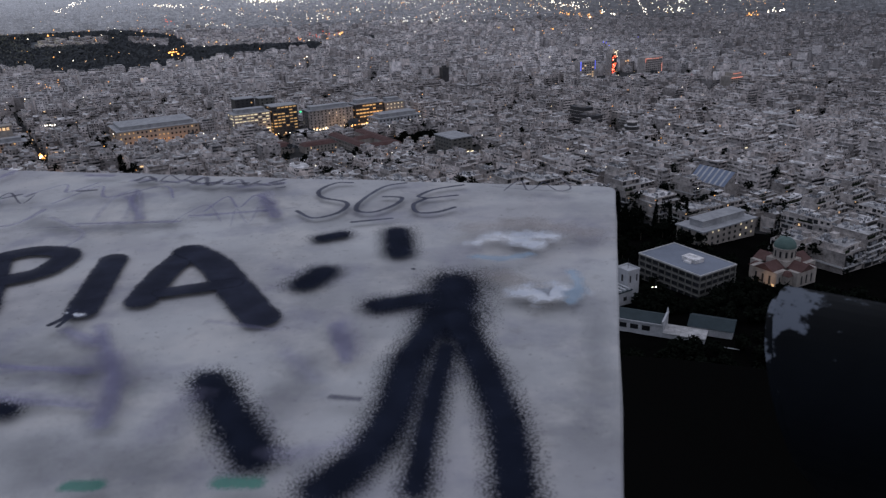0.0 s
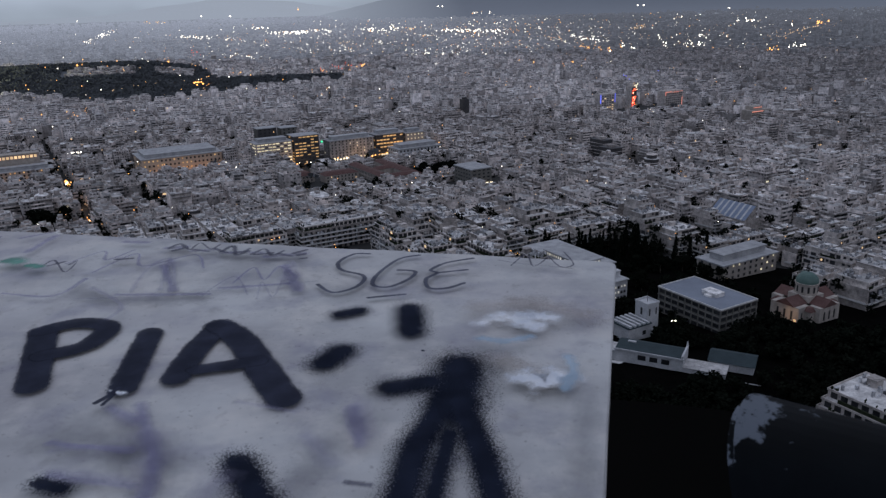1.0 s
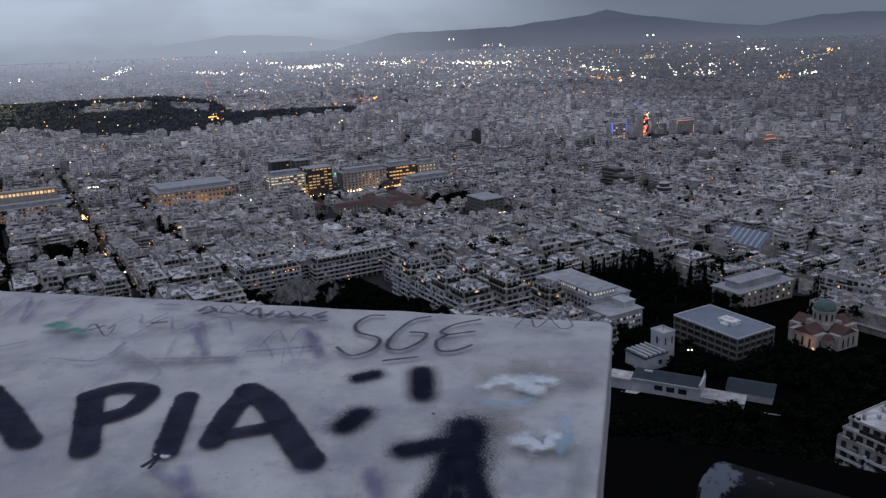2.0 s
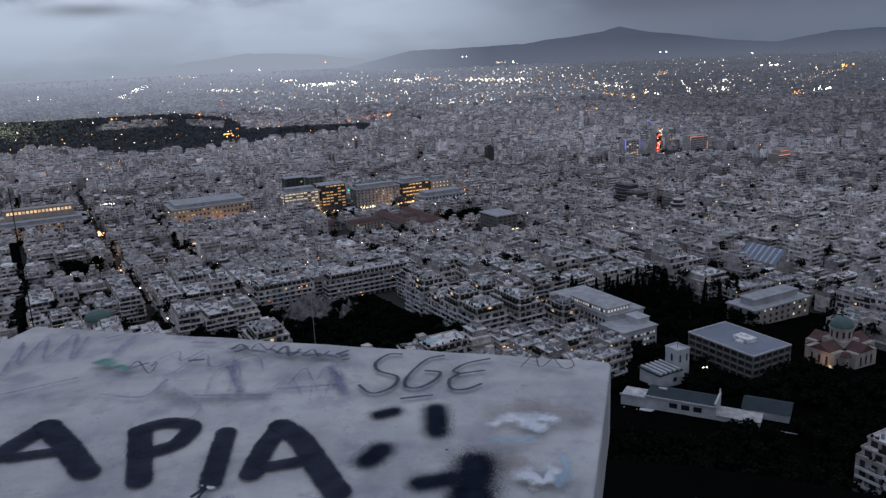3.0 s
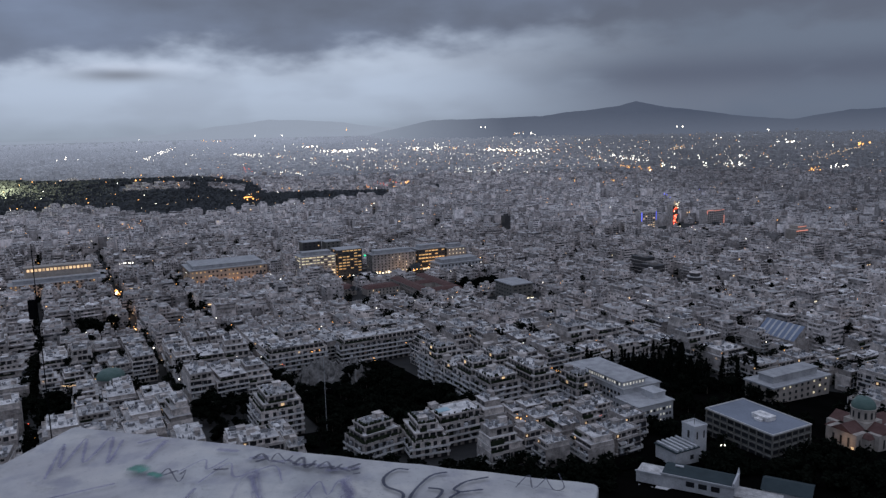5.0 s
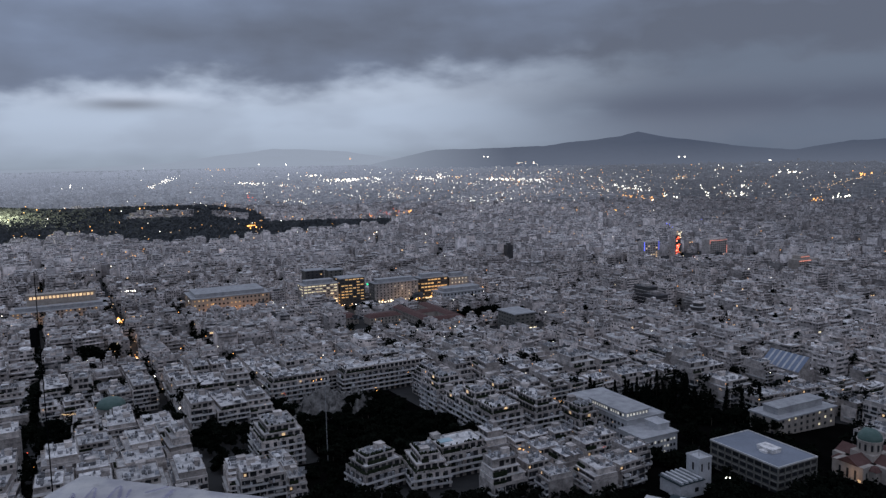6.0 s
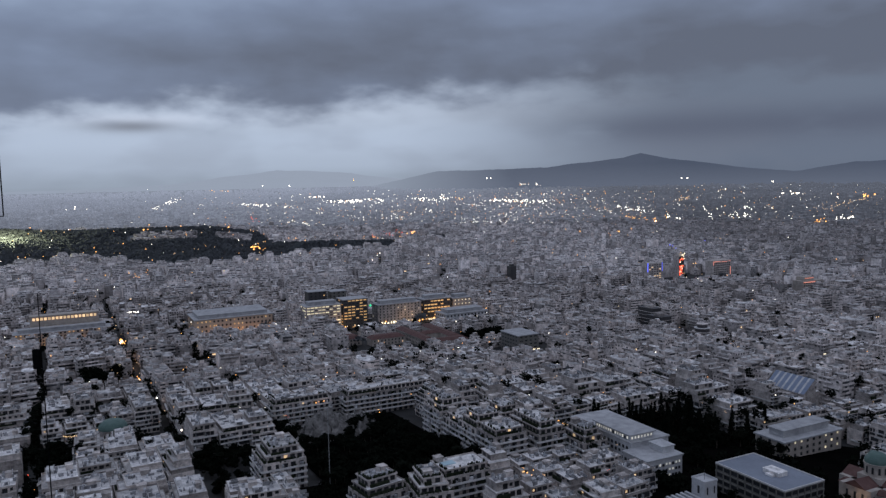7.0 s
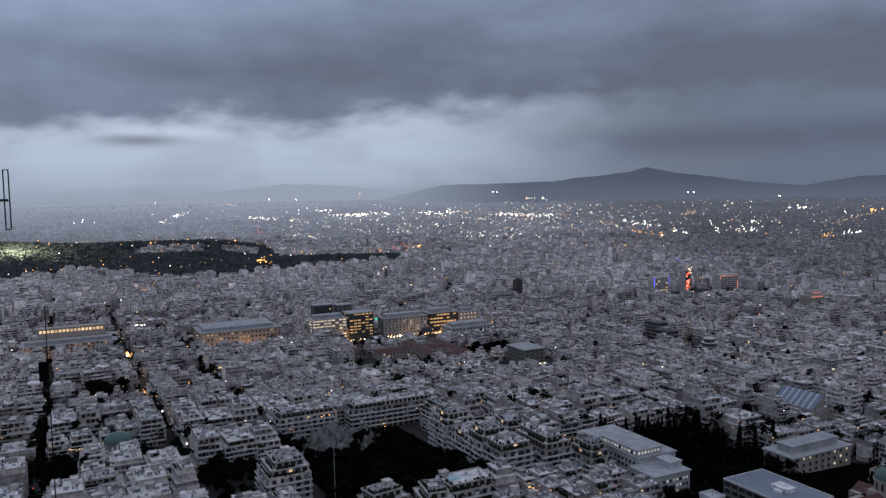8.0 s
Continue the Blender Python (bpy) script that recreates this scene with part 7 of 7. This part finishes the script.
# marker letters S, G, E
for pts in (
    [(-0.070, 1.589), (-0.095, 1.591), (-0.118, 1.553), (-0.111, 1.514), (-0.076, 1.481), (-0.086, 1.436), (-0.119, 1.417), (-0.143, 1.453)],
    [(0.011, 1.571), (-0.022, 1.555), (-0.055, 1.488), (-0.062, 1.442), (-0.040, 1.429), (-0.011, 1.456), (0.002, 1.491), (-0.024, 1.502)],
    [(0.096, 1.543), (0.052, 1.526), (0.026, 1.495), (0.035, 1.481), (0.017, 1.456), (0.019, 1.418), (0.044, 1.413), (0.071, 1.431)], [(0.035, 1.481), (0.081, 1.489)], [(-0.067, 1.389), (-0.016, 1.396)]):
    stroke("marker_letter", pts, 0.0046, P_MARK, "grey marker letter stroke")
# faded scrawls that cannot be read
for pts, w in (
    ([(-0.361, 1.044), (-0.28, 1.022)], 0.008), ([(-0.338, 0.989), (-0.262, 0.966)], 0.009), ([(-0.297, 1.109), (-0.254, 1.004), (-0.244, 0.937)], 0.012), ([(-0.328, 1.108), (-0.293, 1.08)], 0.012),
    ([(-0.398, 1.571), (-0.352, 1.454)], 0.010), ([(-0.202, 1.546), (-0.169, 1.43)], 0.014), ([(-0.076, 1.079), (-0.068, 1.013)], 0.013), ([(-0.43, 1.444), (-0.295, 1.43)], 0.006), ([(-0.285, 1.453), (-0.187, 1.459)], 0.006),
    ([(-0.834, 1.584), (-0.876, 1.765), (-0.827, 1.637), (-0.839, 1.793), (-0.786, 1.661), (-0.781, 1.802), (-0.731, 1.654), (-0.747, 1.781)], 0.006), ([(-0.803, 1.482), (-0.678, 1.552)], 0.006),
    ([(-0.50, 1.55), (-0.46, 1.64), (-0.43, 1.57), (-0.36, 1.62), (-0.33, 1.55)], 0.004), ([(-0.27, 1.47), (-0.25, 1.54), (-0.225, 1.48), (-0.21, 1.54), (-0.18, 1.49)], 0.003), ([(-0.56, 1.60), (-0.52, 1.66), (-0.50, 1.61), (-0.47, 1.66)], 0.004), ([(-0.60, 1.47), (-0.52, 1.45), (-0.50, 1.52)], 0.005)):
    stroke("scrawl", pts, w, P_FAINT, "faded violet scrawl")
for pts, w in (([(-0.412, 1.664), (-0.386, 1.666)], 0.012), ([(-0.367, 1.641), (-0.332, 1.644)], 0.011), ([(-0.315, 1.623), (-0.249, 1.616)], 0.010), ([(-0.237, 1.594), (-0.178, 1.601)], 0.011), ([(-0.652, 1.673), (-0.643, 1.766)], 0.011), ([(-0.70, 1.76), (-0.66, 1.79)], 0.008), ([(-0.50, 1.71), (-0.46, 1.70)], 0.010), ([(0.136, 1.522), (0.17, 1.50), (0.238, 1.47)], 0.005)):
    stroke("scrawl", pts, w, P_GREY if w < 0.006 else P_FAINT, "grey unreadable scrawl")
# fainter layers beneath: ghosts of older letters, marker lines, chips and drips
for pts, w in (([(-0.486, 1.431), (-0.357, 1.428), (-0.244, 1.448), (-0.146, 1.462)], 0.0025), ([(-0.411, 1.45), (-0.417, 1.55), (-0.395, 1.601), (-0.354, 1.474)], 0.006), ([(-0.395, 1.601), (-0.371, 1.454)], 0.006), ([(-0.304, 1.418), (-0.29, 1.466), (-0.269, 1.496), (-0.239, 1.417)], 0.003), ([(-0.223, 1.398), (-0.226, 1.468), (-0.202, 1.403), (-0.197, 1.472)], 0.003), ([(-0.197, 1.472), (-0.193, 1.559), (-0.169, 1.438)], 0.012), ([(-0.296, 1.079), (-0.266, 1.04), (-0.252, 0.978), (-0.245, 0.937)], 0.02), ([(-0.2, 0.92), (-0.194, 0.943), (-0.19, 0.961)], 0.026), ([(-0.07, 1.08), (-0.064, 1.018)], 0.022), ([(-0.486, 1.611), (-0.46, 1.63)], 0.007), ([(-0.474, 1.474), (-0.407, 1.396), (-0.41, 1.347)], 0.006), ([(-0.353, 1.025), (-0.321, 1.03), (-0.282, 1.021)], 0.009), ([(-0.339, 0.991), (-0.308, 0.985), (-0.268, 0.971)], 0.01), ([(-0.11, 0.879), (-0.085, 0.882), (-0.067, 0.888)], 0.016), ([(-0.195, 1.101), (-0.134, 1.074)], 0.006), ([(-0.118, 1.026), (-0.091, 0.978)], 0.014)):
    stroke("scrawl", pts, w, P_GHOST, "ghost of an older violet letter")
for pts, w in (([(-0.41, 1.656), (-0.397, 1.679), (-0.375, 1.643)], 0.006), ([(-0.371, 1.642), (-0.363, 1.679), (-0.338, 1.641), (-0.327, 1.664)], 0.004), ([(-0.316, 1.624), (-0.302, 1.653), (-0.287, 1.6), (-0.272, 1.633)], 0.007), ([(-0.264, 1.601), (-0.246, 1.628), (-0.229, 1.593), (-0.212, 1.614)], 0.006), ([(-0.194, 1.598), (-0.175, 1.613)], 0.007), ([(-0.182, 1.566), (-0.171, 1.569)], 0.006), ([(-0.076, 0.947), (-0.057, 0.941)], 0.007), ([(0.149, 1.488), (0.182, 1.54), (0.183, 1.481), (0.215, 1.524)], 0.0025), ([(0.215, 1.524), (0.223, 1.473), (0.245, 1.482), (0.244, 1.542)], 0.0025), ([(-0.59, 1.585), (-0.582, 1.611), (-0.542, 1.548), (-0.541, 1.594)], 0.003)):
    stroke("scrawl", pts, w * 0.8, P_THIN, "grey unreadable marker scrawl")
for pts, w in (([(-0.399, 1.637), (-0.381, 1.650)], 0.006), ([(-0.366, 1.640), (-0.338, 1.624)], 0.006), ([(-0.331, 1.640), (-0.307, 1.614)], 0.006), ([(-0.295, 1.612), (-0.270, 1.617)], 0.006), ([(-0.256, 1.597), (-0.229, 1.601)], 0.006), ([(-0.215, 1.595), (-0.194, 1.578)], 0.006), ([(-0.186, 1.582), (-0.176, 1.587)], 0.006), ([(-0.580, 1.581), (-0.562, 1.598)], 0.006), ([(-0.548, 1.583), (-0.543, 1.600)], 0.006), ([(-0.481, 1.600), (-0.456, 1.601)], 0.006)):
    stroke("scrawl", pts, w, P_THIN, "grey unreadable marker word")
for pts, w in (([(-0.336, 1.137), (-0.32, 1.13)], 0.006),):
    stroke("paint_chip", pts, w, P_WHITE, "white chip in the paint")
for pts, w in (([(-0.329, 1.143), (-0.335, 1.123), (-0.342, 1.111)], 0.004), ([(-0.329, 1.128), (-0.333, 1.106)], 0.003), ([(0.0, 1.198), (0.001, 1.197)], 0.0025)):
    stroke("paint_drip", pts, w, P_DUSTY, "thin black drip")
stroke("paint_smear", [(0.165, 1.077), (0.13, 0.96), (0.105, 0.886)], 0.018, P_GREY)
stroke("paint_smear", [(0.084, 1.324), (0.148, 1.327), (0.213, 1.278)], 0.034, P_BROWN, "brown scuff")
stroke("paint_smear", [(0.092, 1.165), (0.109, 1.132), (0.120, 1.102)], 0.030, P_BROWN, "brown scuff")
stroke("paint_smear", [(0.083, 1.272), (0.118, 1.281), (0.168, 1.276)], 0.022, P_WHITE, "white filler patch")
stroke("paint_smear", [(0.106, 1.288), (0.146, 1.251)], 0.026, P_WHITE, "white filler patch")
stroke("paint_smear", [(0.106, 1.118), (0.125, 1.101), (0.146, 1.119)], 0.024, P_WHITE, "white filler patch")
stroke("paint_smear", [(0.073, 1.222), (0.100, 1.213), (0.130, 1.222)], 0.012, P_BLUE, "pale blue smear")
stroke("paint_smear", [(0.163, 1.161), (0.160, 1.123), (0.143, 1.088)], 0.012, P_BLUE, "pale blue smear")
stroke("paint_spot", [(-0.655, 1.615), (-0.635, 1.605)], 0.022, P_GREEN, "green paint spot")
stroke("paint_spot", [(-0.61, 1.585), (-0.592, 1.575)], 0.014, P_GREEN, "green paint spot")
stroke("paint_spot", [(-0.238, 0.858), (-0.22, 0.856)], 0.008, P_GREEN, "green paint spot")
stroke("paint_spot", [(-0.142, 0.848), (-0.12, 0.845)], 0.009, P_GREEN, "green paint spot")

# ================= the rail beside the block =================


def rail_material():
    """Dark blue-black paint on steel, flaked to pale primer near the end."""
    m, t, bs = shader("flaking_dark_paint", 0.6, 0.0, 0.06)
    ob = mnode(t, "ShaderNodeTexCoord").outputs["Object"]
    s = mnode(t, "ShaderNodeSeparateXYZ", [(0, ob)])
    near_end = mrange(t, s.outputs[0], 0.0, 0.09, 0.21, -0.11)
    flake = mmath(t, "ADD", mmath(t, "ADD", mnoise(t, 34, 6, ob, 0.65), near_end), mrange(t, s.outputs[2], -0.02, 0.066, -0.30, 0.035))
    c = mcol(t, mrange(t, mnoise(t, 9, 4, ob), 0.4, 0.7), (0.0025, 0.0035, 0.005), (0.006, 0.008, 0.011))
    c = mcol(t, mrange(t, flake, 0.655, 0.69), c, (0.15, 0.168, 0.20))
    t.links.new(c, bs.inputs["Base Color"])
    t.links.new(mnode(t, "ShaderNodeBump", [("Strength", 0.4), ("Distance", 0.002), ("Height", flake)]).outputs[0], bs.inputs["Normal"])
    return m


rail = thing("pipe_rail", pose(0.235, 0.905, 0.025, 0, 0, -40), "thick dark steel pipe rail with flaking paint", "rail")
M_RAIL = rail_material()
pm = bmesh.new()
bmesh.ops.create_cone(pm, segments=40, radius1=0.07, radius2=0.07, depth=1.6, cap_ends=True, matrix=Matrix.Translation((0.8, 0, 0)) @ Matrix.Rotation(math.pi / 2, 4, "Y"))
bmesh.ops.bevel(pm, geom=[e for e in pm.edges if len(e.link_faces) == 2 and any(len(f.verts) > 6 for f in e.link_faces)], offset=0.008, segments=3, affect="EDGES")
for v in pm.verts:
    if v.co.x < 0.02:
        v.co.x += (0.07 - v.co.z) * 0.42
for f in pm.faces:
    f.smooth = True
pd = bpy.data.meshes.new("pipe")
pm.to_mesh(pd)
pm.free()
pd.materials.append(M_RAIL)
part("pipe", pd, None, rail)
for x in (0.95, 1.5):
    part("post", Mesh().prism(x, 0, -3.0, -0.08, 0.05, 0.05, 12), M_STEEL, rail)

# ================= aerials on the slope =================
az = radians(-29.5)
mx, my = 15 * math.sin(az) - 0.9, 15 * math.cos(az)
root = thing("aerial_mast", pose(mx, my, ground(mx, my)), "dark steel aerial mast with a folded loop on an arm", "aerial")
zt = -ground(mx, my) + 0.82
part("mast", Mesh().prism(0, 0, -0.5, zt + 1.5, 0.05, 0.035, 8), M_STEEL, root)
part("arm", Mesh().box(0, 0.92, -0.02, 0.02, zt - 0.022, zt + 0.022), M_STEEL, root)
loop = Mesh()
x0, x1, z0, z1, w = 0.86, 0.95, zt - 0.5, zt + 0.52, 0.008
loop.box(x0 - w, x0 + w, -w, w, z0, z1).box(x1 - w, x1 + w, -w, w, z0, z1).box(x0 + w, x1 - w, -w, w, z1 - 2 * w, z1).box(x0 + w, x1 - w, -w, w, z0, z0 + 2 * w)
part("loop", loop, M_STEEL, root)
az = radians(-27.7)
mx, my = 160 * math.sin(az), 160 * math.cos(az)
root = thing("aerial_mast", pose(mx, my, ground(mx, my)), "thin dark lattice mast with a black box, on the slope", "aerial")
zt = -ground(mx, my)
part("mast", Mesh().prism(0, 0, -1, zt - 19, 0.16, 0.07, 6), M_BLACK, root)
part("cabinet", Mesh().box(-1.5, -0.3, -0.5, 0.5, zt - 33.2, zt - 29.6), M_BLACK, root)
